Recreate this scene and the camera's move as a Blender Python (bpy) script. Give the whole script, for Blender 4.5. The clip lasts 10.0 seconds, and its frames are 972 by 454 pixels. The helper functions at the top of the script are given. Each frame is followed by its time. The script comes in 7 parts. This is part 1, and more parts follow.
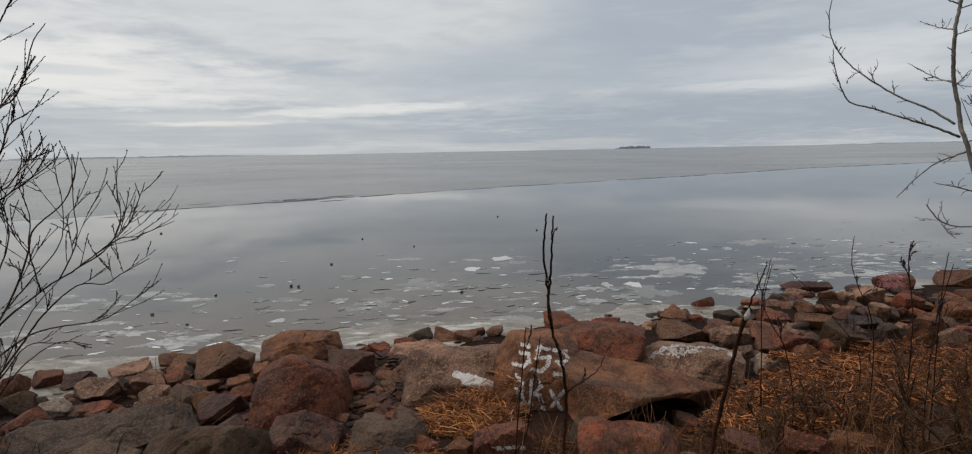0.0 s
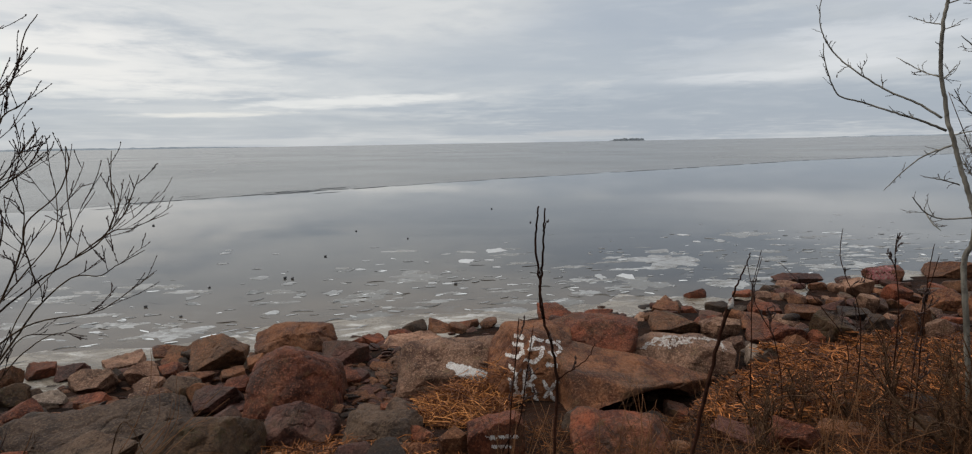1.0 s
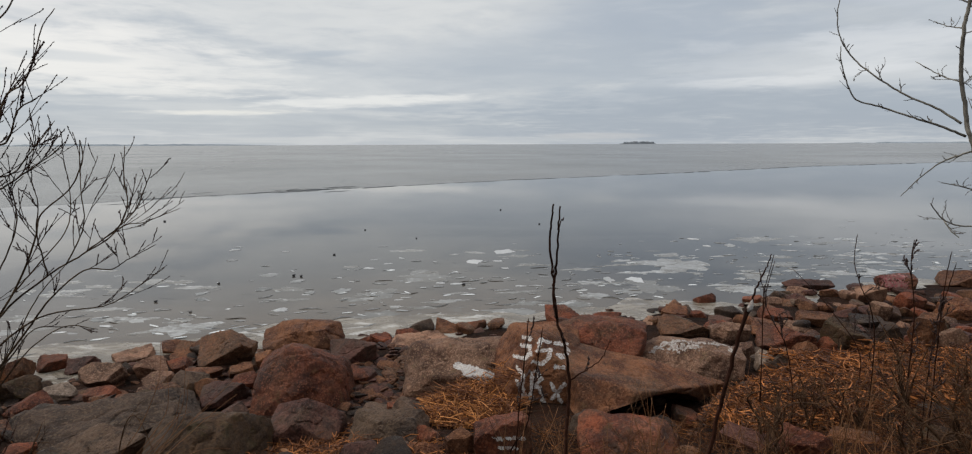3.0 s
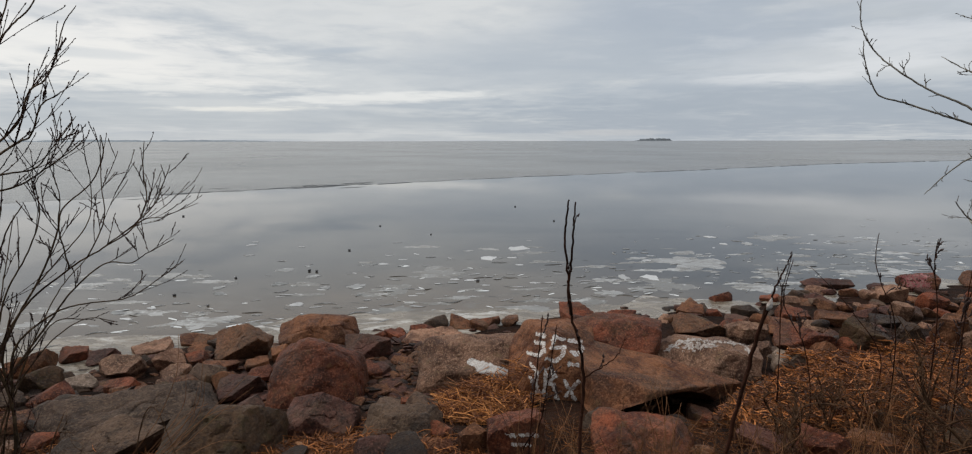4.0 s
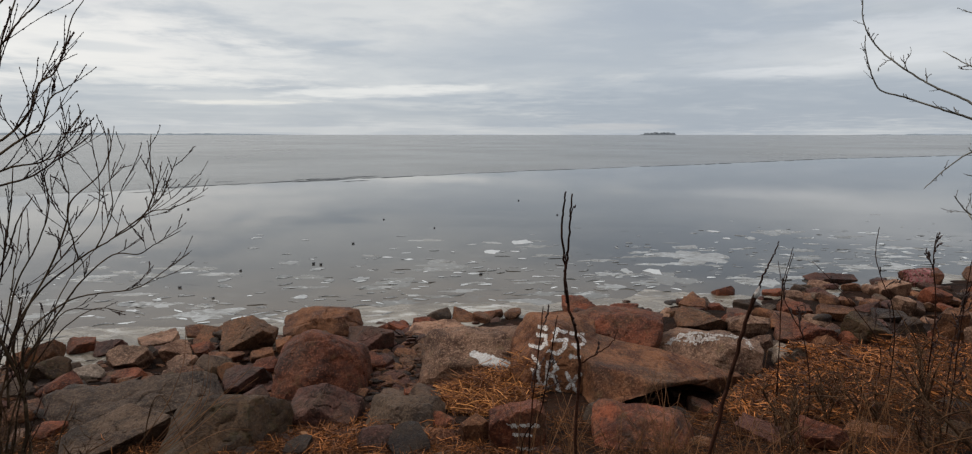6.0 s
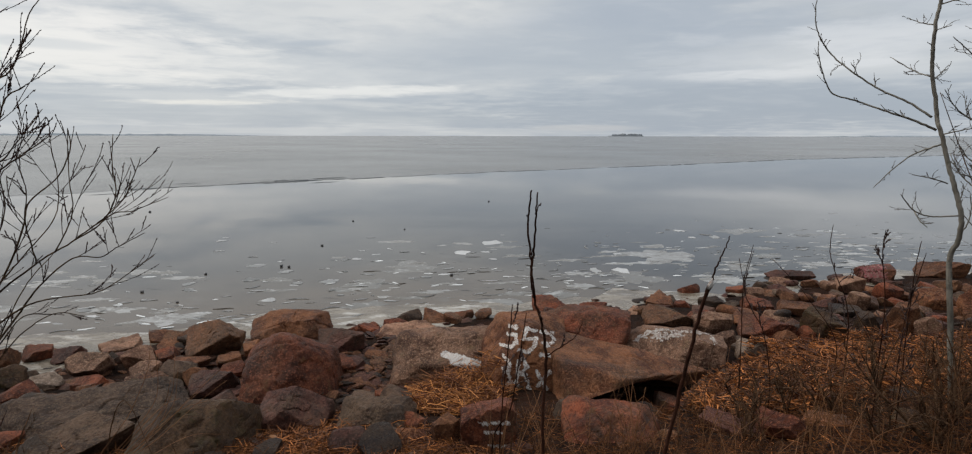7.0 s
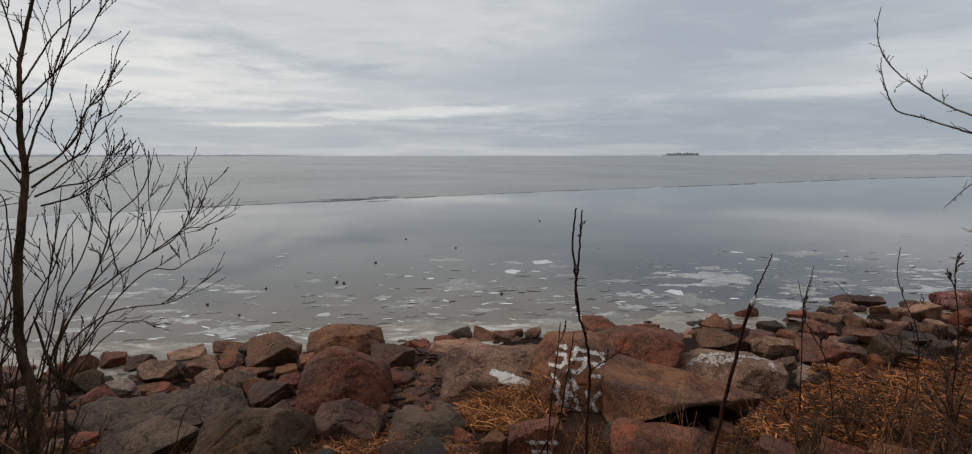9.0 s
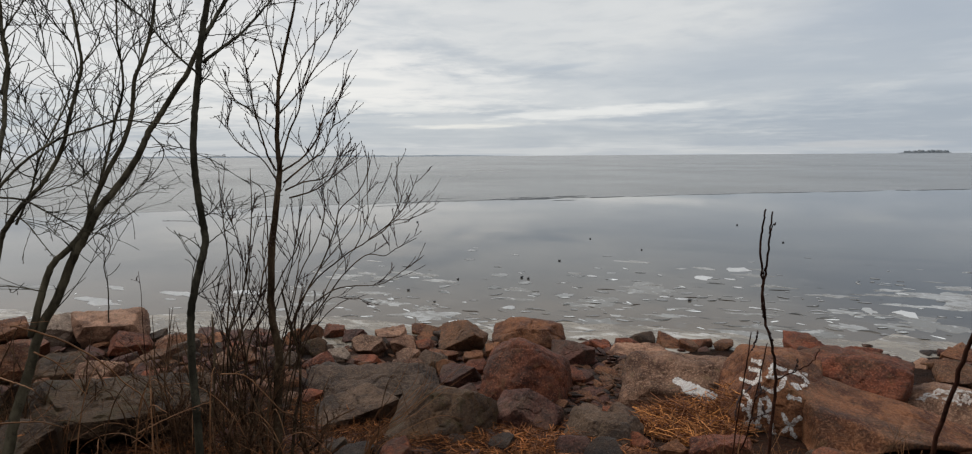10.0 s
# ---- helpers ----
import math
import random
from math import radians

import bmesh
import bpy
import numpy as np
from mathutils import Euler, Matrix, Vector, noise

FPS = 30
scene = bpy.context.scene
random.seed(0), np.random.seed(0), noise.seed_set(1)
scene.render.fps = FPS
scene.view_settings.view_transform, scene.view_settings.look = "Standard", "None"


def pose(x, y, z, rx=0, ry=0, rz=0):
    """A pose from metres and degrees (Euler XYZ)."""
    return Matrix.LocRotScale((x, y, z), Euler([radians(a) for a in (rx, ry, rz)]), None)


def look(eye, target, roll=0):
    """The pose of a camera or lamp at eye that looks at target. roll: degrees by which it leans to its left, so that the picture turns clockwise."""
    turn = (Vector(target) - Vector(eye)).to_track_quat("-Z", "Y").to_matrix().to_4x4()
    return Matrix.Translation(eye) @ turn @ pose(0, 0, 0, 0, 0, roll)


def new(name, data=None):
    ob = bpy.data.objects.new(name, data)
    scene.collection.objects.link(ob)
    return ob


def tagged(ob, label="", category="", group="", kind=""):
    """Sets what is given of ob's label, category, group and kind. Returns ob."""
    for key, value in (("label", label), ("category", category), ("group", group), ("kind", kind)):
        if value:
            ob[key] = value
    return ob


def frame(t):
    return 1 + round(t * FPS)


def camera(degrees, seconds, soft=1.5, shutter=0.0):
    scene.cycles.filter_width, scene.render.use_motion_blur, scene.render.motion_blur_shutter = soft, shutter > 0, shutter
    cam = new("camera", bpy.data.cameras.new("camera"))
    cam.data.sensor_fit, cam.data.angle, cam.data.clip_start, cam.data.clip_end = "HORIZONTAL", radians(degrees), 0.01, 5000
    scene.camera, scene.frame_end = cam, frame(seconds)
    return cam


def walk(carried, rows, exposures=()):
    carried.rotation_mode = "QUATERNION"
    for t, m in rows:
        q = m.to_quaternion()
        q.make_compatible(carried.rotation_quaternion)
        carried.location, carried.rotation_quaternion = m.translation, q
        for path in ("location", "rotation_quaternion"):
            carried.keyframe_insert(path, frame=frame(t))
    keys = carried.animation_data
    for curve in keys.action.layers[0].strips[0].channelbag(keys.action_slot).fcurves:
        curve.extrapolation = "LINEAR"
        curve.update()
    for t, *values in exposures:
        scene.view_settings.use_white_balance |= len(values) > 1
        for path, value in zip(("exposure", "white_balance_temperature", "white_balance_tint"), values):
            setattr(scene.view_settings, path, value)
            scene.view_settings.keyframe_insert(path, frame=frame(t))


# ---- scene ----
cam = camera(81.0, 10.0, 1.15)
PATH = [
    (0, (0.425, 0.223, 3.429), (0.374, 2.204, 3.164), -1.1),
    (0.5, (0.414, 0.277, 3.421), (0.378, 2.257, 3.142), -1.0),
    (1, (0.427, 0.188, 3.434), (0.397, 2.167, 3.141), -1.0),
    (1.5, (0.416, 0.261, 3.415), (0.391, 2.24, 3.124), -0.9),
    (2, (0.412, 0.252, 3.42), (0.381, 2.231, 3.134), -0.7),
    (3.5, (0.414, 0.193, 3.422), (0.333, 2.169, 3.129), -0.1),
    (4, (0.413, 0.213, 3.418), (0.303, 2.187, 3.118), -0.1),
    (4.5, (0.4, 0.206, 3.417), (0.255, 2.177, 3.111), -0.1),
    (5, (0.4, 0.194, 3.417), (0.243, 2.163, 3.103), -0.0),
    (5.5, (0.416, 0.19, 3.417), (0.268, 2.158, 3.095), -0.0),
    (7, (0.433, 0.121, 3.416), (0.414, 2.095, 3.099), 0.1),
    (7.5, (0.448, 0.128, 3.413), (0.515, 2.101, 3.097), 0.2),
    (8, (0.463, 0.134, 3.407), (0.632, 2.102, 3.093), 0.3),
    (8.5, (0.46, 0.119, 3.41), (0.65, 2.087, 3.111), 0.4),
    (8.8, (0.445, 0.07, 3.418), (0.43, 2.053, 3.159), 0.3),
    (9, (0.447, 0.053, 3.418), (0.249, 2.027, 3.168), -0.1),
    (9.2, (0.456, 0.073, 3.415), (0.096, 2.025, 3.164), -0.4),
    (9.5, (0.461, 0.007, 3.42), (-0.117, 1.905, 3.168), -0.5),
    (10, (0.48, -0.035, 3.419), (-0.338, 1.773, 3.17), -0.4),
]
walk(cam, [(t, look(eye, target, roll)) for t, eye, target, roll in PATH], [(0, -0.1), (0.5, -0.06), (1, 0), (8.5, 0), (9, -0.15), (9.5, -0.16), (10, 0)])

# ---- world, sun, exposure ----
SUN_EL, SUN_AZ = 50.0, -72.0
world = bpy.data.worlds.new("overcast_sky")
scene.world = world
world.use_nodes = True
wt = world.node_tree
wt.nodes.clear()


def wn(kind, **props):
    n = wt.nodes.new(kind)
    for k, v in props.items():
        if k == "operation":
            n.operation = v
        elif k == "blend_type":
            n.blend_type = v
        elif k == "data_type":
            n.data_type = v
    return n


def wmath(op, a, b=None, c=None, clamp=False):
    n = wn("ShaderNodeMath", operation=op)
    n.use_clamp = clamp
    for i, v in enumerate((a, b, c)):
        if v is None:
            continue
        if isinstance(v, (int, float)):
            n.inputs[i].default_value = v
        else:
            wt.links.new(v, n.inputs[i])
    return n.outputs[0]


def wmix(fac, a, b):
    n = wn("ShaderNodeMixRGB", blend_type="MIX")
    for i, v in enumerate((fac, a, b)):
        if isinstance(v, (int, float)):
            n.inputs[i].default_value = v
        elif isinstance(v, tuple):
            n.inputs[i].default_value = (*v, 1)
        else:
            wt.links.new(v, n.inputs[i])
    return n.outputs[0]


def wnoise(vec, scale, detail, rough, distort=0.0):
    n = wn("ShaderNodeTexNoise")
    n.inputs["Scale"].default_value, n.inputs["Detail"].default_value = scale, detail
    n.inputs["Roughness"].default_value, n.inputs["Distortion"].default_value = rough, distort
    wt.links.new(vec, n.inputs["Vector"])
    return n.outputs["Fac"]


def wramp(fac, lo, hi):
    n = wn("ShaderNodeMapRange")
    n.interpolation_type = "SMOOTHSTEP"
    wt.links.new(fac, n.inputs[0])
    n.inputs[1].default_value, n.inputs[2].default_value = lo, hi
    return n.outputs[0]


sky = wn("ShaderNodeTexSky")
sky.sky_type = "NISHITA"
sky.sun_disc = False
sky.sun_elevation, sky.sun_rotation = radians(SUN_EL), radians(SUN_AZ)
coord = wn("ShaderNodeTexCoord")
split = wn("ShaderNodeSeparateXYZ")
wt.links.new(coord.outputs["Generated"], split.inputs[0])
dx, dy, dz = split.outputs
up = wmath("MAXIMUM", dz, 0.0)
deg = 180 / math.pi
azim = wmath("MULTIPLY", wmath("ARCTAN2", dx, dy), deg)
elev = wmath("MULTIPLY", wmath("ARCSINE", up), deg)
# two flat cloud decks seen in perspective
low = wmath("ADD", up, 0.055)
join = wn("ShaderNodeCombineXYZ")
wt.links.new(wmath("DIVIDE", dx, low), join.inputs[0])
wt.links.new(wmath("DIVIDE", dy, low), join.inputs[1])
deck = join.outputs[0]
join2 = wn("ShaderNodeCombineXYZ")
wt.links.new(wmath("MULTIPLY", azim, 0.055), join2.inputs[0])
wt.links.new(wmath("MULTIPLY", elev, 0.30), join2.inputs[1])
streak = join2.outputs[0]
billow = wnoise(deck, 0.42, 6, 0.56, 0.5)
bands = wnoise(streak, 1.0, 6, 0.6, 0.5)
fine = wnoise(deck, 2.2, 5, 0.6, 0.3)


def bank(az, el, wide, tall, tilt=0.0):
    """A soft cloud bank about a direction, in degrees; frayed by the noise."""
    a = wmath("DIVIDE", wmath("SUBTRACT", azim, az), wide)
    e0 = wmath("SUBTRACT", wmath("SUBTRACT", elev, el), wmath("MULTIPLY", wmath("SUBTRACT", azim, az), tilt))
    e = wmath("DIVIDE", e0, tall)
    r = wmath("ADD", wmath("MULTIPLY", a, a), wmath("MULTIPLY", e, e))
    r = wmath("ADD", r, wmath("MULTIPLY", wmath("SUBTRACT", fine, 0.5), 2.4))
    r = wmath("ADD", r, wmath("MULTIPLY", wmath("SUBTRACT", bands, 0.5), 3.0))
    return wramp(r, 1.5, 0.0)


grey = wmix(wramp(billow, 0.35, 0.68), (0.427, 0.475, 0.534), (0.609, 0.635, 0.657))
grey = wmix(wmath("MULTIPLY", wramp(bands, 0.40, 0.72), 0.40), grey, (0.671, 0.690, 0.696))
for az, el, wide, tall, tilt, amount, colour in (
        # broad pale and dark parts of the deck
        (-20.0, 12.5, 26.0, 4.6, 0.0, 0.80, (0.740, 0.748, 0.738)),
        (-52.0, 9.5, 24.0, 7.0, 0.0, 0.70, (0.860, 0.846, 0.822)),
        (-38.0, 6.8, 17.0, 2.6, -0.03, 0.85, (0.895, 0.880, 0.848)),
        (-17.0, 6.2, 14.0, 1.6, -0.06, 0.45, (0.720, 0.735, 0.735)),
        (17.0, 10.5, 15.0, 4.5, 0.0, 0.75, (0.425, 0.478, 0.548)),
        (3.0, 7.5, 14.0, 3.0, 0.0, 0.65, (0.480, 0.525, 0.575)),
        (20.0, 3.0, 28.0, 2.6, 0.0, 0.60, (0.430, 0.482, 0.545)),
        (-22.0, 1.8, 30.0, 1.0, 0.0, 0.65, (0.485, 0.525, 0.565)),
        (32.0, 8.0, 6.5, 1.6, 0.0, 0.65, (0.740, 0.760, 0.785)),
        # bright streaks and torn edges
        (-13.0, 4.1, 12.0, 0.55, 0.045, 0.80, (0.860, 0.860, 0.840)),
        (-26.0, 2.9, 7.5, 0.28, 0.02, 0.80, (0.880, 0.865, 0.815)),
        (-34.0, 4.6, 9.0, 0.55, -0.02, 0.60, (0.820, 0.820, 0.800)),
        (30.0, 6.6, 15.0, 3.0, 0.0, 0.40, (0.700, 0.722, 0.745)),
        (24.0, 5.3, 7.0, 0.50, 0.01, 0.50, (0.850, 0.858, 0.865)),
        (40.0, 11.5, 12.0, 3.0, 0.0, 0.50, (0.640, 0.675, 0.715)),
        (26.0, 2.4, 28.0, 2.4, 0.0, 0.85, (0.385, 0.435, 0.500)),
        (31.0, 6.0, 5.0, 0.6, 0.02, 0.50, (0.790, 0.805, 0.825)),
        (9.5, 0.75, 5.0, 0.3, 0.0, 0.35, (0.700, 0.680, 0.660)),
        # small dark scraps
        (-17.0, 8.4, 3.4, 0.32, 0.08, 0.65, (0.430, 0.485, 0.550)),
        (-37.0, 7.0, 4.0, 0.4, 0.0, 0.45, (0.560, 0.600, 0.635)),
        (-25.0, 0.3, 34.0, 0.45, 0.0, 0.5, (0.590, 0.615, 0.630))):
    grey = wmix(wmath("MULTIPLY", bank(az, el, wide, tall, tilt), amount), grey, colour)
# torn mid-sized billows
puffs = wnoise(streak, 2.4, 4, 0.5, 0.4)
grey = wmix(wmath("MULTIPLY", wramp(puffs, 0.50, 0.70), 0.14), grey, (0.760, 0.775, 0.785))
grey = wmix(wmath("MULTIPLY", wramp(puffs, 0.50, 0.32), 0.16), grey, (0.410, 0.460, 0.525))
# an overcast sky is brighter overhead
zenith = wmath("ADD", wmath("MULTIPLY", wramp(elev, 20.0, 80.0), 1.95), 1.0)
bright = wn("ShaderNodeMixRGB", blend_type="MULTIPLY")
bright.inputs[0].default_value = 1
wt.links.new(grey, bright.inputs[1])
wt.links.new(zenith, bright.inputs[2])
grey = bright.outputs[0]
clear = wn("ShaderNodeMixRGB", blend_type="MULTIPLY")
clear.inputs[0].default_value = 1
wt.links.new(sky.outputs[0], clear.inputs[1])
clear.inputs[2].default_value = (0.1, 0.1, 0.1, 1)
total = wmix(0.94, clear.outputs[0], grey)
back = wn("ShaderNodeBackground")
wt.links.new(total, back.inputs["Color"])
back.inputs["Strength"].default_value = 1.0
out = wn("ShaderNodeOutputWorld")
wt.links.new(back.outputs[0], out.inputs[0])

sun_data = bpy.data.lights.new("sun", "SUN")
sun_data.energy, sun_data.angle, sun_data.color = 1.5, radians(16), (1.0, 0.93, 0.83)
sun = new("sun", sun_data)
a, e = radians(SUN_AZ), radians(SUN_EL)
sun.matrix_world = look((0, 0, 30), Vector((0, 0, 30)) - Vector((math.sin(a) * math.cos(e), math.cos(a) * math.cos(e), math.sin(e))))

# ---- materials ----
class Nodes:
    """Short hand for a Principled material made of nodes."""

    def __init__(self, name):
        self.mat = bpy.data.materials.new(name)
        self.mat.use_nodes = True
        self.t = self.mat.node_tree
        self.bsdf = self.t.nodes["Principled BSDF"]
        self.obj = self.t.nodes.new("ShaderNodeTexCoord").outputs["Object"]
        self.pos = self.t.nodes.new("ShaderNodeNewGeometry").outputs["Position"]

    def put(self, sock, v):
        if isinstance(v, bpy.types.NodeSocket):
            self.t.links.new(v, sock)
        elif isinstance(v, tuple):
            sock.default_value = (*v, 1) if len(v) == 3 and sock.type == "RGBA" else v
        else:
            sock.default_value = v

    def noise(self, scale, detail=4.0, rough=0.55, vec=None, distort=0.0):
        n = self.t.nodes.new("ShaderNodeTexNoise")
        n.inputs["Scale"].default_value, n.inputs["Detail"].default_value = scale, detail
        n.inputs["Roughness"].default_value, n.inputs["Distortion"].default_value = rough, distort
        self.t.links.new(vec or self.pos, n.inputs["Vector"])
        return n.outputs["Fac"]

    def cells(self, scale, vec=None, feature="F1", out="Distance"):
        n = self.t.nodes.new("ShaderNodeTexVoronoi")
        n.feature = feature
        n.inputs["Scale"].default_value = scale
        self.t.links.new(vec or self.pos, n.inputs["Vector"])
        return n.outputs[out]

    def stretch(self, x, y, z, vec=None):
        n = self.t.nodes.new("ShaderNodeMapping")
        n.inputs["Scale"].default_value = (x, y, z)
        self.t.links.new(vec or self.pos, n.inputs["Vector"])
        return n.outputs[0]

    def ramp(self, fac, lo, hi, a=0.0, b=1.0):
        n = self.t.nodes.new("ShaderNodeMapRange")
        n.interpolation_type = "SMOOTHSTEP"
        self.put(n.inputs[0], fac)
        for i, v in enumerate((lo, hi, a, b)):
            n.inputs[1 + i].default_value = v
        return n.outputs[0]

    def math(self, op, a, b=0.0):
        n = self.t.nodes.new("ShaderNodeMath")
        n.operation = op
        self.put(n.inputs[0], a)
        self.put(n.inputs[1], b)
        return n.outputs[0]

    def mix(self, fac, a, b, blend="MIX"):
        n = self.t.nodes.new("ShaderNodeMixRGB")
        n.blend_type = blend
        for i, v in enumerate((fac, a, b)):
            self.put(n.inputs[i], v)
        return n.outputs[0]

    def random(self):
        return self.t.nodes.new("ShaderNodeObjectInfo").outputs["Random"]

    def island(self):
        return self.t.nodes.new("ShaderNodeNewGeometry").outputs["Random Per Island"]

    def bump(self, height, strength, distance, normal=None):
        n = self.t.nodes.new("ShaderNodeBump")
        n.inputs["Strength"].default_value, n.inputs["Distance"].default_value = strength, distance
        self.t.links.new(height, n.inputs["Height"])
        if normal:
            self.t.links.new(normal, n.inputs["Normal"])
        return n.outputs[0]

    def done(self, colour, rough, normal=None, metal=0.0, ior=None, spec=None):
        self.put(self.bsdf.inputs["Base Color"], colour)
        self.put(self.bsdf.inputs["Roughness"], rough)
        self.bsdf.inputs["Metallic"].default_value = metal
        if ior:
            self.bsdf.inputs["IOR"].default_value = ior
        if spec is not None:
            self.bsdf.inputs["Specular IOR Level"].default_value = spec
        if normal:
            self.t.links.new(normal, self.bsdf.inputs["Normal"])
        return self.mat


def granite(name, dark, light, speck, lichen, lichen_amount, gloss=0.62, stains=0.8, patina=0.6):
    """Coarse granite: mottled feldspar, dark mica specks, stains, cracks and lichen."""
    m = Nodes(name)
    big = m.noise(2.6, 7, 0.68)
    col = m.mix(m.ramp(big, 0.40, 0.60), dark, light)
    shade = m.math("ADD", m.math("MULTIPLY", m.random(), 0.7), 0.62)
    col = m.mix(1.0, col, shade, "MULTIPLY")
    skin = m.math("MULTIPLY", m.ramp(m.noise(1.5, 6, 0.62, distort=0.4), 0.44, 0.62, 0.0, patina), m.ramp(m.math("FRACT", m.math("MULTIPLY", m.random(), 3.7)), 0.0, 0.7, 0.35, 1.0))
    col = m.mix(skin, col, (0.094, 0.058, 0.034))
    blotch = m.noise(13, 6, 0.7)
    col = m.mix(m.ramp(blotch, 0.52, 0.68, 0.0, 0.35), col, speck)
    grain = m.cells(60.0, out="Color")
    col = m.mix(m.ramp(grain, 0.62, 0.80, 0.0, 0.45), col, speck)
    col = m.mix(m.ramp(grain, 0.34, 0.20, 0.0, 0.5), col, dark)
    mica = m.cells(95.0)
    col = m.mix(m.ramp(mica, 0.36, 0.16, 0.0, 0.6), col, (0.014, 0.010, 0.009))
    stain = m.noise(2.4, 9, 0.72, distort=0.5)
    weak = m.math("MULTIPLY", m.ramp(stain, 0.50, 0.64, 0.0, stains), m.ramp(m.math("FRACT", m.math("MULTIPLY", m.random(), 7.3)), 0.0, 1.0, 0.15, 1.0))
    col = m.mix(weak, col, (0.026, 0.019, 0.015))
    moss = m.noise(6.5, 6, 0.68)
    col = m.mix(m.ramp(moss, 0.68 - lichen_amount, 0.78 - lichen_amount, 0.0, 0.6), col, lichen)
    seam = m.noise(3.2, 6, 0.6, m.stretch(1.0, 1.0, 2.4), 1.2)
    line = m.math("ABSOLUTE", m.math("SUBTRACT", seam, 0.5))
    cut = m.ramp(line, 0.0, 0.012)
    col = m.mix(m.ramp(line, 0.010, 0.0, 0.0, 0.7), col, (0.02, 0.015, 0.012))
    rel = m.math("ADD", m.noise(7, 9, 0.68), m.math("MULTIPLY", m.noise(38, 6, 0.7), 0.62))
    rel = m.math("ADD", rel, m.math("MULTIPLY", cut, 0.10))
    rough = m.ramp(stain, 0.35, 0.7, gloss + 0.06, gloss - 0.12)
    return m.done(col, rough, m.bump(rel, 0.75, 0.05), spec=0.15)


M_RED = granite("red_granite", (0.055, 0.013, 0.005), (0.184, 0.050, 0.022), (0.267, 0.093, 0.047), (0.071, 0.039, 0.015), 0.10, stains=0.6)
M_BROWN = granite("brown_granite", (0.055, 0.017, 0.007), (0.178, 0.070, 0.030), (0.258, 0.117, 0.060), (0.087, 0.049, 0.021), 0.10, stains=0.5)
M_GREY = granite("grey_granite", (0.085, 0.038, 0.022), (0.267, 0.140, 0.086), (0.367, 0.220, 0.144), (0.130, 0.082, 0.039), 0.10, stains=0.4, patina=0.35)
M_DARK = granite("dark_wet_granite", (0.009, 0.004, 0.003), (0.028, 0.015, 0.008), (0.060, 0.032, 0.018), (0.022, 0.014, 0.006), 0.07, 0.55)
M_MOSSY = granite("mossy_brown_granite", (0.020, 0.009, 0.004), (0.067, 0.034, 0.016), (0.114, 0.063, 0.032), (0.038, 0.026, 0.008), 0.17, 0.60)
M_PALE = granite("pale_granite", (0.133, 0.089, 0.063), (0.296, 0.211, 0.155), (0.393, 0.290, 0.221), (0.168, 0.125, 0.083), 0.06, stains=0.5, patina=0.3)
M_SLATE = granite("grey_brown_granite", (0.029, 0.015, 0.009), (0.100, 0.059, 0.038), (0.152, 0.098, 0.064), (0.122, 0.087, 0.056), 0.08)
M_MAROON = granite("maroon_granite", (0.024, 0.009, 0.006), (0.094, 0.036, 0.025), (0.153, 0.070, 0.050), (0.051, 0.032, 0.018), 0.10)
ROCKS = {"maroon": M_MAROON, "slate": M_SLATE, "red": M_RED, "brown": M_BROWN, "grey": M_GREY, "dark": M_DARK, "mossy": M_MOSSY, "pale": M_PALE}


def paint_material(name, colour, wear=0.9):
    m = Nodes(name)
    worn = m.noise(40, 5, 0.6)
    col = m.mix(m.ramp(worn, 0.40, 0.60, 0.0, wear), colour, (0.20, 0.13, 0.10))
    return m.done(col, 0.7, m.bump(m.noise(70, 4), 0.4, 0.01))


M_PAINT = paint_material("weathered_white_paint", (0.50, 0.475, 0.44))
M_SPLASH = paint_material("white_lime_splash", (0.43, 0.40, 0.365), 0.5)
M_CRUST = paint_material("grey_white_crust", (0.36, 0.335, 0.30), 0.9)
M_REDPAINT = paint_material("faded_red_paint", (0.24, 0.045, 0.05))


def soil_material():
    m = Nodes("shade_dark_soil_and_gravel")
    # dark soil taken near black: shade of the gaps between stones is in the colour
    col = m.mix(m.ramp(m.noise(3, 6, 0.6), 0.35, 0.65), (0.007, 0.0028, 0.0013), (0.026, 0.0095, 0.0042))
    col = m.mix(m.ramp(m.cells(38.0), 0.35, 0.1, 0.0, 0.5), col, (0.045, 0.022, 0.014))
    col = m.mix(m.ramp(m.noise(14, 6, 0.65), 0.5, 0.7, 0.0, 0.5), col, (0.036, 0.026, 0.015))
    rel = m.math("ADD", m.noise(16, 7, 0.65), m.math("MULTIPLY", m.cells(38.0), 0.5))
    return m.done(col, 0.9, m.bump(rel, 0.9, 0.06), spec=0.1)


def water_material():
    m = Nodes("open_water")
    col = m.mix(m.ramp(m.noise(0.02, 4, 0.6), 0.35, 0.65), (0.098, 0.094, 0.084), (0.125, 0.119, 0.106))
    w1 = m.noise(1.1, 5, 0.62, m.stretch(0.7, 1.0, 1.0))
    w2 = m.noise(0.22, 3, 0.55, m.stretch(0.6, 1.0, 1.0))
    n1 = m.bump(w2, 0.22, 0.5)
    n2 = m.bump(w1, 0.6, 0.22, n1)
    return m.done(col, m.ramp(m.noise(0.03, 5, 0.6), 0.35, 0.7, 0.2, 0.28), n2, ior=1.33)


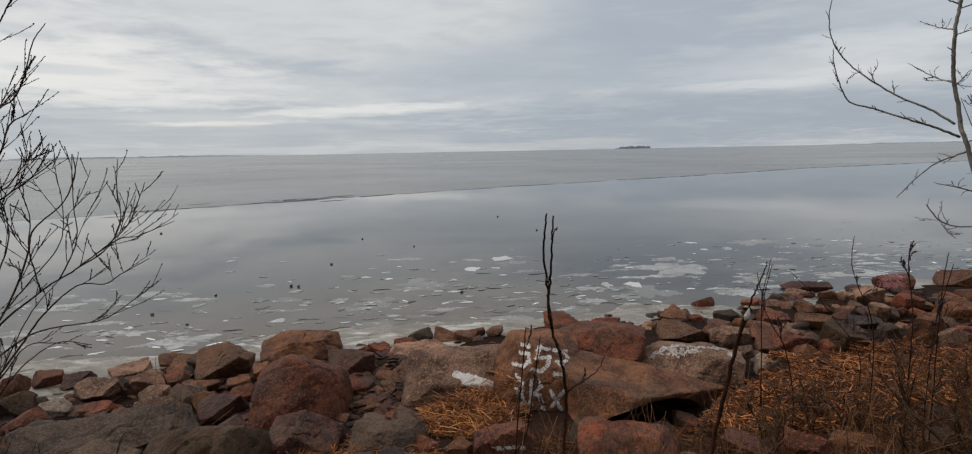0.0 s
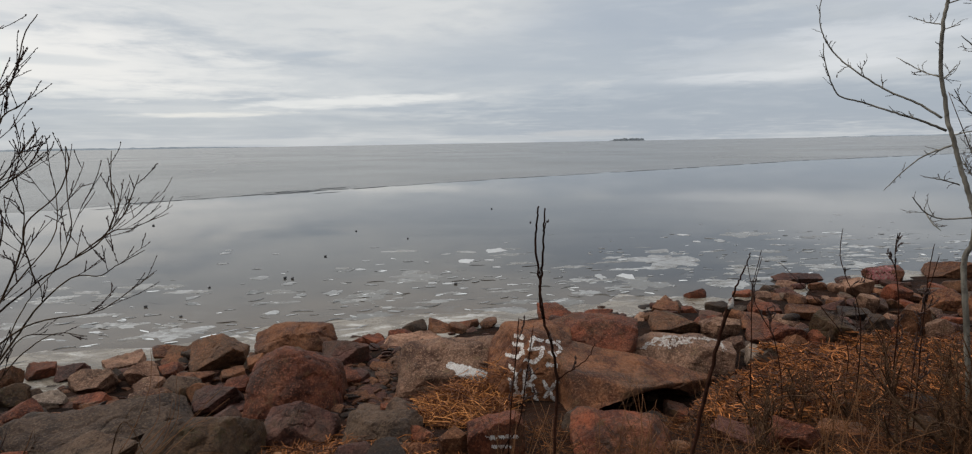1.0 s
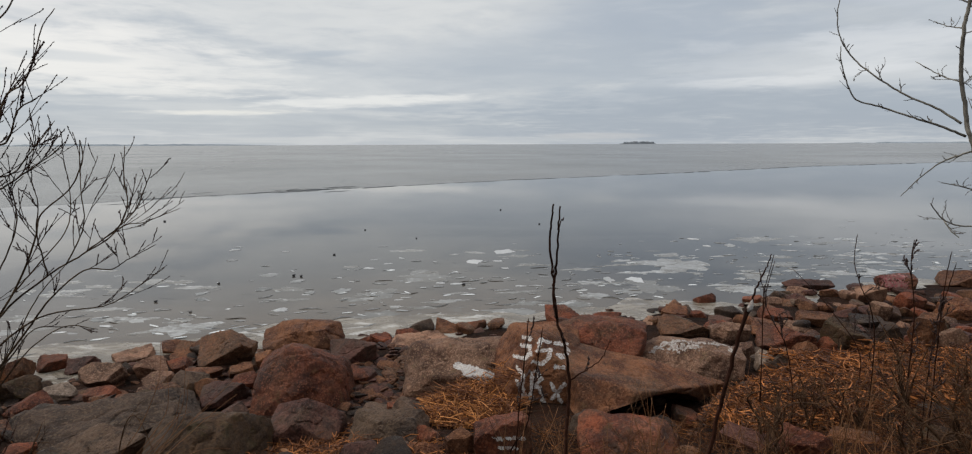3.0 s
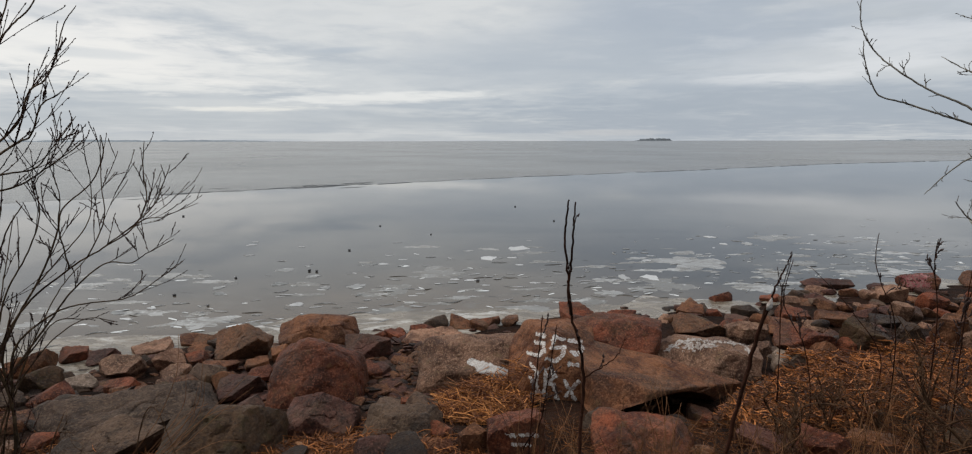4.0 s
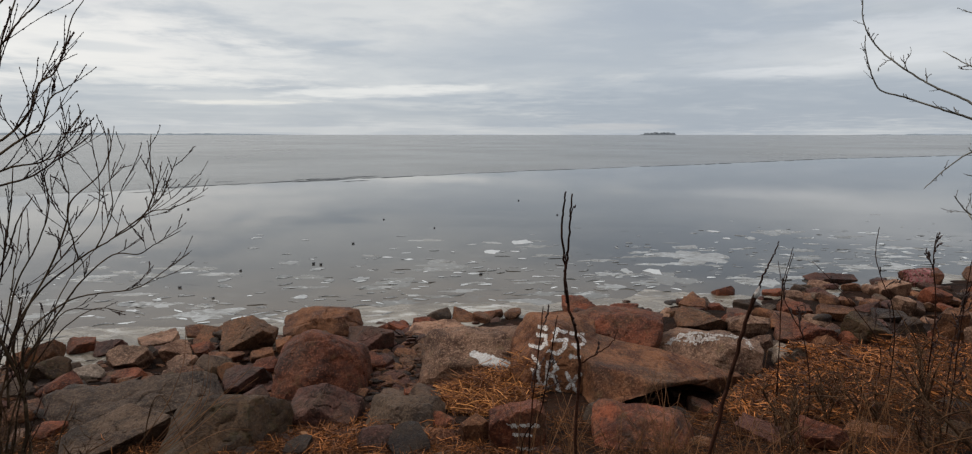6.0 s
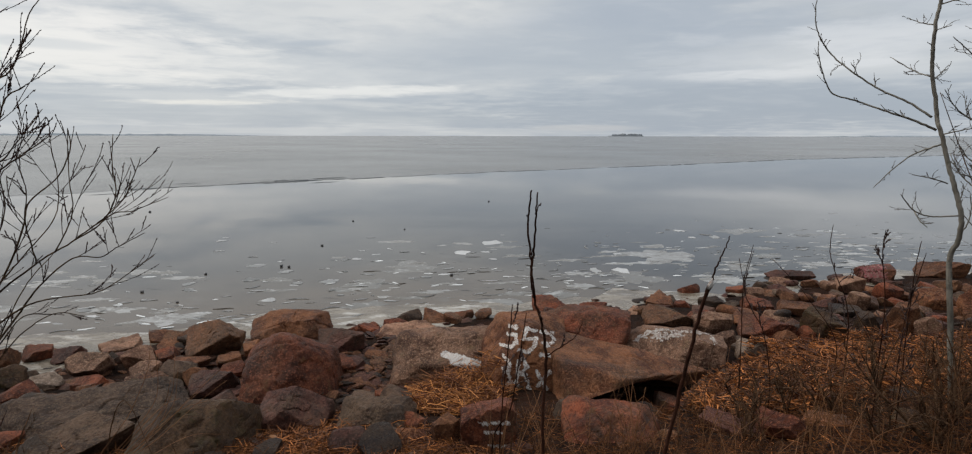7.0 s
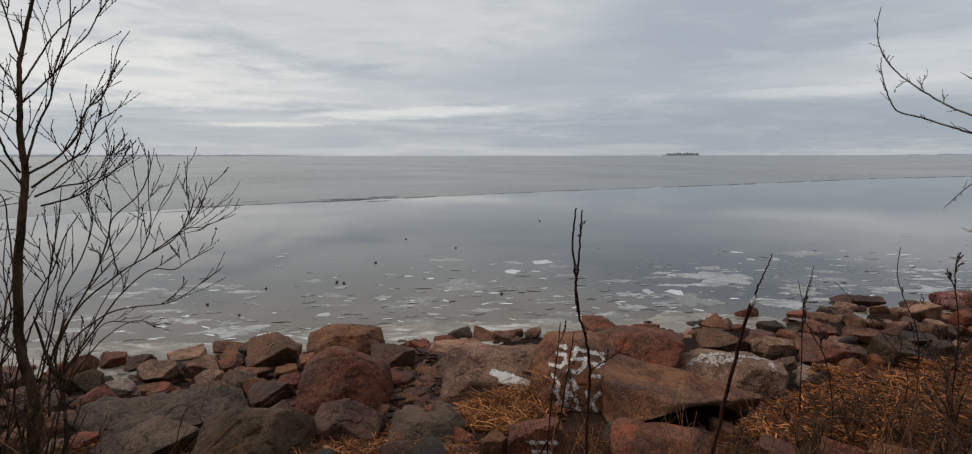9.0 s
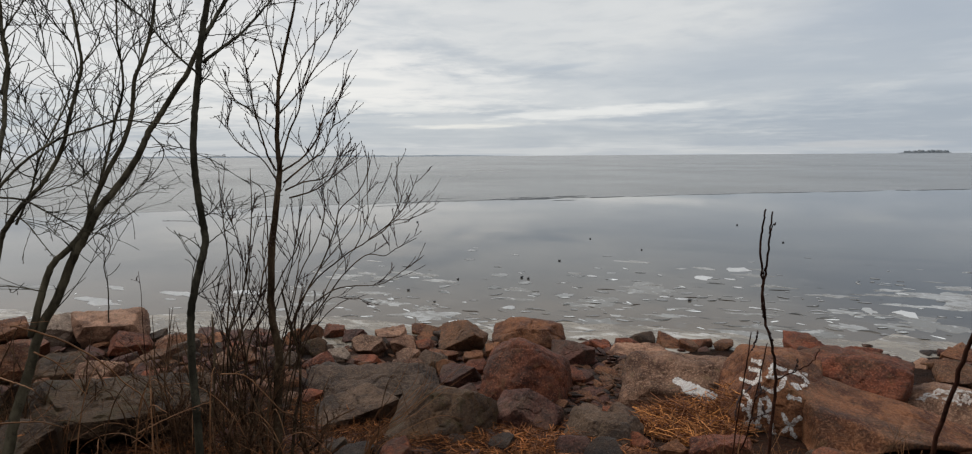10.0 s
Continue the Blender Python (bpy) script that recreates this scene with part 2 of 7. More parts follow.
def ice_material():
    m = Nodes("wet_thin_ice")
    patch = m.noise(0.11, 6, 0.62, m.stretch(0.55, 1.0, 1.0), 0.8)
    grey = m.mix(m.ramp(patch, 0.38, 0.66), (0.017, 0.017, 0.017), (0.046, 0.044, 0.041))
    # the brown bottom shows through near the shore
    xyz = m.t.nodes.new("ShaderNodeSeparateXYZ")
    m.t.links.new(m.pos, xyz.inputs[0])
    off = m.math("SUBTRACT", m.math("SUBTRACT", xyz.outputs[1], m.math("MULTIPLY", xyz.outputs[0], 0.33)), 10.65)
    off = m.math("ADD", off, m.math("MULTIPLY", m.math("MAXIMUM", xyz.outputs[0], 0.0), 0.7))
    off = m.math("ADD", off, m.math("MULTIPLY", m.noise(0.5, 5, 0.6), 5.0))
    grey = m.mix(m.ramp(off, 10.0, 1.5, 0.0, 0.95), grey, (0.112, 0.086, 0.062))
    near = m.noise(1.5, 8, 0.72, m.stretch(0.55, 1.3, 1.0), 1.2)
    grey = m.mix(m.ramp(near, 0.52, 0.68, 0.0, 0.4), grey, (0.125, 0.117, 0.105))
    crack = m.math("ABSOLUTE", m.math("SUBTRACT", m.noise(0.9, 6, 0.6, m.stretch(0.45, 1.4, 1.0), 1.5), 0.5))
    grey = m.mix(m.ramp(crack, 0.006, 0.0, 0.0, 0.55), grey, (0.05, 0.05, 0.048))
    rough = m.ramp(patch, 0.35, 0.7, 0.01, 0.05)
    rel = m.math("ADD", m.noise(0.8, 4, 0.55), m.math("MULTIPLY", m.noise(5, 6, 0.65), 0.16))
    return m.done(grey, rough, m.bump(rel, 0.045, 0.04), ior=1.31)


def slush_material():
    m = Nodes("brown_shallow_slush")
    n = m.noise(1.6, 6, 0.65, m.stretch(0.7, 1.3, 1.0), 0.8)
    col = m.mix(m.ramp(n, 0.35, 0.68), (0.110, 0.088, 0.064), (0.235, 0.200, 0.160))
    col = m.mix(m.ramp(m.noise(1.9, 7, 0.68, m.stretch(0.6, 1.5, 1.0), 1.0), 0.54, 0.66, 0.0, 0.75), col, (0.46, 0.435, 0.40))
    return m.done(col, m.ramp(n, 0.3, 0.7, 0.1, 0.4), m.bump(m.noise(7, 6, 0.65), 0.35, 0.05), ior=1.31)


def floe_material():
    m = Nodes("snowy_ice_floe")
    col = m.mix(m.math("POWER", m.random(), 1.6), (0.11, 0.107, 0.101), (0.42, 0.412, 0.40))
    n = m.noise(3.5, 6, 0.65)
    col = m.mix(m.ramp(n, 0.45, 0.7, 0.0, 0.5), col, (0.50, 0.49, 0.475))
    return m.done(col, m.ramp(n, 0.3, 0.7, 0.25, 0.6), m.bump(m.noise(18, 6, 0.6), 0.4, 0.03), ior=1.31)


def soaked_material():
    m = Nodes("soaked_ice")
    col = m.mix(m.ramp(m.random(), 0.1, 0.95), (0.125, 0.117, 0.104), (0.290, 0.281, 0.264))
    n = m.noise(2.4, 7, 0.7, m.stretch(0.7, 1.3, 1.0), 1.0)
    col = m.mix(m.ramp(n, 0.44, 0.60, 0.0, 0.92), col, (0.115, 0.102, 0.084))
    col = m.mix(m.ramp(m.noise(6, 6, 0.65), 0.55, 0.70, 0.0, 0.7), col, (0.44, 0.43, 0.415))
    return m.done(col, m.ramp(n, 0.3, 0.7, 0.12, 0.3), m.bump(m.noise(12, 6, 0.6), 0.2, 0.02), ior=1.31)


def shard_material():
    m = Nodes("clear_ice_shard")
    col = m.mix(m.ramp(m.random(), 0.25, 0.75), (0.22, 0.215, 0.205), (0.60, 0.60, 0.58))
    return m.done(col, 0.16, m.bump(m.noise(20, 5), 0.25, 0.02), ior=1.31)


def bark_material(name, a, b, c, scale=1.0):
    m = Nodes(name)
    n = m.noise(9 * scale, 6, 0.6, m.stretch(1, 1, 0.35))
    col = m.mix(m.ramp(n, 0.35, 0.66), a, b)
    col = m.mix(m.ramp(m.noise(24 * scale, 5, 0.65), 0.54, 0.7, 0.0, 0.7), col, c)
    col = m.mix(m.ramp(m.noise(3.5 * scale, 5, 0.65), 0.50, 0.60, 0.0, 0.65), col, tuple(q * 0.5 for q in a))
    return m.done(col, 0.8, m.bump(m.noise(55 * scale, 6, 0.65, m.stretch(1, 1, 0.3)), 0.7, 0.01), spec=0.06)


def straw_material(name, a, b):
    m = Nodes(name)
    col = m.mix(m.math("POWER", m.island(), 2.4), a, b)
    col = m.mix(m.ramp(m.noise(3.0, 4), 0.42, 0.68, 0.0, 0.6), col, (0.060, 0.018, 0.006))
    return m.done(col, 0.6, spec=0.2)


def plain_material(name, a, b, scale, rough=0.8):
    m = Nodes(name)
    return m.done(m.mix(m.ramp(m.noise(scale, 5, 0.6), 0.35, 0.65), a, b), rough, m.bump(m.noise(scale * 4, 5), 0.4, 0.02))


M_SOIL, M_WATER, M_ICE, M_SLUSH, M_FLOE, M_SOAKED, M_SHARD = soil_material(), water_material(), ice_material(), slush_material(), floe_material(), soaked_material(), shard_material()
M_BARK_DARK = bark_material("dark_willow_bark", (0.024, 0.017, 0.012), (0.064, 0.048, 0.034), (0.100, 0.086, 0.062))
M_BARK_GREEN = bark_material("olive_grey_bark", (0.046, 0.037, 0.023), (0.125, 0.104, 0.068), (0.028, 0.023, 0.015))
M_BARK_WILLOW = bark_material("reddish_willow_bark", (0.036, 0.022, 0.013), (0.105, 0.069, 0.040), (0.150, 0.112, 0.072))
M_BARK_PALE = bark_material("pale_aspen_bark", (0.110, 0.098, 0.080), (0.260, 0.235, 0.195), (0.066, 0.058, 0.047))
M_BARK_OLIVE = bark_material("dark_olive_bark", (0.030, 0.026, 0.018), (0.090, 0.080, 0.055), (0.018, 0.015, 0.010))
M_BARK_OCHRE = bark_material("ochre_aspen_bark", (0.064, 0.044, 0.019), (0.173, 0.123, 0.057), (0.038, 0.027, 0.013))
M_TWIG = bark_material("brown_twig_bark", (0.042, 0.022, 0.012), (0.125, 0.068, 0.038), (0.190, 0.118, 0.070), 2.0)
M_STEM = bark_material("dark_red_stem", (0.016, 0.007, 0.004), (0.052, 0.020, 0.012), (0.085, 0.044, 0.029), 2.0)
M_DEADSTEM = straw_material("dry_grey_stem", (0.120, 0.048, 0.020), (0.430, 0.215, 0.095))
M_STRAW = straw_material("dry_reed_straw", (0.032, 0.009, 0.003), (0.560, 0.200, 0.055))
M_STRAW_PALE = straw_material("pale_reed_straw", (0.075, 0.020, 0.006), (0.680, 0.275, 0.080))
# distance haze is mixed into these two base colours as pale blue-grey
M_FAR = plain_material("haze_tinted_shore", (0.16, 0.185, 0.205), (0.20, 0.225, 0.245), 0.01)
M_FORT = plain_material("haze_tinted_stone", (0.12, 0.135, 0.15), (0.17, 0.18, 0.19), 0.03)
M_STONE = plain_material("black_wet_stone", (0.014, 0.013, 0.013), (0.035, 0.03, 0.03), 12.0, 0.5)
M_LITTER = bark_material("dark_twig_litter", (0.040, 0.014, 0.005), (0.175, 0.068, 0.026), (0.310, 0.145, 0.060), 2.0)
M_EDGE = plain_material("dark_edge_slush", (0.06, 0.063, 0.065), (0.13, 0.134, 0.137), 1.5, 0.4)
M_CRACK = plain_material("dark_crack_water", (0.012, 0.012, 0.012), (0.035, 0.033, 0.030), 3.0, 0.25)
M_BUD = plain_material("dark_bud", (0.03, 0.015, 0.012), (0.06, 0.03, 0.022), 30.0)

# ---- builders ----
rng = random.Random(7)


class Mesh:
    """Collects vertices and faces and turns them into one object."""

    def __init__(self):
        self.v, self.f = [], []

    def tube(self, points, radii, sides=5):
        points = [Vector(p) for p in points]
        start = len(self.v)
        side = None
        for i, p in enumerate(points):
            along = (points[min(i + 1, len(points) - 1)] - points[max(i - 1, 0)])
            along = along.normalized() if along.length > 1e-9 else Vector((0, 0, 1))
            if side is None:
                side = along.orthogonal().normalized()
            side = (side - along * side.dot(along)).normalized()
            over = along.cross(side)
            for k in range(sides):
                w = 2 * math.pi * k / sides
                self.v.append(p + (side * math.cos(w) + over * math.sin(w)) * radii[i])
        n = len(points)
        for i in range(n - 1):
            for k in range(sides):
                q = (k + 1) % sides
                self.f.append((start + i * sides + k, start + i * sides + q, start + (i + 1) * sides + q, start + (i + 1) * sides + k))
        self.f.append(tuple(start + k for k in reversed(range(sides))))
        self.f.append(tuple(start + (n - 1) * sides + k for k in range(sides)))

    def blob(self, p, r, along):
        """A bud: a small spindle."""
        along = along.normalized()
        self.tube([p - along * r * 1.6, p - along * r * 0.4, p + along * r * 0.7, p + along * r * 2.4], [r * 0.5, r, r * 0.8, r * 0.1], 5)

    def make(self, name, mat, parent=None, smooth=True):
        me = bpy.data.meshes.new(name)
        me.from_pydata([tuple(p) for p in self.v], [], self.f)
        me.materials.append(mat)
        if smooth:
            me.polygons.foreach_set("use_smooth", [True] * len(me.polygons))
        me.update()
        ob = new(name, me)
        ob.parent = parent
        return ob


def curve_through(points, steps):
    """A smooth line through the points (Catmull-Rom)."""
    p = [Vector(q) for q in points]
    p = [p[0] * 2 - p[1]] + p + [p[-1] * 2 - p[-2]]
    line = []
    for i in range(1, len(p) - 2):
        for s in range(steps):
            t = s / steps
            a, b, c, d = p[i - 1], p[i], p[i + 1], p[i + 2]
            line.append(0.5 * ((2 * b) + (c - a) * t + (2 * a - 5 * b + 4 * c - d) * t * t + (3 * b - a - 3 * c + d) * t ** 3))
    return line + [p[-2]]


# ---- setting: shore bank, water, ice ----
# from 13 on, an unseen rise added behind the camera blocks low sky light
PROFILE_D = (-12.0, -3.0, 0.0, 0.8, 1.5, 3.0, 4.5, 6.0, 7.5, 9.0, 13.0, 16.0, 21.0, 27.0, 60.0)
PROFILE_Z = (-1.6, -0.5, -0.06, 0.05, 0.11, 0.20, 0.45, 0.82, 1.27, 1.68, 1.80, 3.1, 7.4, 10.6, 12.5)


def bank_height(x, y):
    """The height of the bank and of the unseen rise added behind it; the water line runs obliquely, farther off to the
    east.
    """
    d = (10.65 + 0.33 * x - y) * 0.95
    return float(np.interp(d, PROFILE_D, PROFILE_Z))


def ground_height(x, y):
    bumps = noise.noise((x * 0.7, y * 0.7, 0)) * 0.10 + noise.noise((x * 2.3, y * 2.3, 3)) * 0.05
    # a hollow under the long slab, and one among the stones west of it
    dip = 0.34 * math.exp(-(((x - 2.25) / 0.75) ** 2 + ((y - 6.35) / 0.62) ** 2)) + 0.12 * math.exp(-(((x + 1.0) / 0.6) ** 2 + ((y - 7.4) / 0.8) ** 2))
    return bank_height(x, y) + bumps - dip


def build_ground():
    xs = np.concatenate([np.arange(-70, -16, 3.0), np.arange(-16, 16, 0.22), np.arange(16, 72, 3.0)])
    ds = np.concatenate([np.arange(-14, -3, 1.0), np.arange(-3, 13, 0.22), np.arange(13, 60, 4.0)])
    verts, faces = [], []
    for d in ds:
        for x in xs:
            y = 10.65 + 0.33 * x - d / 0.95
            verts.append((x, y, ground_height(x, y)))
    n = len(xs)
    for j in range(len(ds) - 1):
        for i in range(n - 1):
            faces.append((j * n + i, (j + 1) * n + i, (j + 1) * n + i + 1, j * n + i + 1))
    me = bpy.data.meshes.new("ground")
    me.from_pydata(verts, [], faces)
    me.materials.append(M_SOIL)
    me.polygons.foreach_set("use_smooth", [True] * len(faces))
    tagged(new("ground", me), "soil bank down to the water, blackened for shaded gaps, unseen rise added behind", "ground", kind="structure")


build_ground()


def sheet(name, ring, z, mat, label, category):
    bm = bmesh.new()
    bm.faces.new([bm.verts.new((x, y, z)) for x, y in ring])
    bmesh.ops.recalc_face_normals(bm, faces=bm.faces)
    if sum(f.normal.z for f in bm.faces) < 0:
        bmesh.ops.reverse_faces(bm, faces=bm.faces)
    bmesh.ops.triangulate(bm, faces=bm.faces)
    me = bpy.data.meshes.new(name)
    bm.to_mesh(me)
    me.materials.append(mat)
    return tagged(new(name, me), label, category, kind="structure")


sheet("water", [(-4900, -600), (4900, -600), (4900, 4850), (-4900, 4850)], -0.05, M_WATER, "grey rippled open water reaching the horizon", "water")


def ice_edge(s):
    """The edge of the fast ice, s metres along a line that runs out obliquely from the shore."""
    px = (-75.0, -50.0, -38.0, -33.4, -20.5, 0.0, 22.0, 45.0, 76.0, 140.0, 320.0)
    py = (-30.0, 4.0, 18.3, 24.4, 37.4, 53.8, 68.3, 85.2, 101.0, 136.0, 225.0)
    y = float(np.interp(s, px, py))
    return y + noise.noise((s * 0.35, 5, 0)) * 0.9 + noise.noise((s * 1.3, 9, 0)) * 0.35


edge_xs = list(np.arange(-58, 110, 0.4)) + list(np.arange(110, 320, 3.0))


def build_ice():
    verts, faces = [], []
    for x in edge_xs:
        y0, y1 = 10.65 + 0.33 * x - 2.2, ice_edge(x)
        verts += [(x, y0, 0.0), (x, max(y1, y0 + 0.1), 0.0)]
    for i in range(len(edge_xs) - 1):
        faces.append((2 * i, 2 * i + 2, 2 * i + 3, 2 * i + 1))
    me = bpy.data.meshes.new("ice_sheet")
    me.from_pydata(verts, [], faces)
    me.materials.append(M_ICE)
    tagged(new("ice_sheet", me), "thin wet grey ice sheet reflecting the clouds", "ice", kind="structure")


build_ice()


def build_slush():
    """A strip of frozen slush between the first boulders and the ice."""
    verts, faces = [], []
    xs = np.arange(-30, 26, 0.2)
    for x in xs:
        y0 = 10.65 + 0.33 * x
        wob = noise.noise((x * 0.45, 2, 0)) * 0.7 + noise.noise((x * 1.7, 4, 0)) * 0.35 + noise.noise((x * 5, 4, 0)) * 0.12
        verts += [(x, y0 - 1.2, 0.004), (x, y0 + float(np.interp(x, (-8, -2, 2, 6), (1.1, 1.1, 0.5, 0.2))) + wob * 1.3, 0.004)]
    for i in range(len(xs) - 1):
        faces.append((2 * i, 2 * i + 2, 2 * i + 3, 2 * i + 1))
    me = bpy.data.meshes.new("slush_ice")
    me.from_pydata(verts, [], faces)
    me.materials.append(M_SLUSH)
    tagged(new("slush_ice", me), "brownish frozen slush along the water's edge", "ice", kind="structure")


build_slush()


def ridge(name, az0, az1, dist, height, seed, mat, label, category, z0=0.0):
    """A low strip of far land, with an uneven top."""
    m = Mesh()
    n = 160
    for i in range(n + 1):
        a = radians(az0 + (az1 - az0) * i / n)
        fade = min(1.0, 6 * i / n, 6 * (n - i) / n)
        top = max(0.5, height * fade * (0.6 + 0.5 * noise.noise((i * 0.13, seed, 0)) + 0.25 * noise.noise((i * 0.6, seed, 1))))
        for r, z in ((dist, z0), (dist + 20, z0 + top), (dist + 120, z0 + top * 0.8), (dist + 140, z0)):
            m.v.append(Vector((math.sin(a) * r, math.cos(a) * r, z)))
        if i:
            b = (i - 1) * 4
            for k in range(3):
                m.f.append((b + k, b + k + 1, b + k + 5, b + k + 4))
    return tagged(m.make(name, mat), label, category, kind="structure")


ridge("far_shore", -62, -21, 4300, 17, 3, M_FAR, "low wooded shore on the horizon, distance haze in its colour", "shore")
ridge("far_shore", 28, 52, 4500, 9, 8, M_FAR, "faint land on the horizon, distance haze in its colour", "shore")


def far_island():
    base = new("fort_island")
    base.matrix_world = pose(905, 3900, 0, 0, 0, -13)
    m = Mesh()
    n = 40
    for i in range(n + 1):
        x = -118 + 236 * i / n
        fade = min(1.0, 0.35 + 3 * i / n, 0.35 + 5 * (n - i) / n)
        h = 7.5 * fade
        for y, z in ((-25, 0), (-24, h), (24, h), (25, 0)):
            m.v.append(Vector((x, y, z)))
        if i:
            for k in range(3):
                b = (i - 1) * 4
                m.f.append((b + k, b + k + 1, b + k + 5, b + k + 4))
    m.make("sea_wall", M_FORT, base)
    t = Mesh()
    for i in range(70):
        x = rng.uniform(-90, 105)
        r = rng.uniform(3, 6) * (1.25 if 20 < x < 80 or -40 < x < 0 else 0.8)
        t.tube([Vector((x, rng.uniform(-15, 15), 5)), Vector((x, 0, 7 + r * 0.5)), Vector((x + 1, 0, 7.5 + r * 0.7)), Vector((x + 1, 0, 8 + r))], [r * 1.5, r * 1.6, r * 1.1, r * 0.3], 6)
    tagged(t.make("tree_cover", M_FORT, base), kind="stuff")
    tagged(base, "low dark fort island far out on the water", "island")


far_island()

# ---- boulders ----
def boulder_mesh(name, size, seed, mat, level=4, blunt=110, facets=6, rough=0.055, skew=0.28, under=0.70, cuts=(), hollow=(), exact=False, loose=False):
    """A worn, faceted block: a sphere cut by planes with blunt edges, then roughened. Its base is at z = 0."""
    r = random.Random(seed)
    bm = bmesh.new()
    bmesh.ops.create_icosphere(bm, subdivisions=level, radius=1.0)
    v = np.array([q.co[:] for q in bm.verts])
    normals, dists = [], []
    for k in range(0 if cuts else facets):
        n = Vector((r.gauss(0, 1), r.gauss(0, 1), r.gauss(0, 0.8))).normalized()
        normals.append(n)
        dists.append(r.uniform(0.68, 1.02))
    for nx, ny, nz, d in cuts:
        normals.append(Vector((nx + r.gauss(0, 0.05), ny + r.gauss(0, 0.05), nz + r.gauss(0, 0.05))).normalized())
        dists.append(d * r.uniform(0.95, 1.05))
    if cuts:
        skew = 0.0 if exact else 0.24 if loose else 0.10
    for n in ((0, 0, 1), (0, 0, -1), (1, 0, 0), (-1, 0, 0), (0, 1, 0), (0, -1, 0)):
        normals.append(Vector((n[0] + r.uniform(-skew, skew), n[1] + r.uniform(-skew, skew), n[2] + r.uniform(-skew, skew))).normalized())
        dists.append(1.0 if exact else r.uniform(0.80, 0.98) if loose else r.uniform(0.66, 0.92))
    nn, dd = np.array([n[:] for n in normals]), np.array(dists)
    warp = np.array([noise.noise_vector((q[0] * 1.7 + seed, q[1] * 1.7, q[2] * 1.7))[:] for q in v])
    u = v + warp * 0.06
    u /= np.linalg.norm(u, axis=1)[:, None]
    s = np.maximum(u @ nn.T, 0) / dd
    rad = (s ** blunt).sum(1) ** (-1.0 / blunt)
    p = v * rad[:, None]
    if not exact:
        p = (p - (p.max(0) + p.min(0)) / 2) / ((p.max(0) - p.min(0)) / 2)
    for cx, cy, cz, ex, ey, ez in hollow:
        c, e = np.array((cx, cy, cz)), np.array((ex, ey, ez))
        q = (p - c) / e
        k = np.linalg.norm(q, axis=1)
        push = np.where(k < 1.0, 1.0 / np.maximum(k, 0.05), 1.0)
        p = c + q * push[:, None] * e
    w = np.array(size) / 2.0
    low = np.clip((p[:, 2] + 1.0) / 0.95, 0, 1)
    p[:, :2] *= (under + (1 - under) * low)[:, None]
    p = p * w
    mean = float(w.mean())
    out = []
    for q, n in zip(p, v):
        o = Vector((q[0] + seed * 1.37, q[1], q[2]))
        a = (noise.fractal(o * (1.3 / mean), 0.9, 2.1, 5) * 1.0) * rough * mean
        crack = abs(noise.noise(o * (2.2 / mean) + Vector((7, 3, 1))))
        a -= max(0.0, 0.10 - crack) * 0.9 * mean * (0.5 if mean > 0.2 else 0.25)
        c = noise.fractal(o * 11, 0.8, 2.1, 3) * 0.010
        k = a + c * min(1.0, mean * 2.5)
        out.append((q[0] + n[0] * k, q[1] + n[1] * k, q[2] + n[2] * k + w[2]))
    for q, co in zip(bm.verts, out):
        q.co = co
    if hollow:
        for k in range(3):
            bmesh.ops.smooth_vert(bm, verts=bm.verts, factor=0.5, use_axis_x=True, use_axis_y=True, use_axis_z=True)
    me = bpy.data.meshes.new(name)
    bm.to_mesh(me)
    bm.free()
    me.materials.append(mat)
    me.polygons.foreach_set("use_smooth", [True] * len(me.polygons))
    me.set_sharp_from_angle(angle=radians(26))
    return me


BOULDER_WORDS = {"maroon": "dark maroon granite boulder on the shore", "slate": "dark grey-brown granite boulder on the bank", "red": "reddish granite boulder on the stony shore", "brown": "brown weathered granite boulder on the shore",
                 "grey": "grey lichen-stained granite boulder on the shore", "dark": "dark wet boulder among the shore rocks", "mossy": "dark brown mossy granite boulder on the bank", "pale": "pale grey granite boulder on the shore"}
seed_count = [100]


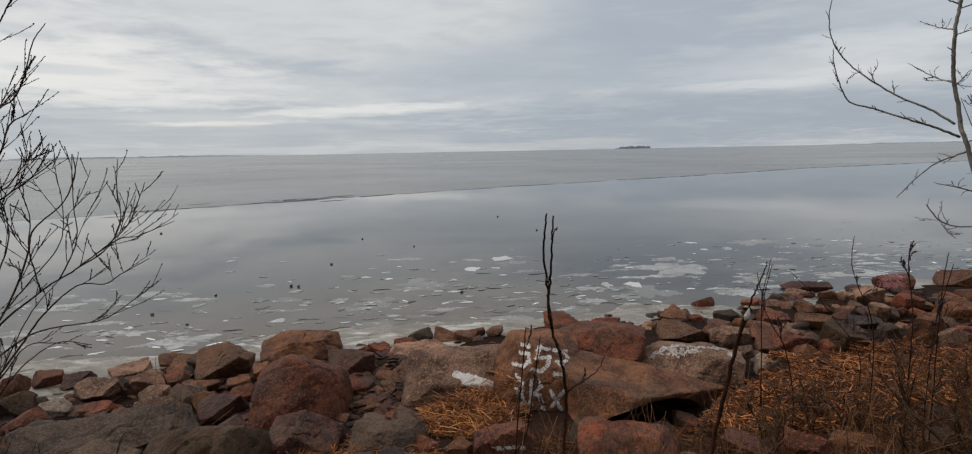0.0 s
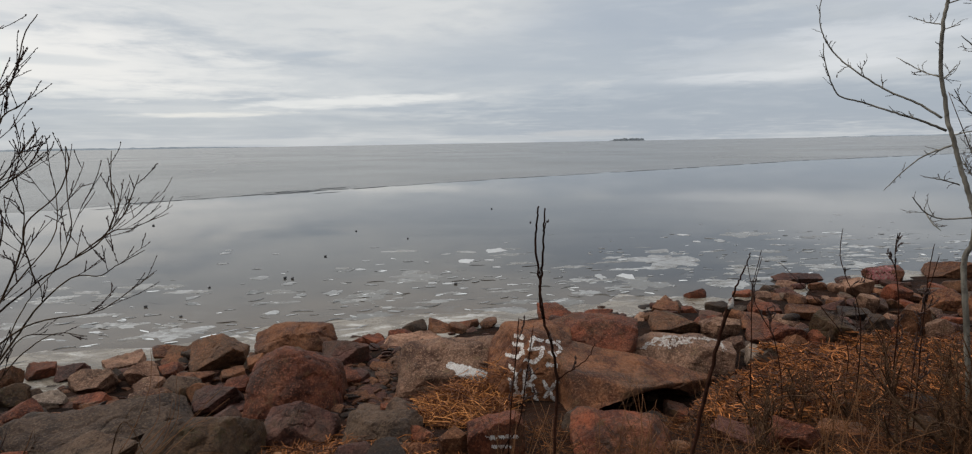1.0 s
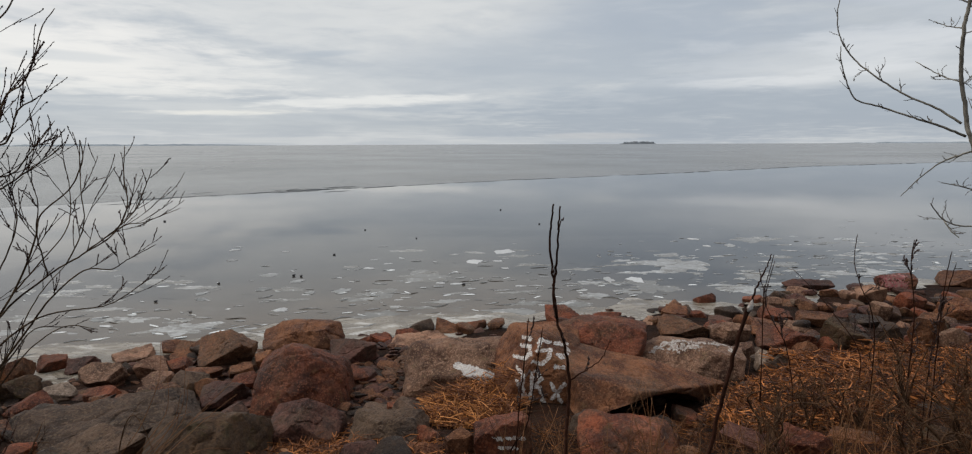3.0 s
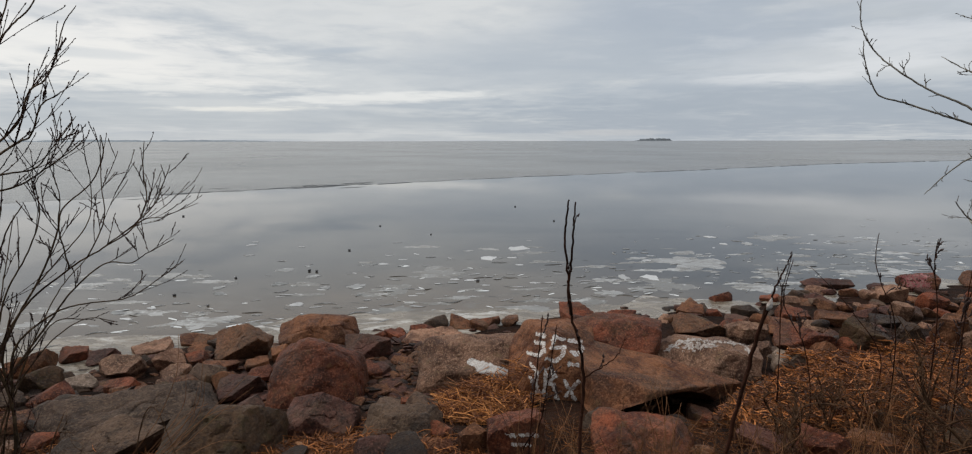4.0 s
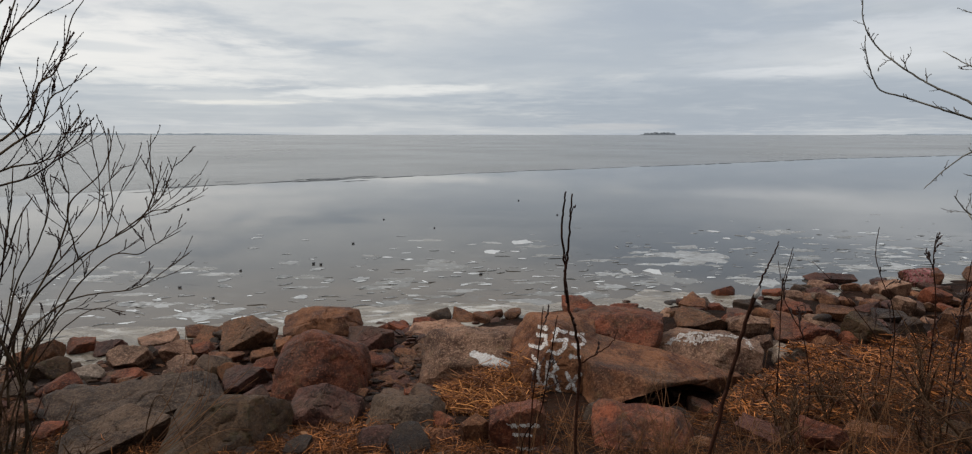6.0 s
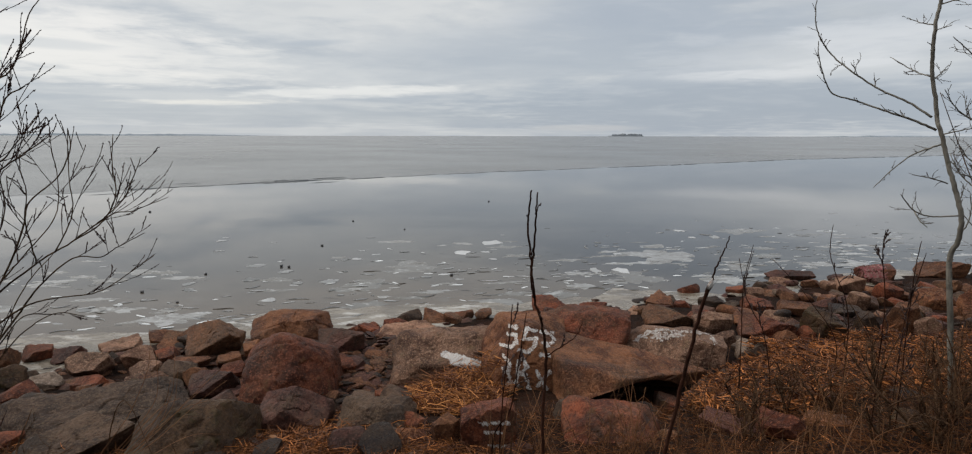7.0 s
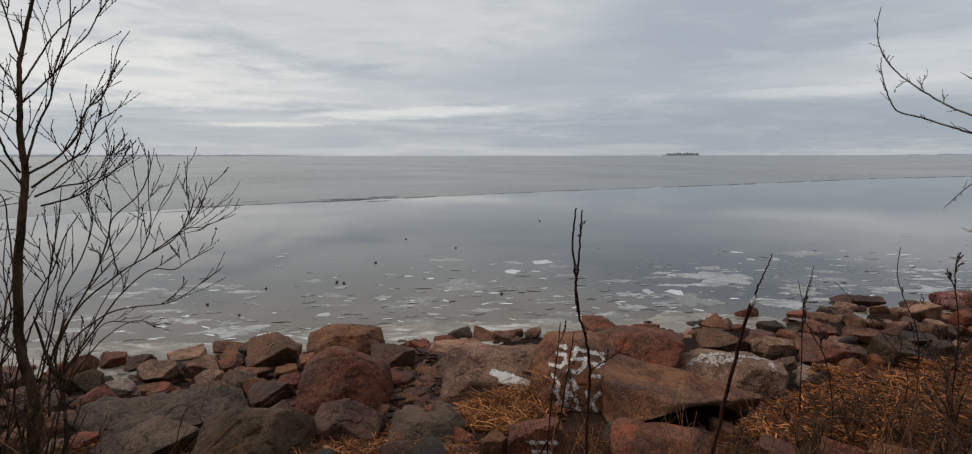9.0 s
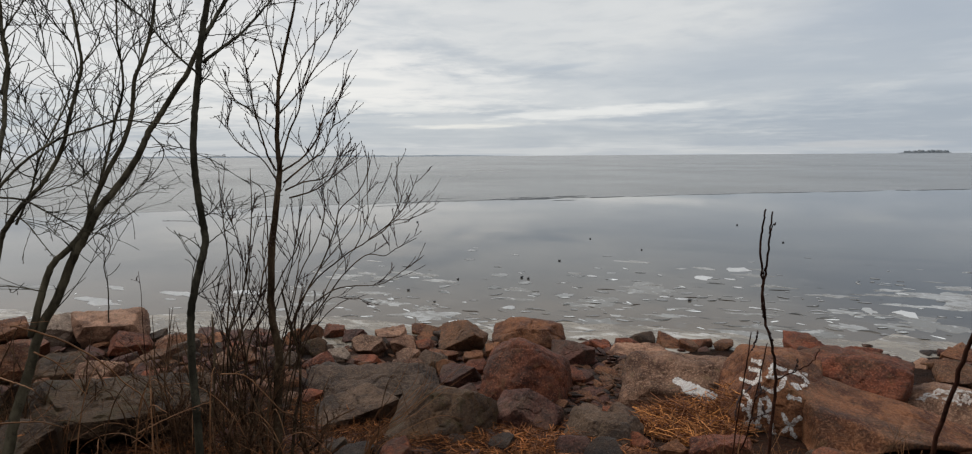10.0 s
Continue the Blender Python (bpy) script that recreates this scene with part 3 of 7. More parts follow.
def style_cuts(style, seed):
    """Cleavage planes of a kind of block (x across, y away, z up; the last number is the distance from the middle)."""
    r = random.Random(seed * 31 + 5)
    u = r.uniform
    flip = -1 if r.random() < 0.3 else 1
    if style == "slab":
        return ((u(-0.30, 0.22), u(-0.40, -0.08), 1, u(0.42, 0.62)), (u(0.2, 0.7) * flip, -1, u(-0.35, 0.1), u(0.62, 0.8)), (-1 * flip, u(-0.6, 0.0), u(0.1, 0.6), u(0.66, 0.85)),
                (1, u(-0.2, 0.6), u(0.0, 0.5), u(0.7, 0.88)), (u(-0.3, 0.3), -0.7, -1, u(0.45, 0.65)), (u(-0.6, 0.6), 1, u(0.2, 0.7), u(0.6, 0.8)))
    if style == "wedge":
        return ((u(-0.65, -0.4) * flip, u(-0.5, -0.2), 1, u(0.34, 0.48)), (u(0.6, 0.9) * flip, -1, u(-0.25, 0.12), u(0.5, 0.66)), (-1 * flip, u(-0.5, -0.1), u(0.0, 0.3), u(0.75, 0.9)),
                (u(0.3, 0.7) * flip, 0.7, 0.8, u(0.62, 0.8)), (u(-0.3, 0.3), -0.9, -0.7, u(0.6, 0.75)), (u(-0.2, 0.2), u(-0.2, 0.0), 1, u(0.7, 0.85)))
    if style == "pyramid":
        return ((-0.75 * flip, u(-0.7, -0.35), 0.9, u(0.34, 0.46)), (0.7 * flip, u(-0.8, -0.45), 0.6, u(0.42, 0.55)), (u(-0.3, 0.3), 0.8, 0.8, u(0.42, 0.6)),
                (u(-0.2, 0.2), -1, u(-0.3, 0.0), u(0.62, 0.8)))
    return ((u(-0.35, 0.35), u(-0.45, -0.1), 1, u(0.55, 0.72)), (u(-0.8, -0.3), -1, u(-0.1, 0.3), u(0.6, 0.78)), (u(0.4, 0.9), -1, u(-0.2, 0.2), u(0.6, 0.78)),
            (u(0.6, 1.0) * flip, u(0.0, 0.5), u(0.5, 0.9), u(0.66, 0.84)), (u(-0.6, 0.6), 1, u(0.3, 0.9), u(0.62, 0.8)), (-1 * flip, u(-0.3, 0.3), u(-0.3, 0.4), u(0.75, 0.9)))


def boulder(x, y, z, sx, sy, sz, turn, kind, label="", lean=(0, 0), level=0, seed=0, blunt=110, rough=0.055, facets=6, skew=0.28, under=0.72, style="", cuts=(), hollow=(), exact=False):
    """A boulder whose base centre is at (x, y, z), sx wide, sy deep, sz high."""
    seed_count[0] += 1
    level = level or (5 if sx > 0.6 else 4)
    me = boulder_mesh("boulder", (sx, sy, sz), seed or seed_count[0], ROCKS[kind], level, blunt, facets, rough, skew, under, cuts or (style_cuts(style, seed or seed_count[0]) if style else ()), hollow, exact, bool(style))
    ob = new("boulder", me)
    ob.matrix_world = pose(x, y, z, lean[0], lean[1], turn)
    return tagged(ob, label or BOULDER_WORDS[kind], "rock", "shore boulders")

boulder(-3.95, 8.67, -0.17, 0.86, 0.70, 0.66, 14, "brown", cuts=((-0.55, -0.62, 0.85, 0.40), (0.45, -1, -0.45, 0.52), (0.75, 0.1, 0.75, 0.66), (-1, -0.2, 0.1, 0.8), (0.1, 1, 0.5, 0.7)))
boulder(-3.88, 5.92, -0.02, 1.85, 1.20, 0.60, 33, "slate", "broad low grey-brown granite slab with dark stains", cuts=((-0.10, -0.42, 1, 0.42), (0.45, -1, -0.15, 0.62), (0.95, -0.25, 0.55, 0.62), (-1, -0.45, 0.45, 0.66), (-0.25, -1, 0.25, 0.74), (0.2, 1, 0.4, 0.7)), under=1.0)
boulder(-3.55, 5.08, 0.28, 1.07, 0.64, 0.41, 44, "slate", lean=(7, -3), style="slab")
boulder(-2.30, 4.95, 0.20, 1.15, 1.0, 0.82, 22, "mossy", "dark brown domed boulder with a mossy face", blunt=26, under=1.0, cuts=((-0.30, -0.75, 0.80, 0.56), (0.85, -0.45, 0.40, 0.66), (-0.85, -0.25, 0.65, 0.62), (0.15, 0.6, 0.8, 0.66), (0.1, -0.1, 1, 0.72)))
boulder(-2.92, 9.39, -0.18, 1.42, 0.9, 0.62, 16, "brown", "long olive-brown granite boulder with a flat top", blunt=40, cuts=((-0.1, -0.15, 1, 0.70), (-0.25, -1, 0.42, 0.62), (-0.8, -0.5, 0.7, 0.62), (0.95, -0.3, 0.25, 0.76), (0.5, 0.2, 1, 0.80), (0, 1, 0.4, 0.7)))
boulder(-1.92, 8.61, -0.14, 0.76, 0.61, 0.57, 8, "maroon", lean=(2, -1), style="wedge")
boulder(-2.10, 7.02, 0.0, 1.22, 1.05, 0.92, 14, "red", "big rounded orange-red granite boulder", blunt=15, under=1.0, seed=1022, cuts=((-0.42, -0.72, 0.62, 0.60), (0.65, -0.60, 0.45, 0.66), (-0.80, -0.1, 0.75, 0.64), (0.55, 0.1, 0.9, 0.68), (0, 0.8, 0.6, 0.7)))
boulder(-1.66, 5.72, 0.24, 0.84, 0.70, 0.56, -4, "maroon", "pointed dark red granite block", cuts=((-0.62, -0.42, 0.85, 0.36), (0.62, -0.40, 0.72, 0.46), (0.12, -1, 0.06, 0.60), (0.1, 0.9, 0.7, 0.55)))
boulder(-1.72, 7.99, -0.04, 0.39, 0.31, 0.26, -4, "dark", lean=(-0, -13), style="block")
boulder(-1.77, 9.87, -0.13, 0.49, 0.29, 0.21, 27, "red", lean=(0, -7), style="slab")
boulder(-1.30, 10.00, -0.15, 0.45, 0.36, 0.34, 4, "red", lean=(15, 5), style="block")
boulder(-0.57, 10.41, -0.14, 0.64, 0.38, 0.26, -3, "brown", lean=(17, 10), style="slab")
boulder(-0.94, 9.58, -0.14, 1.22, 0.73, 0.36, 11, "grey", lean=(5, -1), style="slab")
boulder(-1.28, 8.96, -0.10, 0.38, 0.28, 0.22, 30, "mossy", lean=(13, 8), style="slab")
boulder(-1.30, 8.38, -0.06, 0.40, 0.24, 0.23, -13, "brown", lean=(11, 8), style="slab")
rock_splash = boulder(-0.24, 7.85, -0.06, 1.50, 1.10, 0.74, 5, "grey", "pale grey-brown boulder with a white paint splash", seed=1003, blunt=24, under=1.0, cuts=((-0.05, -0.66, 0.80, 0.56), (0.70, -0.55, 0.55, 0.68), (-0.85, -0.45, 0.50, 0.68), (0.05, -0.05, 1, 0.80), (-0.1, 1, 0.4, 0.7)))
boulder(-0.74, 5.43, 0.34, 0.80, 0.56, 0.45, -6, "slate", "dark blue-grey wet boulder with a flat cleaved face", cuts=((0.20, -0.80, 0.58, 0.44), (-0.90, -0.55, 0.50, 0.50), (0.95, -0.35, 0.25, 0.70), (-0.15, -0.05, 1, 0.62), (-0.2, -0.9, -0.5, 0.56)))
boulder(-0.04, 9.40, -0.10, 0.62, 0.37, 0.23, -4, "red", lean=(-1, 7), style="slab")
boulder(0.03, 4.92, 0.59, 0.28, 0.22, 0.34, 17, "brown", lean=(-2, 1), style="block")
rock_small_marked = boulder(0.41, 4.70, 0.60, 0.50, 0.42, 0.62, 0, "red", "upright reddish boulder with faint white marks", under=1.0)
boulder(-0.31, 4.95, 0.58, 0.36, 0.22, 0.18, 10, "brown", lean=(13, 14), style="slab")
boulder(-1.10, 5.02, 0.50, 0.21, 0.13, 0.16, -3, "grey", lean=(5, 10), style="block")
boulder(-0.84, 4.96, 0.53, 0.18, 0.14, 0.16, 33, "brown", lean=(1, -12), style="wedge")
boulder(-0.81, 6.69, 0.18, 0.33, 0.20, 0.16, 22, "red", lean=(-5, -3), style="slab")
boulder(1.58, 10.79, -0.16, 0.74, 0.62, 0.46, -4, "red", "red granite block with a dark cleaved side", cuts=((-0.20, -0.50, 1, 0.46), (0.62, -1, -0.30, 0.50), (-0.95, -0.75, 0.1, 0.70), (0.7, 0.4, 0.6, 0.7)))
boulder(2.43, 11.03, -0.15, 0.58, 0.47, 0.35, -25, "red", lean=(8, 2), style="block")
rock_marked = boulder(0.86, 7.15, 0.0, 1.12, 1.20, 1.09, -3, "brown", "large brown granite boulder with white painted marks", seed=1013, blunt=30, under=1.0, cuts=((-0.02, -1, 0.34, 0.66), (-0.80, -0.35, 0.75, 0.60), (0.55, -0.25, 0.85, 0.66), (0.05, 0.1, 1, 0.80), (-1, -0.35, -0.1, 0.80)))
boulder(1.78, 7.80, 0.10, 1.30, 1.0, 0.86, -6, "red", "upright red-brown granite block behind a sloping slab", seed=1044, blunt=40, rough=0.04, under=1.0, cuts=((-0.05, -0.72, 0.80, 0.50), (1, -0.45, 0.0, 0.76), (0.15, -0.05, 1, 0.78), (-0.6, -0.2, 0.9, 0.70)))
boulder(2.15, 6.74, 0.06, 2.20, 1.86, 0.86, 0, "brown", "sloping red-brown granite slab overhanging a dark hollow", seed=1045, level=6, blunt=60, rough=0.02, under=1.0, cuts=((0.40, -0.02, 0.9, 0.43), (0.60, -0.80, 0.02, 0.36), (0.40, 0.92, 0.05, 0.53), (-1, -0.3, 0.1, 0.92), (-0.25, -0.9, 0.3, 0.84)), hollow=((-0.08, -0.62, -1.0, 1.05, 1.05, 1.34),), exact=True)
rock_pale = boulder(2.99, 7.66, 0.07, 1.42, 0.80, 0.66, -16, "grey", "grey-brown boulder with a white crusted top", seed=1001, under=1.0, cuts=((-0.42, -0.66, 0.80, 0.50), (0.55, -0.90, 0.30, 0.58), (-0.85, -0.2, 0.6, 0.68), (0.35, -0.05, 1, 0.66), (0, -0.9, -0.6, 0.56)))
boulder(1.46, 4.66, 0.60, 0.90, 0.60, 0.50, -14, "red", "rough red granite boulder half sunk in the bank", blunt=30, cuts=((-0.62, -0.55, 0.8, 0.50), (0.25, -0.75, 0.75, 0.52), (0.9, -0.2, 0.5, 0.7), (0.1, 0.1, 1, 0.68)))
rock_red = boulder(9.60, 13.50, -0.17, 0.85, 0.75, 0.56, -35, "red", "red granite boulder daubed with red paint")
boulder(11.38, 13.70, -0.18, 1.14, 0.91, 0.63, -37, "brown", lean=(-0, -4), style="wedge")
boulder(10.42, 10.88, -0.04, 0.80, 0.64, 0.98, -23, "dark", lean=(-3, 7), style="slab")
boulder(9.01, 10.73, -0.01, 0.81, 0.64, 0.59, -57, "brown", lean=(9, -2), style="block")
boulder(7.02, 8.34, 0.32, 0.34, 0.27, 0.43, -38, "grey", lean=(-6, -10), style="block")
boulder(12.84, 12.37, -0.12, 1.44, 1.15, 1.05, -47, "grey", lean=(-2, -5), style="slab")
boulder(2.55, 4.72, 0.78, 0.62, 0.34, 0.24, -30, "maroon", lean=(4, 5), style="slab")
boulder(3.25, 4.50, 0.92, 0.50, 0.30, 0.22, -38, "brown", lean=(2, -4), style="slab")
boulder(3.74, 4.28, 1.10, 0.36, 0.28, 0.25, -64, "mossy", lean=(20, 9), style="slab")
boulder(2.74, 4.31, 1.00, 0.42, 0.27, 0.26, -56, "red", lean=(6, -12), style="slab")
boulder(8.91, 9.61, 0.16, 0.81, 0.65, 0.69, -19, "brown", lean=(20, -4), style="wedge")
boulder(9.35, 8.79, 0.34, 0.93, 0.74, 0.73, -37, "brown", lean=(4, -5), style="slab")
boulder(-10.94, 6.07, -0.20, 0.84, 0.67, 0.86, 86, "pale", lean=(17, -5), style="block")
boulder(-9.98, 6.40, -0.20, 1.25, 0.97, 0.86, 56, "grey", "large grey-brown block with a flat top and a dark undercut front", cuts=((-0.05, -0.22, 1, 0.66), (-0.25, -1, -0.42, 0.50), (0.95, -0.3, 0.35, 0.72), (-0.9, -0.3, 0.3, 0.8), (0.4, -0.7, -0.1, 0.76), (0.1, 1, 0.4, 0.7)))
boulder(-8.83, 5.93, -0.12, 0.77, 0.61, 0.63, 41, "red", lean=(3, 7), style="slab")
boulder(-8.10, 5.92, -0.06, 0.77, 0.46, 0.38, 57, "brown", lean=(-1, -13), style="block")
boulder(-8.35, 6.54, -0.13, 1.10, 0.73, 0.49, 55, "brown", lean=(7, -5), style="pyramid")
boulder(-11.28, 7.63, -0.27, 0.54, 0.43, 0.52, 38, "dark", lean=(0, -1), style="slab")
boulder(-8.39, 4.56, 0.05, 0.81, 0.65, 0.58, 37, "mossy", lean=(-2, 13), style="slab")
boulder(-7.84, 4.80, 0.05, 0.64, 0.51, 0.50, 53, "grey", lean=(8, 5), style="wedge")
boulder(-4.85, 3.22, 0.55, 1.68, 1.07, 0.78, 54, "mossy", lean=(-1, 3), style="slab")
boulder(-9.20, 5.51, -0.04, 0.65, 0.39, 0.26, 81, "grey", lean=(2, -13), style="block")
boulder(-6.62, 3.25, 0.41, 0.55, 0.44, 0.67, 78, "mossy", lean=(12, 11), style="wedge")
boulder(-5.92, 3.13, 0.53, 0.34, 0.27, 0.46, 83, "brown", lean=(-4, 7), style="slab")
boulder(-9.50, 6.89, -0.13, 0.42, 0.34, 0.31, 40, "dark", lean=(11, -4), style="block")
boulder(-7.78, 5.52, 0.00, 0.78, 0.47, 0.29, 57, "brown", lean=(13, 14), style="pyramid")
boulder(-8.99, 4.25, 0.04, 0.60, 0.48, 0.77, 41, "brown", lean=(8, 12), style="slab")
boulder(-10.39, 5.25, -0.09, 0.74, 0.59, 0.53, 52, "red", lean=(15, -4), style="slab")
boulder(-4.84, 2.44, 0.78, 0.56, 0.45, 0.55, 47, "mossy", lean=(11, 6), style="wedge")
boulder(-11.55, 5.28, -0.16, 1.00, 0.80, 0.73, 61, "brown", lean=(6, 3), style="slab")
boulder(3.20, 6.42, -0.02, 0.95, 0.60, 0.44, -16, "brown", "low tapering tail of a red-brown granite slab", (17, 12), seed=1051, facets=4, skew=0.14)

boulder(-6.75, 7.61, -0.05, 0.39, 0.26, 0.42, 44, "brown", lean=(8, -9), style="wedge")
boulder(-6.58, 8.35, -0.14, 0.42, 0.32, 0.37, 33, "red", lean=(-5, 11), style="slab")
boulder(-6.68, 7.94, -0.09, 0.37, 0.25, 0.49, 38, "brown", lean=(12, 6), style="pyramid")
boulder(-6.05, 8.40, -0.13, 0.52, 0.43, 0.34, 37, "maroon", lean=(2, -3), style="wedge")
boulder(-5.56, 8.88, -0.17, 0.63, 0.48, 0.32, 40, "grey", lean=(1, 2), style="slab")
boulder(-5.04, 9.30, -0.20, 0.61, 0.47, 0.34, 23, "brown", lean=(3, 0), style="slab")
boulder(-4.78, 8.93, -0.14, 0.49, 0.33, 0.22, 23, "brown", lean=(3, 0), style="slab")
boulder(-5.22, 7.74, -0.02, 0.67, 0.53, 0.38, 42, "grey", lean=(2, 4), style="wedge")
boulder(-4.73, 8.07, -0.04, 0.42, 0.30, 0.38, 37, "grey", lean=(4, -12), style="wedge")
boulder(-4.41, 8.24, -0.04, 0.35, 0.29, 0.29, 24, "red", lean=(8, -9), style="slab")
boulder(-3.27, 8.52, -0.03, 0.38, 0.32, 0.32, 22, "brown", lean=(-5, 11), style="pyramid")
boulder(-3.41, 8.00, 0.01, 0.36, 0.27, 0.24, 24, "brown", lean=(0, 0), style="slab")
boulder(-3.97, 7.99, -0.01, 0.52, 0.39, 0.21, 35, "brown", lean=(2, 4), style="slab")
boulder(-4.28, 7.56, 0.02, 0.48, 0.39, 0.31, 40, "grey", lean=(2, -3), style="wedge")
boulder(-5.46, 7.22, 0.01, 0.41, 0.34, 0.28, 47, "pale", lean=(4, 0), style="slab")
boulder(-4.90, 7.22, 0.02, 0.46, 0.36, 0.21, 32, "red", lean=(3, 0), style="slab")
boulder(-3.75, 7.17, 0.05, 0.32, 0.22, 0.29, 23, "mossy", lean=(3, 4), style="pyramid")
boulder(-3.43, 7.22, 0.05, 0.37, 0.24, 0.36, 33, "brown", lean=(0, -3), style="pyramid")
boulder(-3.13, 7.57, 0.04, 0.44, 0.31, 0.26, 30, "red", lean=(3, -4), style="slab")
boulder(-3.05, 6.89, 0.08, 0.63, 0.48, 0.41, 20, "maroon", lean=(2, -1), style="wedge")
boulder(-2.75, 6.72, 0.09, 0.33, 0.27, 0.23, 33, "maroon", lean=(1, 4), style="slab")
boulder(-4.15, 6.85, 0.06, 0.55, 0.38, 0.26, 27, "mossy", lean=(1, -4), style="slab")
boulder(-6.01, 7.14, 0.01, 0.58, 0.38, 0.38, 41, "mossy", lean=(12, 6), style="wedge")
boulder(-4.31, 7.26, 0.03, 0.42, 0.26, 0.24, 39, "grey", lean=(0, 4), style="slab")
boulder(-3.60, 6.83, 0.07, 0.36, 0.30, 0.21, 29, "brown", lean=(0, 0), style="slab")
boulder(3.83, 11.20, -0.07, 0.59, 0.45, 0.32, -15, "brown", lean=(1, 1), style="slab")
boulder(4.20, 11.06, -0.04, 0.34, 0.28, 0.24, -19, "red", lean=(0, 2), style="block")
boulder(3.50, 9.75, 0.04, 0.90, 0.61, 0.36, -21, "brown", lean=(4, 0), style="wedge")
boulder(4.17, 9.95, 0.04, 0.49, 0.36, 0.31, -28, "red", lean=(0, 0), style="slab")
boulder(4.73, 10.84, -0.01, 0.50, 0.31, 0.35, -20, "dark", lean=(2, -4), style="block")
boulder(4.17, 9.45, 0.07, 0.72, 0.55, 0.40, -22, "grey", lean=(2, -1), style="block")
boulder(5.88, 12.44, -0.14, 0.43, 0.34, 0.26, -20, "red", lean=(-2, -4), style="slab")
boulder(5.54, 10.72, 0.02, 0.64, 0.50, 0.31, -18, "red", lean=(0, 0), style="slab")
boulder(6.38, 11.64, -0.03, 0.50, 0.38, 0.26, -30, "brown", lean=(0, -1), style="slab")
boulder(6.62, 11.53, -0.01, 0.59, 0.42, 0.23, -27, "brown", lean=(0, -1), style="slab")
boulder(5.12, 9.77, 0.07, 0.88, 0.71, 0.29, -33, "brown", lean=(1, 2), style="wedge")
boulder(6.00, 10.19, 0.06, 0.65, 0.45, 0.36, -33, "brown", lean=(3, -2), style="slab")
boulder(4.76, 8.73, 0.15, 0.88, 0.58, 0.44, -28, "red", lean=(2, -3), style="wedge")
boulder(5.51, 8.49, 0.23, 0.68, 0.47, 0.58, -34, "mossy", lean=(3, 0), style="block")
boulder(7.07, 11.08, 0.03, 0.39, 0.32, 0.30, -36, "brown", lean=(0, 1), style="block")
boulder(6.95, 10.21, 0.08, 0.63, 0.52, 0.28, -33, "dark", lean=(-1, -3), style="slab")
boulder(8.16, 12.16, -0.02, 0.60, 0.45, 0.48, -37, "grey", lean=(3, 3), style="wedge")
boulder(8.49, 11.47, 0.03, 0.60, 0.40, 0.44, -39, "red", lean=(3, 1), style="block")
boulder(7.52, 10.80, 0.05, 0.42, 0.34, 0.42, -36, "grey", lean=(-1, -2), style="block")
boulder(6.50, 8.98, 0.20, 0.40, 0.32, 0.43, -38, "dark", lean=(0, 0), style="block")
boulder(6.94, 8.83, 0.25, 0.49, 0.35, 0.61, -38, "brown", lean=(4, -3), style="block")
boulder(3.97, 7.55, 0.30, 0.45, 0.28, 0.41, -18, "pale", lean=(4, 4), style="wedge")
boulder(5.73, 8.18, 0.29, 0.76, 0.54, 0.24, -26, "brown", lean=(4, -2), style="slab")
boulder(5.57, 7.20, 0.48, 0.34, 0.27, 0.31, -31, "grey", lean=(2, 0), style="block")
boulder(3.95, 8.30, 0.18, 0.35, 0.24, 0.36, -26, "grey", lean=(-1, -4), style="block")
boulder(4.84, 8.36, 0.22, 0.38, 0.29, 0.35, -31, "brown", lean=(3, -4), style="pyramid")
boulder(5.22, 8.49, 0.21, 0.31, 0.25, 0.36, -27, "red", lean=(4, 3), style="block")
boulder(8.72, 11.41, 0.04, 0.46, 0.38, 0.32, -35, "brown", lean=(-2, 2), style="slab")
boulder(7.49, 9.36, 0.20, 0.35, 0.23, 0.42, -40, "mossy", lean=(2, 0), style="wedge")
boulder(7.68, 13.62, -0.08, 1.10, 0.50, 0.27, -8, "maroon", "long flat dark red rock lying out in the ice", cuts=((0.10, -0.25, 1, 0.50), (0.3, -1, -0.25, 0.62), (-1, -0.3, 0.55, 0.62), (0.9, -0.2, -0.5, 0.8), (0.1, 1, 0.3, 0.7)))

# ---- ice floes, shards, stones on the ice ----
def outline(r, n, wide, deep, jag):
    """An angular ring of points about the origin."""
    pts = []
    ph = r.uniform(0, 6)
    for k in range(n):
        w = 2 * math.pi * (k + r.uniform(-0.3, 0.3)) / n
        q = r.uniform(1 - jag, 1.0) * (0.86 + 0.14 * math.sin(2 * w + ph))
        pts.append((math.cos(w) * wide / 2 * q, math.sin(w) * deep / 2 * q))
    return pts


def slab_mesh(name, pts, thick, mat, r, taper=0.95, foot=-0.003):
    bm = bmesh.new()
    top = [bm.verts.new((x * taper, y * taper, thick)) for x, y in pts]
    low = [bm.verts.new((x, y, foot)) for x, y in pts]
    bm.faces.new(top)
    bm.faces.new(low[::-1])
    for k in range(len(pts)):
        q = (k + 1) % len(pts)
        bm.faces.new((low[k], low[q], top[q], top[k]))
    bmesh.ops.recalc_face_normals(bm, faces=bm.faces)
    me = bpy.data.meshes.new(name)
    bm.to_mesh(me)
    bm.free()
    me.materials.append(mat)
    return me


ice_rng = random.Random(21)


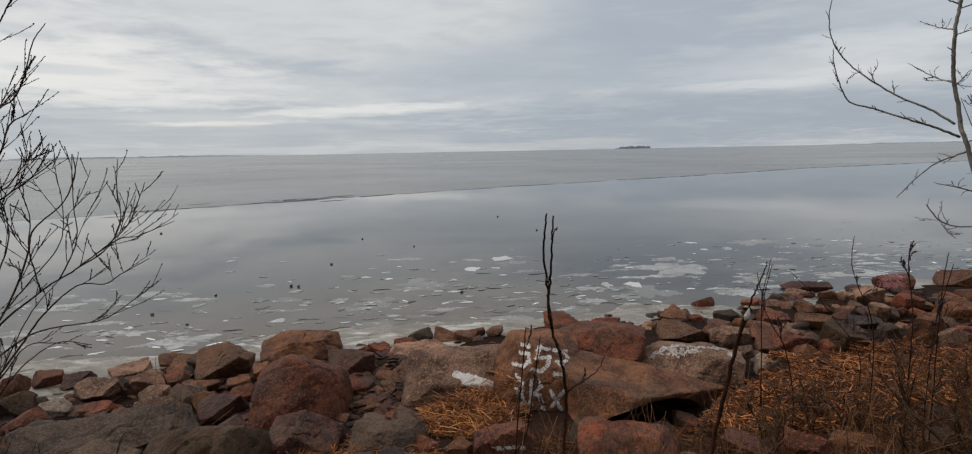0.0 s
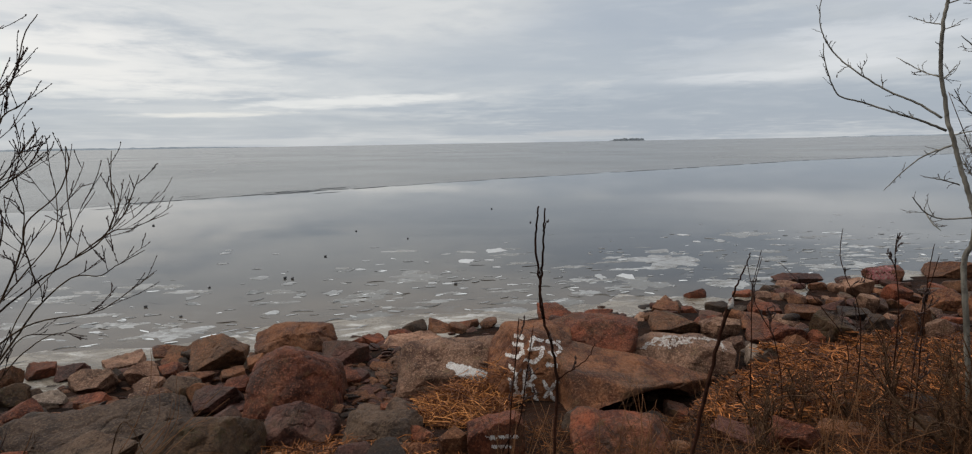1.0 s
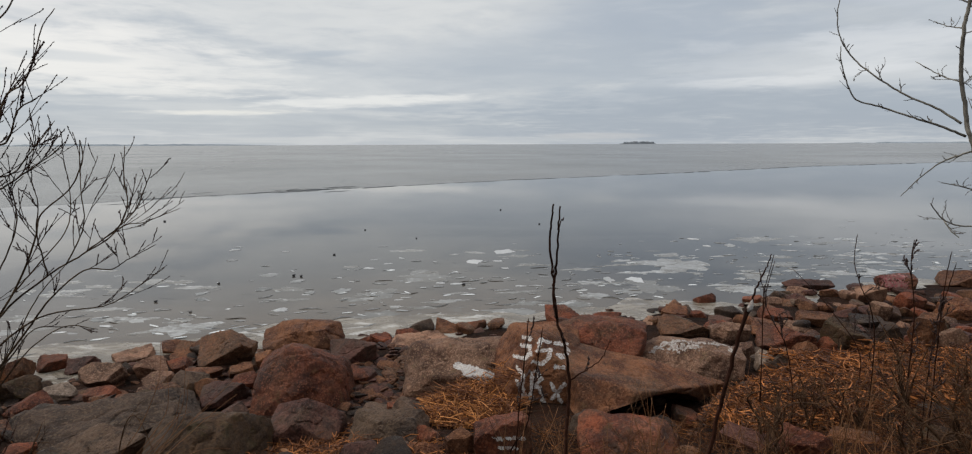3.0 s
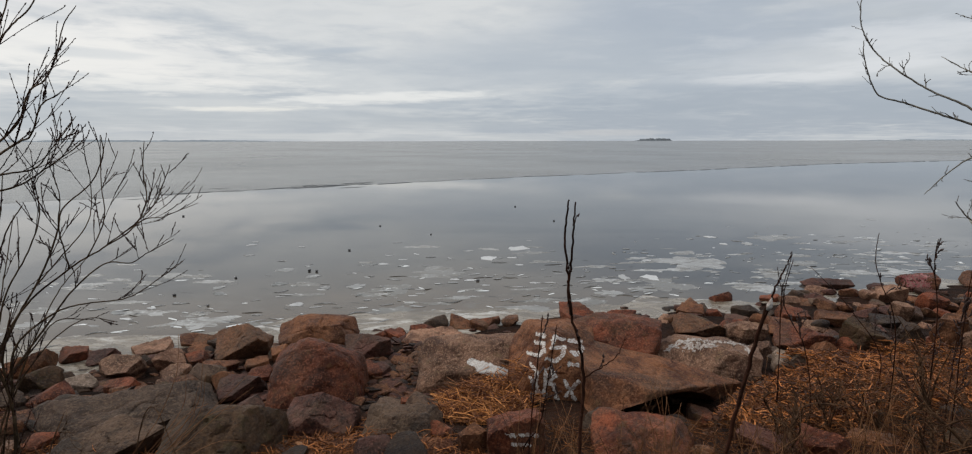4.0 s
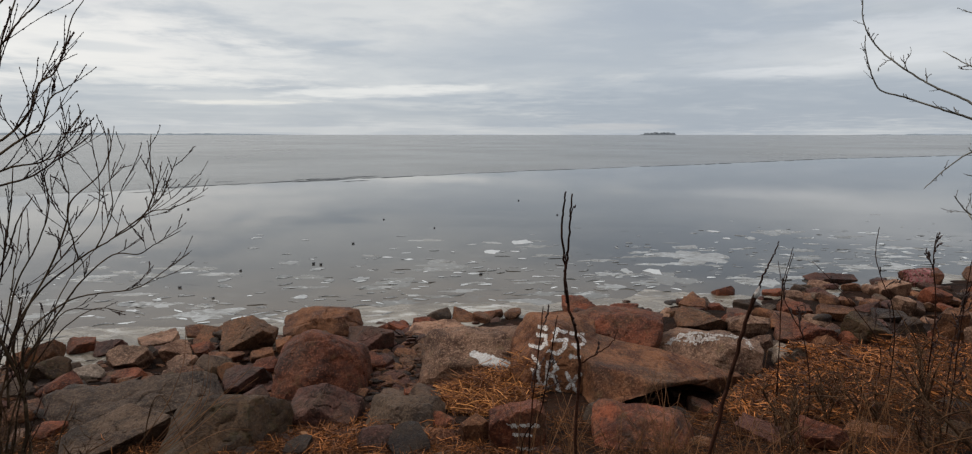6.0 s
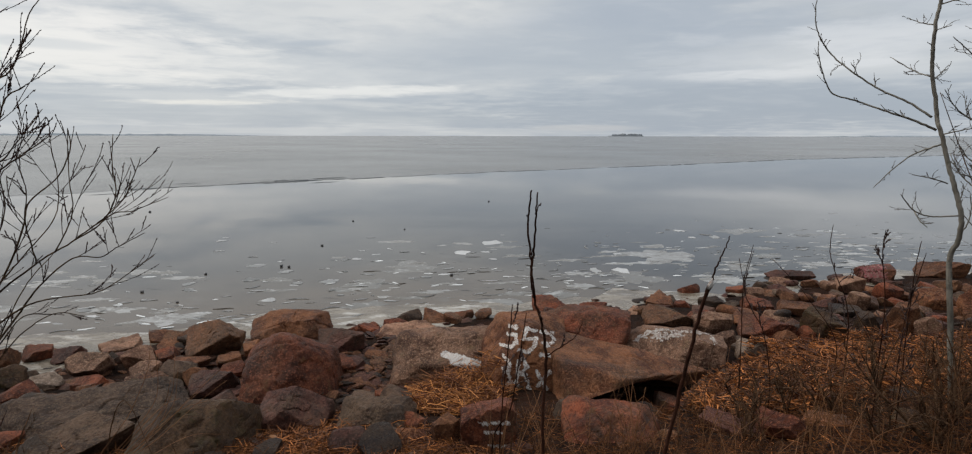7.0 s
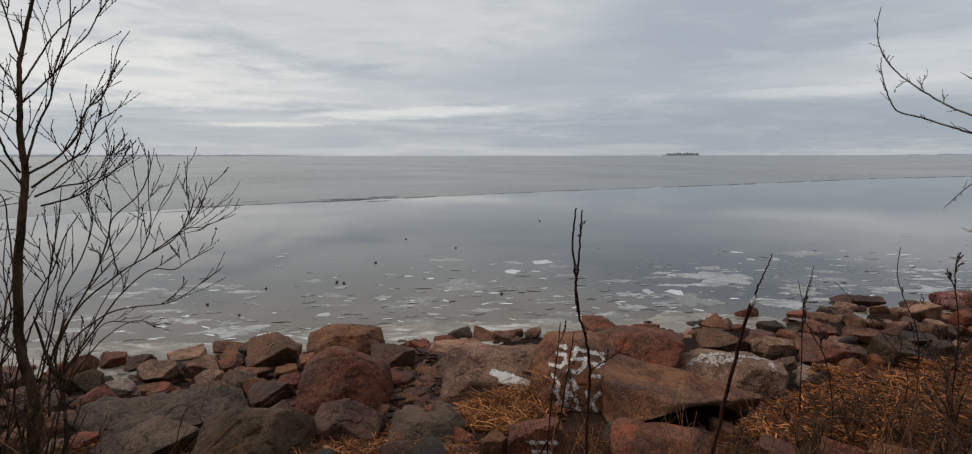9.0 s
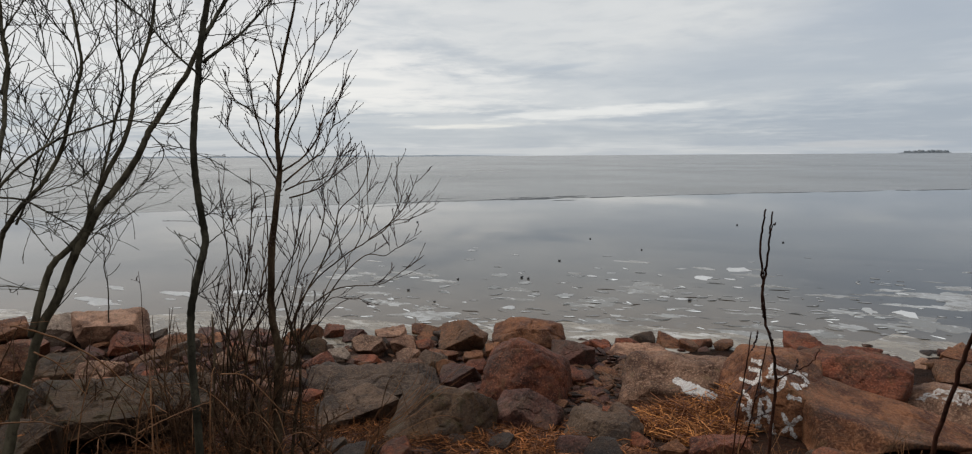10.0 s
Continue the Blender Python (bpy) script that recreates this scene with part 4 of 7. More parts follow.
def floe(x, y, wide, deep, turn=None):
    """One flat floe of snowy ice, frozen into the sheet."""
    pts = outline(ice_rng, ice_rng.randint(8, 15), wide, deep, 0.55)
    me = slab_mesh("ice_floe", pts, ice_rng.uniform(0.004, 0.008), M_FLOE, ice_rng)
    ob = new("ice_floe", me)
    ob.matrix_world = pose(x, y, 0.002, 0, 0, ice_rng.uniform(-8, 8) if turn is None else turn)
    return tagged(ob, "flat pale ice floe frozen into the grey ice", "ice floe", "ice floes")


for x, y, wide, deep in (
        (-5.8, 14.8, 0.8, 0.6), (-5.3, 13.3, 0.6, 0.5), (-4.8, 14.1, 0.6, 0.6), (-4.1, 13.0, 0.3, 0.5), (-3.4, 13.2, 0.6, 0.6),
        (-4.2, 11.6, 0.5, 0.4), (-3.6, 15.6, 0.3, 0.6), (-0.4, 16.6, 0.8, 0.7), (0.4, 18.2, 1.0, 1.1)):
    floe(x, y, wide, deep)
for x, y, wide, deep in (
        (3.1, 14.4, 0.4, 0.8), (3.8, 14.4, 0.6, 1.0), (-6.6, 12.9, 0.5, 0.5), (8.1, 19.4, 0.5, 0.8), (11.3, 19.8, 0.6, 0.7), (12.6, 20.5, 0.5, 0.7), (10.4, 15.4, 0.9, 0.9), (7.3, 12.5, 0.4, 0.5)):
    floe(x, y, wide, deep)
floe(-13.5, 8.3, 2.4, 0.7)
floe(-14.6, 9.4, 1.6, 0.5)
floe(-12.4, 9.6, 1.8, 0.6)
floe(-16.5, 8.7, 2.0, 0.8)
floe(-11.0, 10.4, 1.5, 0.5)
# lesser floes strewn in the belt in front of the shore
for k in range(75):
    x = ice_rng.uniform(-10, 17)
    off = 0.9 + abs(ice_rng.gauss(0, 1)) * 3.8
    s = ice_rng.uniform(0.14, 0.55) * (0.8 + off * 0.05)
    floe(x, 10.65 + 0.33 * x + off, s, s * ice_rng.uniform(0.35, 0.9))


def drowned_floe(x, y, wide, deep, turn=None):
    """A water-soaked floe lying level with the ice, its outline soft and lobed."""
    r = ice_rng
    n = 40
    ph = r.uniform(0, 40)
    ring = []
    for k in range(n):
        w = 2 * math.pi * k / n
        q = 0.80 + 0.55 * noise.noise((math.cos(w) * 1.3 + ph, math.sin(w) * 1.3, 0)) + 0.42 * noise.noise((math.cos(w) * 3 + ph, math.sin(w) * 3, 5))
        ring.append((math.cos(w) * wide * 0.56 * q, math.sin(w) * deep * 0.56 * q))
    me = slab_mesh("soaked_floe", ring, 0.0015, M_SOAKED, r, 0.93, -0.002)
    ob = new("soaked_floe", me)
    ob.matrix_world = pose(x, y, 0.001 + 0.001 * r.random(), 0, 0, r.uniform(-12, 25) if turn is None else turn)
    return tagged(ob, "soaked pale grey floe lying level with the ice", "ice floe", "soaked ice floes")


for x, y, wide, deep in (
        (-4.7, 13.3, 0.9, 0.4), (-2.4, 13.0, 1.0, 0.9), (-1.7, 14.8, 1.3, 1.2), (-2.6, 18.3, 1.2, 0.4), (4.0, 13.7, 1.1, 1.1), (5.4, 16.3, 2.0, 1.9), (5.5, 17.7, 0.8, 0.6),
        (9.4, 20.6, 2.2, 1.1), (6.0, 13.6, 0.9, 0.9), (-9.9, 12.9, 0.9, 0.8), (-5.7, 10.4, 1.5, 0.8), (-7.3, 10.9, 0.6, 0.4), (-10.5, 13.9, 0.6, 0.4), (-8.6, 13.2, 0.9, 0.6)):
    drowned_floe(x, y, wide, deep)
for x, y, wide, deep in (
        (-8.4, 14.0, 1.1, 0.6), (-7.7, 14.0, 0.6, 0.5), (0.8, 11.5, 0.9, 0.6), (2.0, 12.1, 0.6, 0.5), (0.9, 12.2, 0.8, 0.4), (2.5, 12.9, 0.6, 0.5), (-1.3, 11.1, 0.7, 0.6), (-0.9, 10.9, 0.6, 0.4),
        (-2.1, 11.3, 0.9, 0.6), (-4.4, 10.2, 0.8, 0.5), (-5.3, 9.6, 0.8, 0.4), (-3.4, 10.7, 0.8, 0.4), (3.4, 13.3, 0.7, 0.5), (7.0, 14.8, 1.1, 0.8), (8.4, 16.3, 0.9, 0.6)):
    drowned_floe(x, y, wide, deep)
for k in range(95):
    x = ice_rng.uniform(-11, 15)
    off = 0.7 + abs(ice_rng.gauss(0, 1)) * 3.2
    s = ice_rng.uniform(0.3, 1.05)
    drowned_floe(x, 10.65 + 0.33 * x + off, s, s * ice_rng.uniform(0.22, 0.6))

shards = []
for k in range(6):
    pts = outline(ice_rng, ice_rng.randint(4, 6), 0.30, 0.07, 0.5)
    shards.append(slab_mesh("ice_shard", pts, 0.003, M_SHARD, ice_rng))
for k in range(170):
    x = ice_rng.uniform(-15, 18)
    y = 10.65 + 0.33 * x + 0.6 + abs(ice_rng.gauss(0, 1)) * 3.6
    ob = new("ice_shard", ice_rng.choice(shards))
    s = ice_rng.uniform(0.5, 1.5)
    ob.matrix_world = pose(x, y, 0.004, ice_rng.uniform(-0.3, 0.3), ice_rng.uniform(-0.3, 0.3), ice_rng.uniform(-50, 50)) @ Matrix.Diagonal((s, s, 1, 1))
    tagged(ob, "thin tilted shard of clear ice", "ice shard", "ice shards")


def lifted_flake(x, y, wide, deep, turn, tilt):
    """A thin plate of refrozen ice with one edge pushed up by the next plate."""
    pts = outline(ice_rng, ice_rng.randint(7, 11), wide, deep, 0.45)
    ob = new("lifted_flake", slab_mesh("lifted_flake", pts, 0.006, ice_rng.choice((M_SHARD, M_SHARD, M_SOAKED)), ice_rng, 0.97))
    ob.matrix_world = pose(x, y, 0.5 * deep * math.sin(radians(tilt)) * 0.7, -tilt, 0, turn)
    tagged(ob, "thin refrozen ice flake with a lifted edge", "ice flake", "ice flakes")


for k in range(230):
    x = ice_rng.uniform(-10, 16)
    off = 0.7 + abs(ice_rng.gauss(0, 1)) * 3.0
    w = ice_rng.uniform(0.12, 0.5)
    lifted_flake(x, 10.65 + 0.33 * x + off, w, w * ice_rng.uniform(0.12, 0.4), ice_rng.gauss(12, 22), ice_rng.choice((-1, 1)) * ice_rng.uniform(2.0, 9.0))


def curled_rim(x, y, length, turn, bow):
    """A bright curled rim of broken ice, standing a finger high."""
    m = Mesh()
    n = 9
    for i in range(n):
        t = i / (n - 1)
        u, v = (t - 0.5) * length, bow * length * (1 - (2 * t - 1) ** 2)
        k = math.sin(math.pi * min(0.98, max(0.02, t))) * ice_rng.uniform(0.7, 1.2)
        m.v += [Vector((u, v - 0.016 * k, 0.0)), Vector((u, v - 0.004, 0.004 + 0.020 * k)), Vector((u, v + 0.006, 0.004 + 0.017 * k)), Vector((u, v + 0.012 * k, 0.0))]
        if i:
            b = 4 * (i - 1)
            for q in range(3):
                m.f.append((b + q, b + q + 4, b + q + 5, b + q + 1))
    ob = m.make("ice_rim_piece", M_FLOE)
    ob.matrix_world = pose(x, y, 0.001, 0, 0, turn)
    tagged(ob, "bright curled rim of broken ice", "ice rim", "ice rims")


for k in range(75):
    x = ice_rng.uniform(-9, 14)
    curled_rim(x, 10.65 + 0.33 * x + 0.6 + abs(ice_rng.gauss(0, 1)) * 2.4, ice_rng.uniform(0.12, 0.5), ice_rng.gauss(14, 26), ice_rng.gauss(0, 0.18))


def ice_cracks():
    """Narrow dark leads between the plates, branching and uneven."""
    m = Mesh()
    for k in range(80):
        x = ice_rng.uniform(-11, 16)
        y = 10.65 + 0.33 * x + 0.6 + abs(ice_rng.gauss(0, 1)) * 3.3
        ln, a = ice_rng.uniform(0.15, 0.75), radians(ice_rng.gauss(10, 20))
        wide = ice_rng.uniform(0.005, 0.020)
        bow = ice_rng.gauss(0, 0.16) * ln
        b = len(m.v)
        n = 9
        for i in range(n):
            t = i / (n - 1)
            u, v = (t - 0.5) * ln, bow * (1 - (2 * t - 1) ** 2)
            w = wide * math.sin(math.pi * min(0.97, max(0.03, t))) * ice_rng.uniform(0.5, 1.2)
            cx, cy = x + u * math.cos(a) - v * math.sin(a), y + u * math.sin(a) + v * math.cos(a)
            m.v += [Vector((cx, cy - w, 0.0055)), Vector((cx, cy + w, 0.0055))]
            if i:
                q = b + 2 * i
                m.f.append((q - 2, q, q + 1, q - 1))
    tagged(m.make("ice_crack", M_CRACK), "narrow dark cracks in the wet ice", "ice", kind="stuff")


ice_cracks()


def driftwood(x, y, length, turn):
    m = Mesh()
    pts = [Vector((length * (t - 0.5), ice_rng.uniform(-0.03, 0.03), 0.004)) for t in (0, 0.25, 0.5, 0.75, 1)]
    m.tube(pts, [0.004, 0.009, 0.010, 0.007, 0.003], 5)
    ob = m.make("driftwood_stick", M_BARK_DARK)
    ob.matrix_world = pose(x, y, 0, 0, 0, turn)
    tagged(ob, "dark reed or stick lying on the ice", "stick", "sticks on the ice")


driftwood(1.42, 15.8, 0.5, 20)
driftwood(-2.6, 14.2, 0.45, 12)
driftwood(-4.9, 11.0, 0.4, 10)
for k in range(9):
    x = ice_rng.uniform(-8, 15)
    driftwood(x, 10.65 + 0.33 * x + 0.8 + abs(ice_rng.gauss(0, 1)) * 3.0, ice_rng.uniform(0.12, 0.4), ice_rng.uniform(-35, 35))

stone_meshes = [boulder_mesh("dark_stone", (0.11, 0.09, 0.075), 900 + k, M_STONE, 2, 10, 8, 0.1) for k in range(3)]


def ice_stone(x, y, s):
    ob = new("dark_stone", ice_rng.choice(stone_meshes))
    ob.matrix_world = pose(x, y, -0.01, 0, 0, ice_rng.uniform(0, 360)) @ Matrix.Diagonal((s, s, s * 0.9, 1))
    tagged(ob, "small black stone lying on the ice", "stone", "stones on the ice")


for x, y, s in ((-5.09, 14.7, 1.15), (-4.87, 14.63, 1.1), (-7.24, 12.17, 1.0), (-6.66, 13.82, 0.95), (-6.05, 11.41, 0.8), (-4.87, 17.57, 1.0),
                (-0.55, 13.82, 1.0), (-2.76, 20.75, 0.9), (-5.14, 22.75, 1.0), (1.98, 24.5, 1.1), (0.29, 29.8, 1.2), (-14.9, 25.3, 1.3)):
    ice_stone(x, y, s * 0.8)


# the frayed dark rim where the ice sheet meets the open water
rim = Mesh()
x = -40.0
while x < 120:
    ln = ice_rng.uniform(1.0, 6.0)
    pts = []
    for k in range(7):
        u = x + ln * k / 6
        pts.append(Vector((u, ice_edge(u) + 0.05, 0.0)))
    rr = ice_rng.uniform(0.02, 0.055) * float(np.interp(x, (-28.0, -19.0, -16.0, -5.0, 20.0, 120.0), (0.12, 0.2, 1.3, 0.8, 1.05, 2.0)))
    rim.tube(pts, [0.005, rr, rr * 0.7, rr, rr * 0.8, rr, 0.005], 5)
    x += ln + max(0.0, ice_rng.gauss(-0.3 if x > -18 else 1.5, 0.5))
# loose dark plates afloat along the rim where it crumbles
for k in range(26):
    u, ln = ice_rng.gauss(-17.5, 2.6), ice_rng.uniform(0.5, 2.2)
    v = ice_edge(u) + ice_rng.gauss(0.3, 1.7)
    w = ice_rng.uniform(0.012, 0.035)
    rim.tube([Vector((u + ln * t, v + ln * t * 0.8 + ice_rng.uniform(-0.12, 0.12), 0.0)) for t in (0, 0.25, 0.5, 0.75, 1)], [0.004, w, w * 0.8, w, 0.004], 5)
tagged(rim.make("ice_rim", M_EDGE), "dark frayed rim of the ice sheet", "ice", kind="structure")

# ---- paint on the rocks ----
from mathutils.bvhtree import BVHTree


def segment_distance(p, a, b):
    t = max(0.0, min(1.0, (p - a).dot(b - a) / max(1e-9, (b - a).length_squared)))
    return (p - a.lerp(b, t)).length


def paint_bars(rock, bars, eye, mat, label, step=0.008, fray=0.8):
    """Worn paint laid on a rock's face as seen from eye: fine scales along the bars, each bar from one point near the face to another."""
    bpy.context.view_layer.update()
    tree = BVHTree.FromPolygons([rock.matrix_world @ v.co for v in rock.data.vertices], [tuple(p.vertices) for p in rock.data.polygons])
    eye = Vector(eye)
    back = rock.matrix_world.inverted()
    ends = [(Vector(a), Vector(b), w) for a, b, w in bars]
    pts = [p for a, b, w in ends for p in (a, b)]
    pad = max(w for _, _, w in ends)
    x0, x1 = min(p.x for p in pts) - pad, max(p.x for p in pts) + pad
    z0, z1 = min(p.z for p in pts) - pad, max(p.z for p in pts) + pad
    y = pts[0].y
    nx, nz = int((x1 - x0) / step), int((z1 - z0) / step)
    spots = {}

    def spot(i, k):
        if (i, k) not in spots:
            p = Vector((x0 + i * step, y, z0 + k * step))
            hit, nor, _, _ = tree.ray_cast(eye, (p - eye).normalized())
            spots[i, k] = back @ (hit + nor * 0.004) if hit else None
        return spots[i, k]

    m = Mesh()
    index = {}
    for i in range(nx):
        for k in range(nz):
            p = Vector((x0 + (i + 0.5) * step, y, z0 + (k + 0.5) * step))
            worn = noise.fractal(p * 22, 0.7, 2.0, 3) * fray
            if min(segment_distance(p, a, b) / (w / 2) for a, b, w in ends) + worn > 0.95:
                continue
            q = [spot(i, k), spot(i + 1, k), spot(i + 1, k + 1), spot(i, k + 1)]
            if all(q) and max((q[0] - q[2]).length, (q[1] - q[3]).length) < step * 7:
                face_ids = []
                for key, c in zip(((i, k), (i + 1, k), (i + 1, k + 1), (i, k + 1)), q):
                    if key not in index:
                        index[key] = len(m.v)
                        m.v.append(c)
                    face_ids.append(index[key])
                m.f.append(tuple(face_ids))
    if m.f:
        m.make("painted_mark", mat, rock)["label"] = label


EYE = (0.4, 0.2, 3.42)
def face(u, v, a, b):
    """A place on the upright square between the corners a (top left) and b (bottom right)."""
    return (a[0] + (b[0] - a[0]) * u, a[1] + (b[1] - a[1]) * u, a[2] + (b[2] - a[2]) * v)


def brushed(rock, a, b, strokes, w):
    """Brushed strokes, each a run of points (across, down) on the square from a to b."""
    bars = []
    for run in strokes:
        for p, q in zip(run, run[1:]):
            bars.append((face(*p, a, b), face(*q, a, b), w))
    paint_bars(rock, bars, EYE, M_PAINT, "brushed white paint mark")


# curved brush strokes in two rows
marks = (
    ((0.19, 0.00), (0.33, 0.02)),
    ((0.17, 0.12), (0.32, 0.14), (0.32, 0.24), (0.24, 0.33), (0.03, 0.30)),
    ((0.51, 0.04), (0.67, 0.07)),
    ((0.50, 0.05), (0.46, 0.21), (0.67, 0.18), (0.66, 0.32), (0.53, 0.42), (0.37, 0.37)),
    ((0.77, 0.09), (0.97, 0.10), (1.00, 0.23), (0.90, 0.31), (0.80, 0.26)),
    ((0.76, 0.45), (0.92, 0.47)),
    ((0.09, 0.47), (0.20, 0.59), (0.17, 0.75)),
    ((0.17, 0.74), (0.23, 0.89), (0.10, 0.95)),
    ((0.08, 0.67), (0.11, 0.73)),
    ((0.35, 0.78), (0.36, 0.55), (0.46, 0.52), (0.53, 0.65), (0.41, 0.77)),
    ((0.35, 0.78), (0.34, 0.97)),
    ((0.50, 0.78), (0.57, 1.01)),
    ((0.71, 0.72), (0.89, 1.00)),
    ((0.94, 0.72), (0.72, 0.96)),
)
brushed(rock_marked, (0.505, 5.5, 1.571), (1.041, 5.5, 0.919), marks, 0.038)
# three rows of short worn bars
small = [((u, v), (u + w, v + 0.02)) for v, row in ((0.10, ((0.02, 0.10), (0.18, 0.08), (0.34, 0.12), (0.54, 0.08), (0.68, 0.10))), (0.42, ((0.18, 0.10), (0.36, 0.08), (0.50, 0.12))), (0.88, ((0.30, 0.12), (0.50, 0.08), (0.66, 0.12), (0.86, 0.10)))) for u, w in row]
brushed(rock_small_marked, (0.325, 4.45, 1.132), (0.652, 4.45, 0.872), small, 0.030)
# a white splash on the grey boulder
paint_bars(rock_splash, [((-0.18, 7.30, 0.552), (0.06, 7.30, 0.481), 0.10), ((-0.03, 7.30, 0.479), (0.27, 7.30, 0.365), 0.19), ((0.14, 7.30, 0.406), (0.37, 7.30, 0.316), 0.11)], EYE, M_SPLASH, "splash of white paint", 0.009, 0.3)
# a white crust along the top of the grey boulder, and red daubs farther off
paint_bars(rock_pale, [((2.38, 7.4, 0.742), (2.63, 7.4, 0.864), 0.06), ((2.63, 7.4, 0.873), (3.40, 7.4, 0.820), 0.03), ((2.57, 7.4, 0.771), (2.94, 7.4, 0.812), 0.09), ((3.30, 7.4, 0.843), (3.44, 7.4, 0.687), 0.03)], EYE, M_CRUST, "white crust", 0.006, 1.9)
paint_bars(rock_red, [((9.0, 13, 0.40), (9.4, 13, 0.42), 0.18), ((9.1, 13, 0.26), (9.45, 13, 0.24), 0.2)], EYE, M_REDPAINT, "faded red paint daub", 0.016, 1.5)

# ---- trees and shrubs ----
class Tree:
    """A bare tree: an Empty at its foot, a trunk, limbs and a mesh of twigs."""

    def __init__(self, name, foot, bark, twig_bark, seed, label, category, twig_len=0.32, up=0.55, bud=0.0, group="", thin=0.0011, curl=0.10, forks=2, splay=0.55, stout=1.0):
        self.ob = new(name)
        self.ob.location = foot
        self.foot = Vector(foot)
        self.bark, self.twig_bark, self.r = bark, twig_bark, random.Random(seed)
        self.twig_len, self.up, self.bud, self.thin, self.curl, self.forks, self.splay = twig_len, up, bud, thin, curl, forks, splay
        self.twigs, self.buds, self.stout = Mesh(), Mesh(), stout
        tagged(self.ob, label, category, group)

    def limb(self, part, r0, r1, twigs, points, bark=None):
        line = curve_through([Vector(p) - self.foot for p in points], 7)
        n = len(line) - 1
        rad = [r0 + (r1 - r0) * (i / n) ** 0.85 for i in range(n + 1)]
        if part != "trunk":
            rad = [q * self.stout for q in rad]
            rad[-1] = min(rad[-1], 0.002)
        jit = [p + Vector([self.r.gauss(0, 0.03 * rad[i] + 0.0010) for _ in range(3)]) for i, p in enumerate(line)]
        m = Mesh()
        m.tube(jit, rad, 9 if r0 > 0.03 else 6)
        limb = m.make(part, bark or self.bark, self.ob)
        self.twigs, self.buds = Mesh(), Mesh()
        for k in range(twigs):
            f = self.r.uniform(0.15, 0.88)
            i = min(n - 1, int(f * n))
            along = (jit[i + 1] - jit[i]).normalized()
            self.twig(jit[i], along, self.twig_len * self.r.uniform(0.35, 1.25) * (1.25 - 0.75 * f), min(rad[i] * 0.6, 0.0045), 0)
        if self.twigs.v:
            tagged(self.twigs.make("twig_spray", self.twig_bark, limb), kind="stuff")
        if self.buds.v:
            tagged(self.buds.make("bud_cover", M_BUD, limb), "small dark buds", kind="stuff")
        return self

    def twig(self, p, along, length, radius, depth):
        r = self.r
        side = Vector((r.gauss(0, 1), r.gauss(0, 1), r.gauss(0, 0.6)))
        way = (along * 0.9 + side * self.splay + Vector((0, 0, self.up * 0.75))).normalized()
        pts, q = [p], p
        steps = 7
        bend = Vector((r.gauss(0, 1), r.gauss(0, 1), r.gauss(0, 1))) * self.curl
        for s in range(steps):
            way = (way + bend + Vector((r.gauss(0, self.curl), r.gauss(0, self.curl), r.gauss(0, self.curl * 0.8) + self.up * 0.14))).normalized()
            q = q + way * length / steps
            pts.append(q)
        rad = [max(self.thin, radius * (1 - 0.75 * i / steps)) for i in range(steps + 1)]
        self.twigs.tube(pts, rad, 4)
        if self.bud:
            for i in range(1, steps + 1):
                if r.random() < 0.8:
                    w = (pts[i] - pts[i - 1]).normalized()
                    self.buds.blob(pts[i] + Vector((r.gauss(0, 1), r.gauss(0, 1), r.gauss(0, 1))) * 0.002, self.bud * r.uniform(0.7, 1.2), w)
        if depth < self.forks and length > 0.1:
            for k in range(r.choice((1, 2, 2, 3))):
                i = r.randint(1, steps - 1)
                self.twig(pts[i], (pts[i + 1] - pts[i]).normalized(), length * r.uniform(0.3, 0.65), radius * 0.6, depth + 1)

    def done(self):
        return self.ob


t = Tree("alder", (-3.18, 2.75, ground_height(-3.18, 2.75) - 0.08), M_BARK_OLIVE, M_BARK_OLIVE, 51, "slender olive-grey leafless tree with a kinked trunk", "tree", 0.38, 0.12, 0.0024, "bare trees", 0.0020, 0.08, 1, 0.5)
t.limb("trunk", 0.0300, 0.0190, 11, ((-3.18, 2.75, 0.82), (-3.17, 2.76, 1.20), (-3.17, 2.76, 1.58), (-3.18, 2.76, 1.85), (-3.17, 2.76, 2.11), (-3.16, 2.78, 2.36), (-3.12, 2.83, 2.61), (-3.09, 2.87, 2.81), (-3.09, 2.86, 2.96), (-3.11, 2.85, 3.19), (-3.11, 2.84, 3.43), (-3.10, 2.86, 3.70), (-3.07, 2.89, 3.97), (-3.06, 2.90, 4.12), (-3.03, 2.93, 4.36), (-3.01, 2.96, 4.52), (-2.98, 3.00, 4.83), (-2.92, 3.07, 5.54)))
t.limb("limb", 0.0132, 0.0050, 13, ((-3.05, 2.92, 4.09), (-3.00, 3.07, 4.22), (-2.95, 3.21, 4.35), (-2.90, 3.36, 4.53), (-2.88, 3.46, 4.65), (-2.75, 3.67, 5.00)))
t.limb("limb", 0.0083, 0.0033, 8, ((-3.03, 2.94, 4.28), (-3.02, 3.04, 4.43), (-3.03, 3.12, 4.56), (-3.01, 3.23, 4.82)))
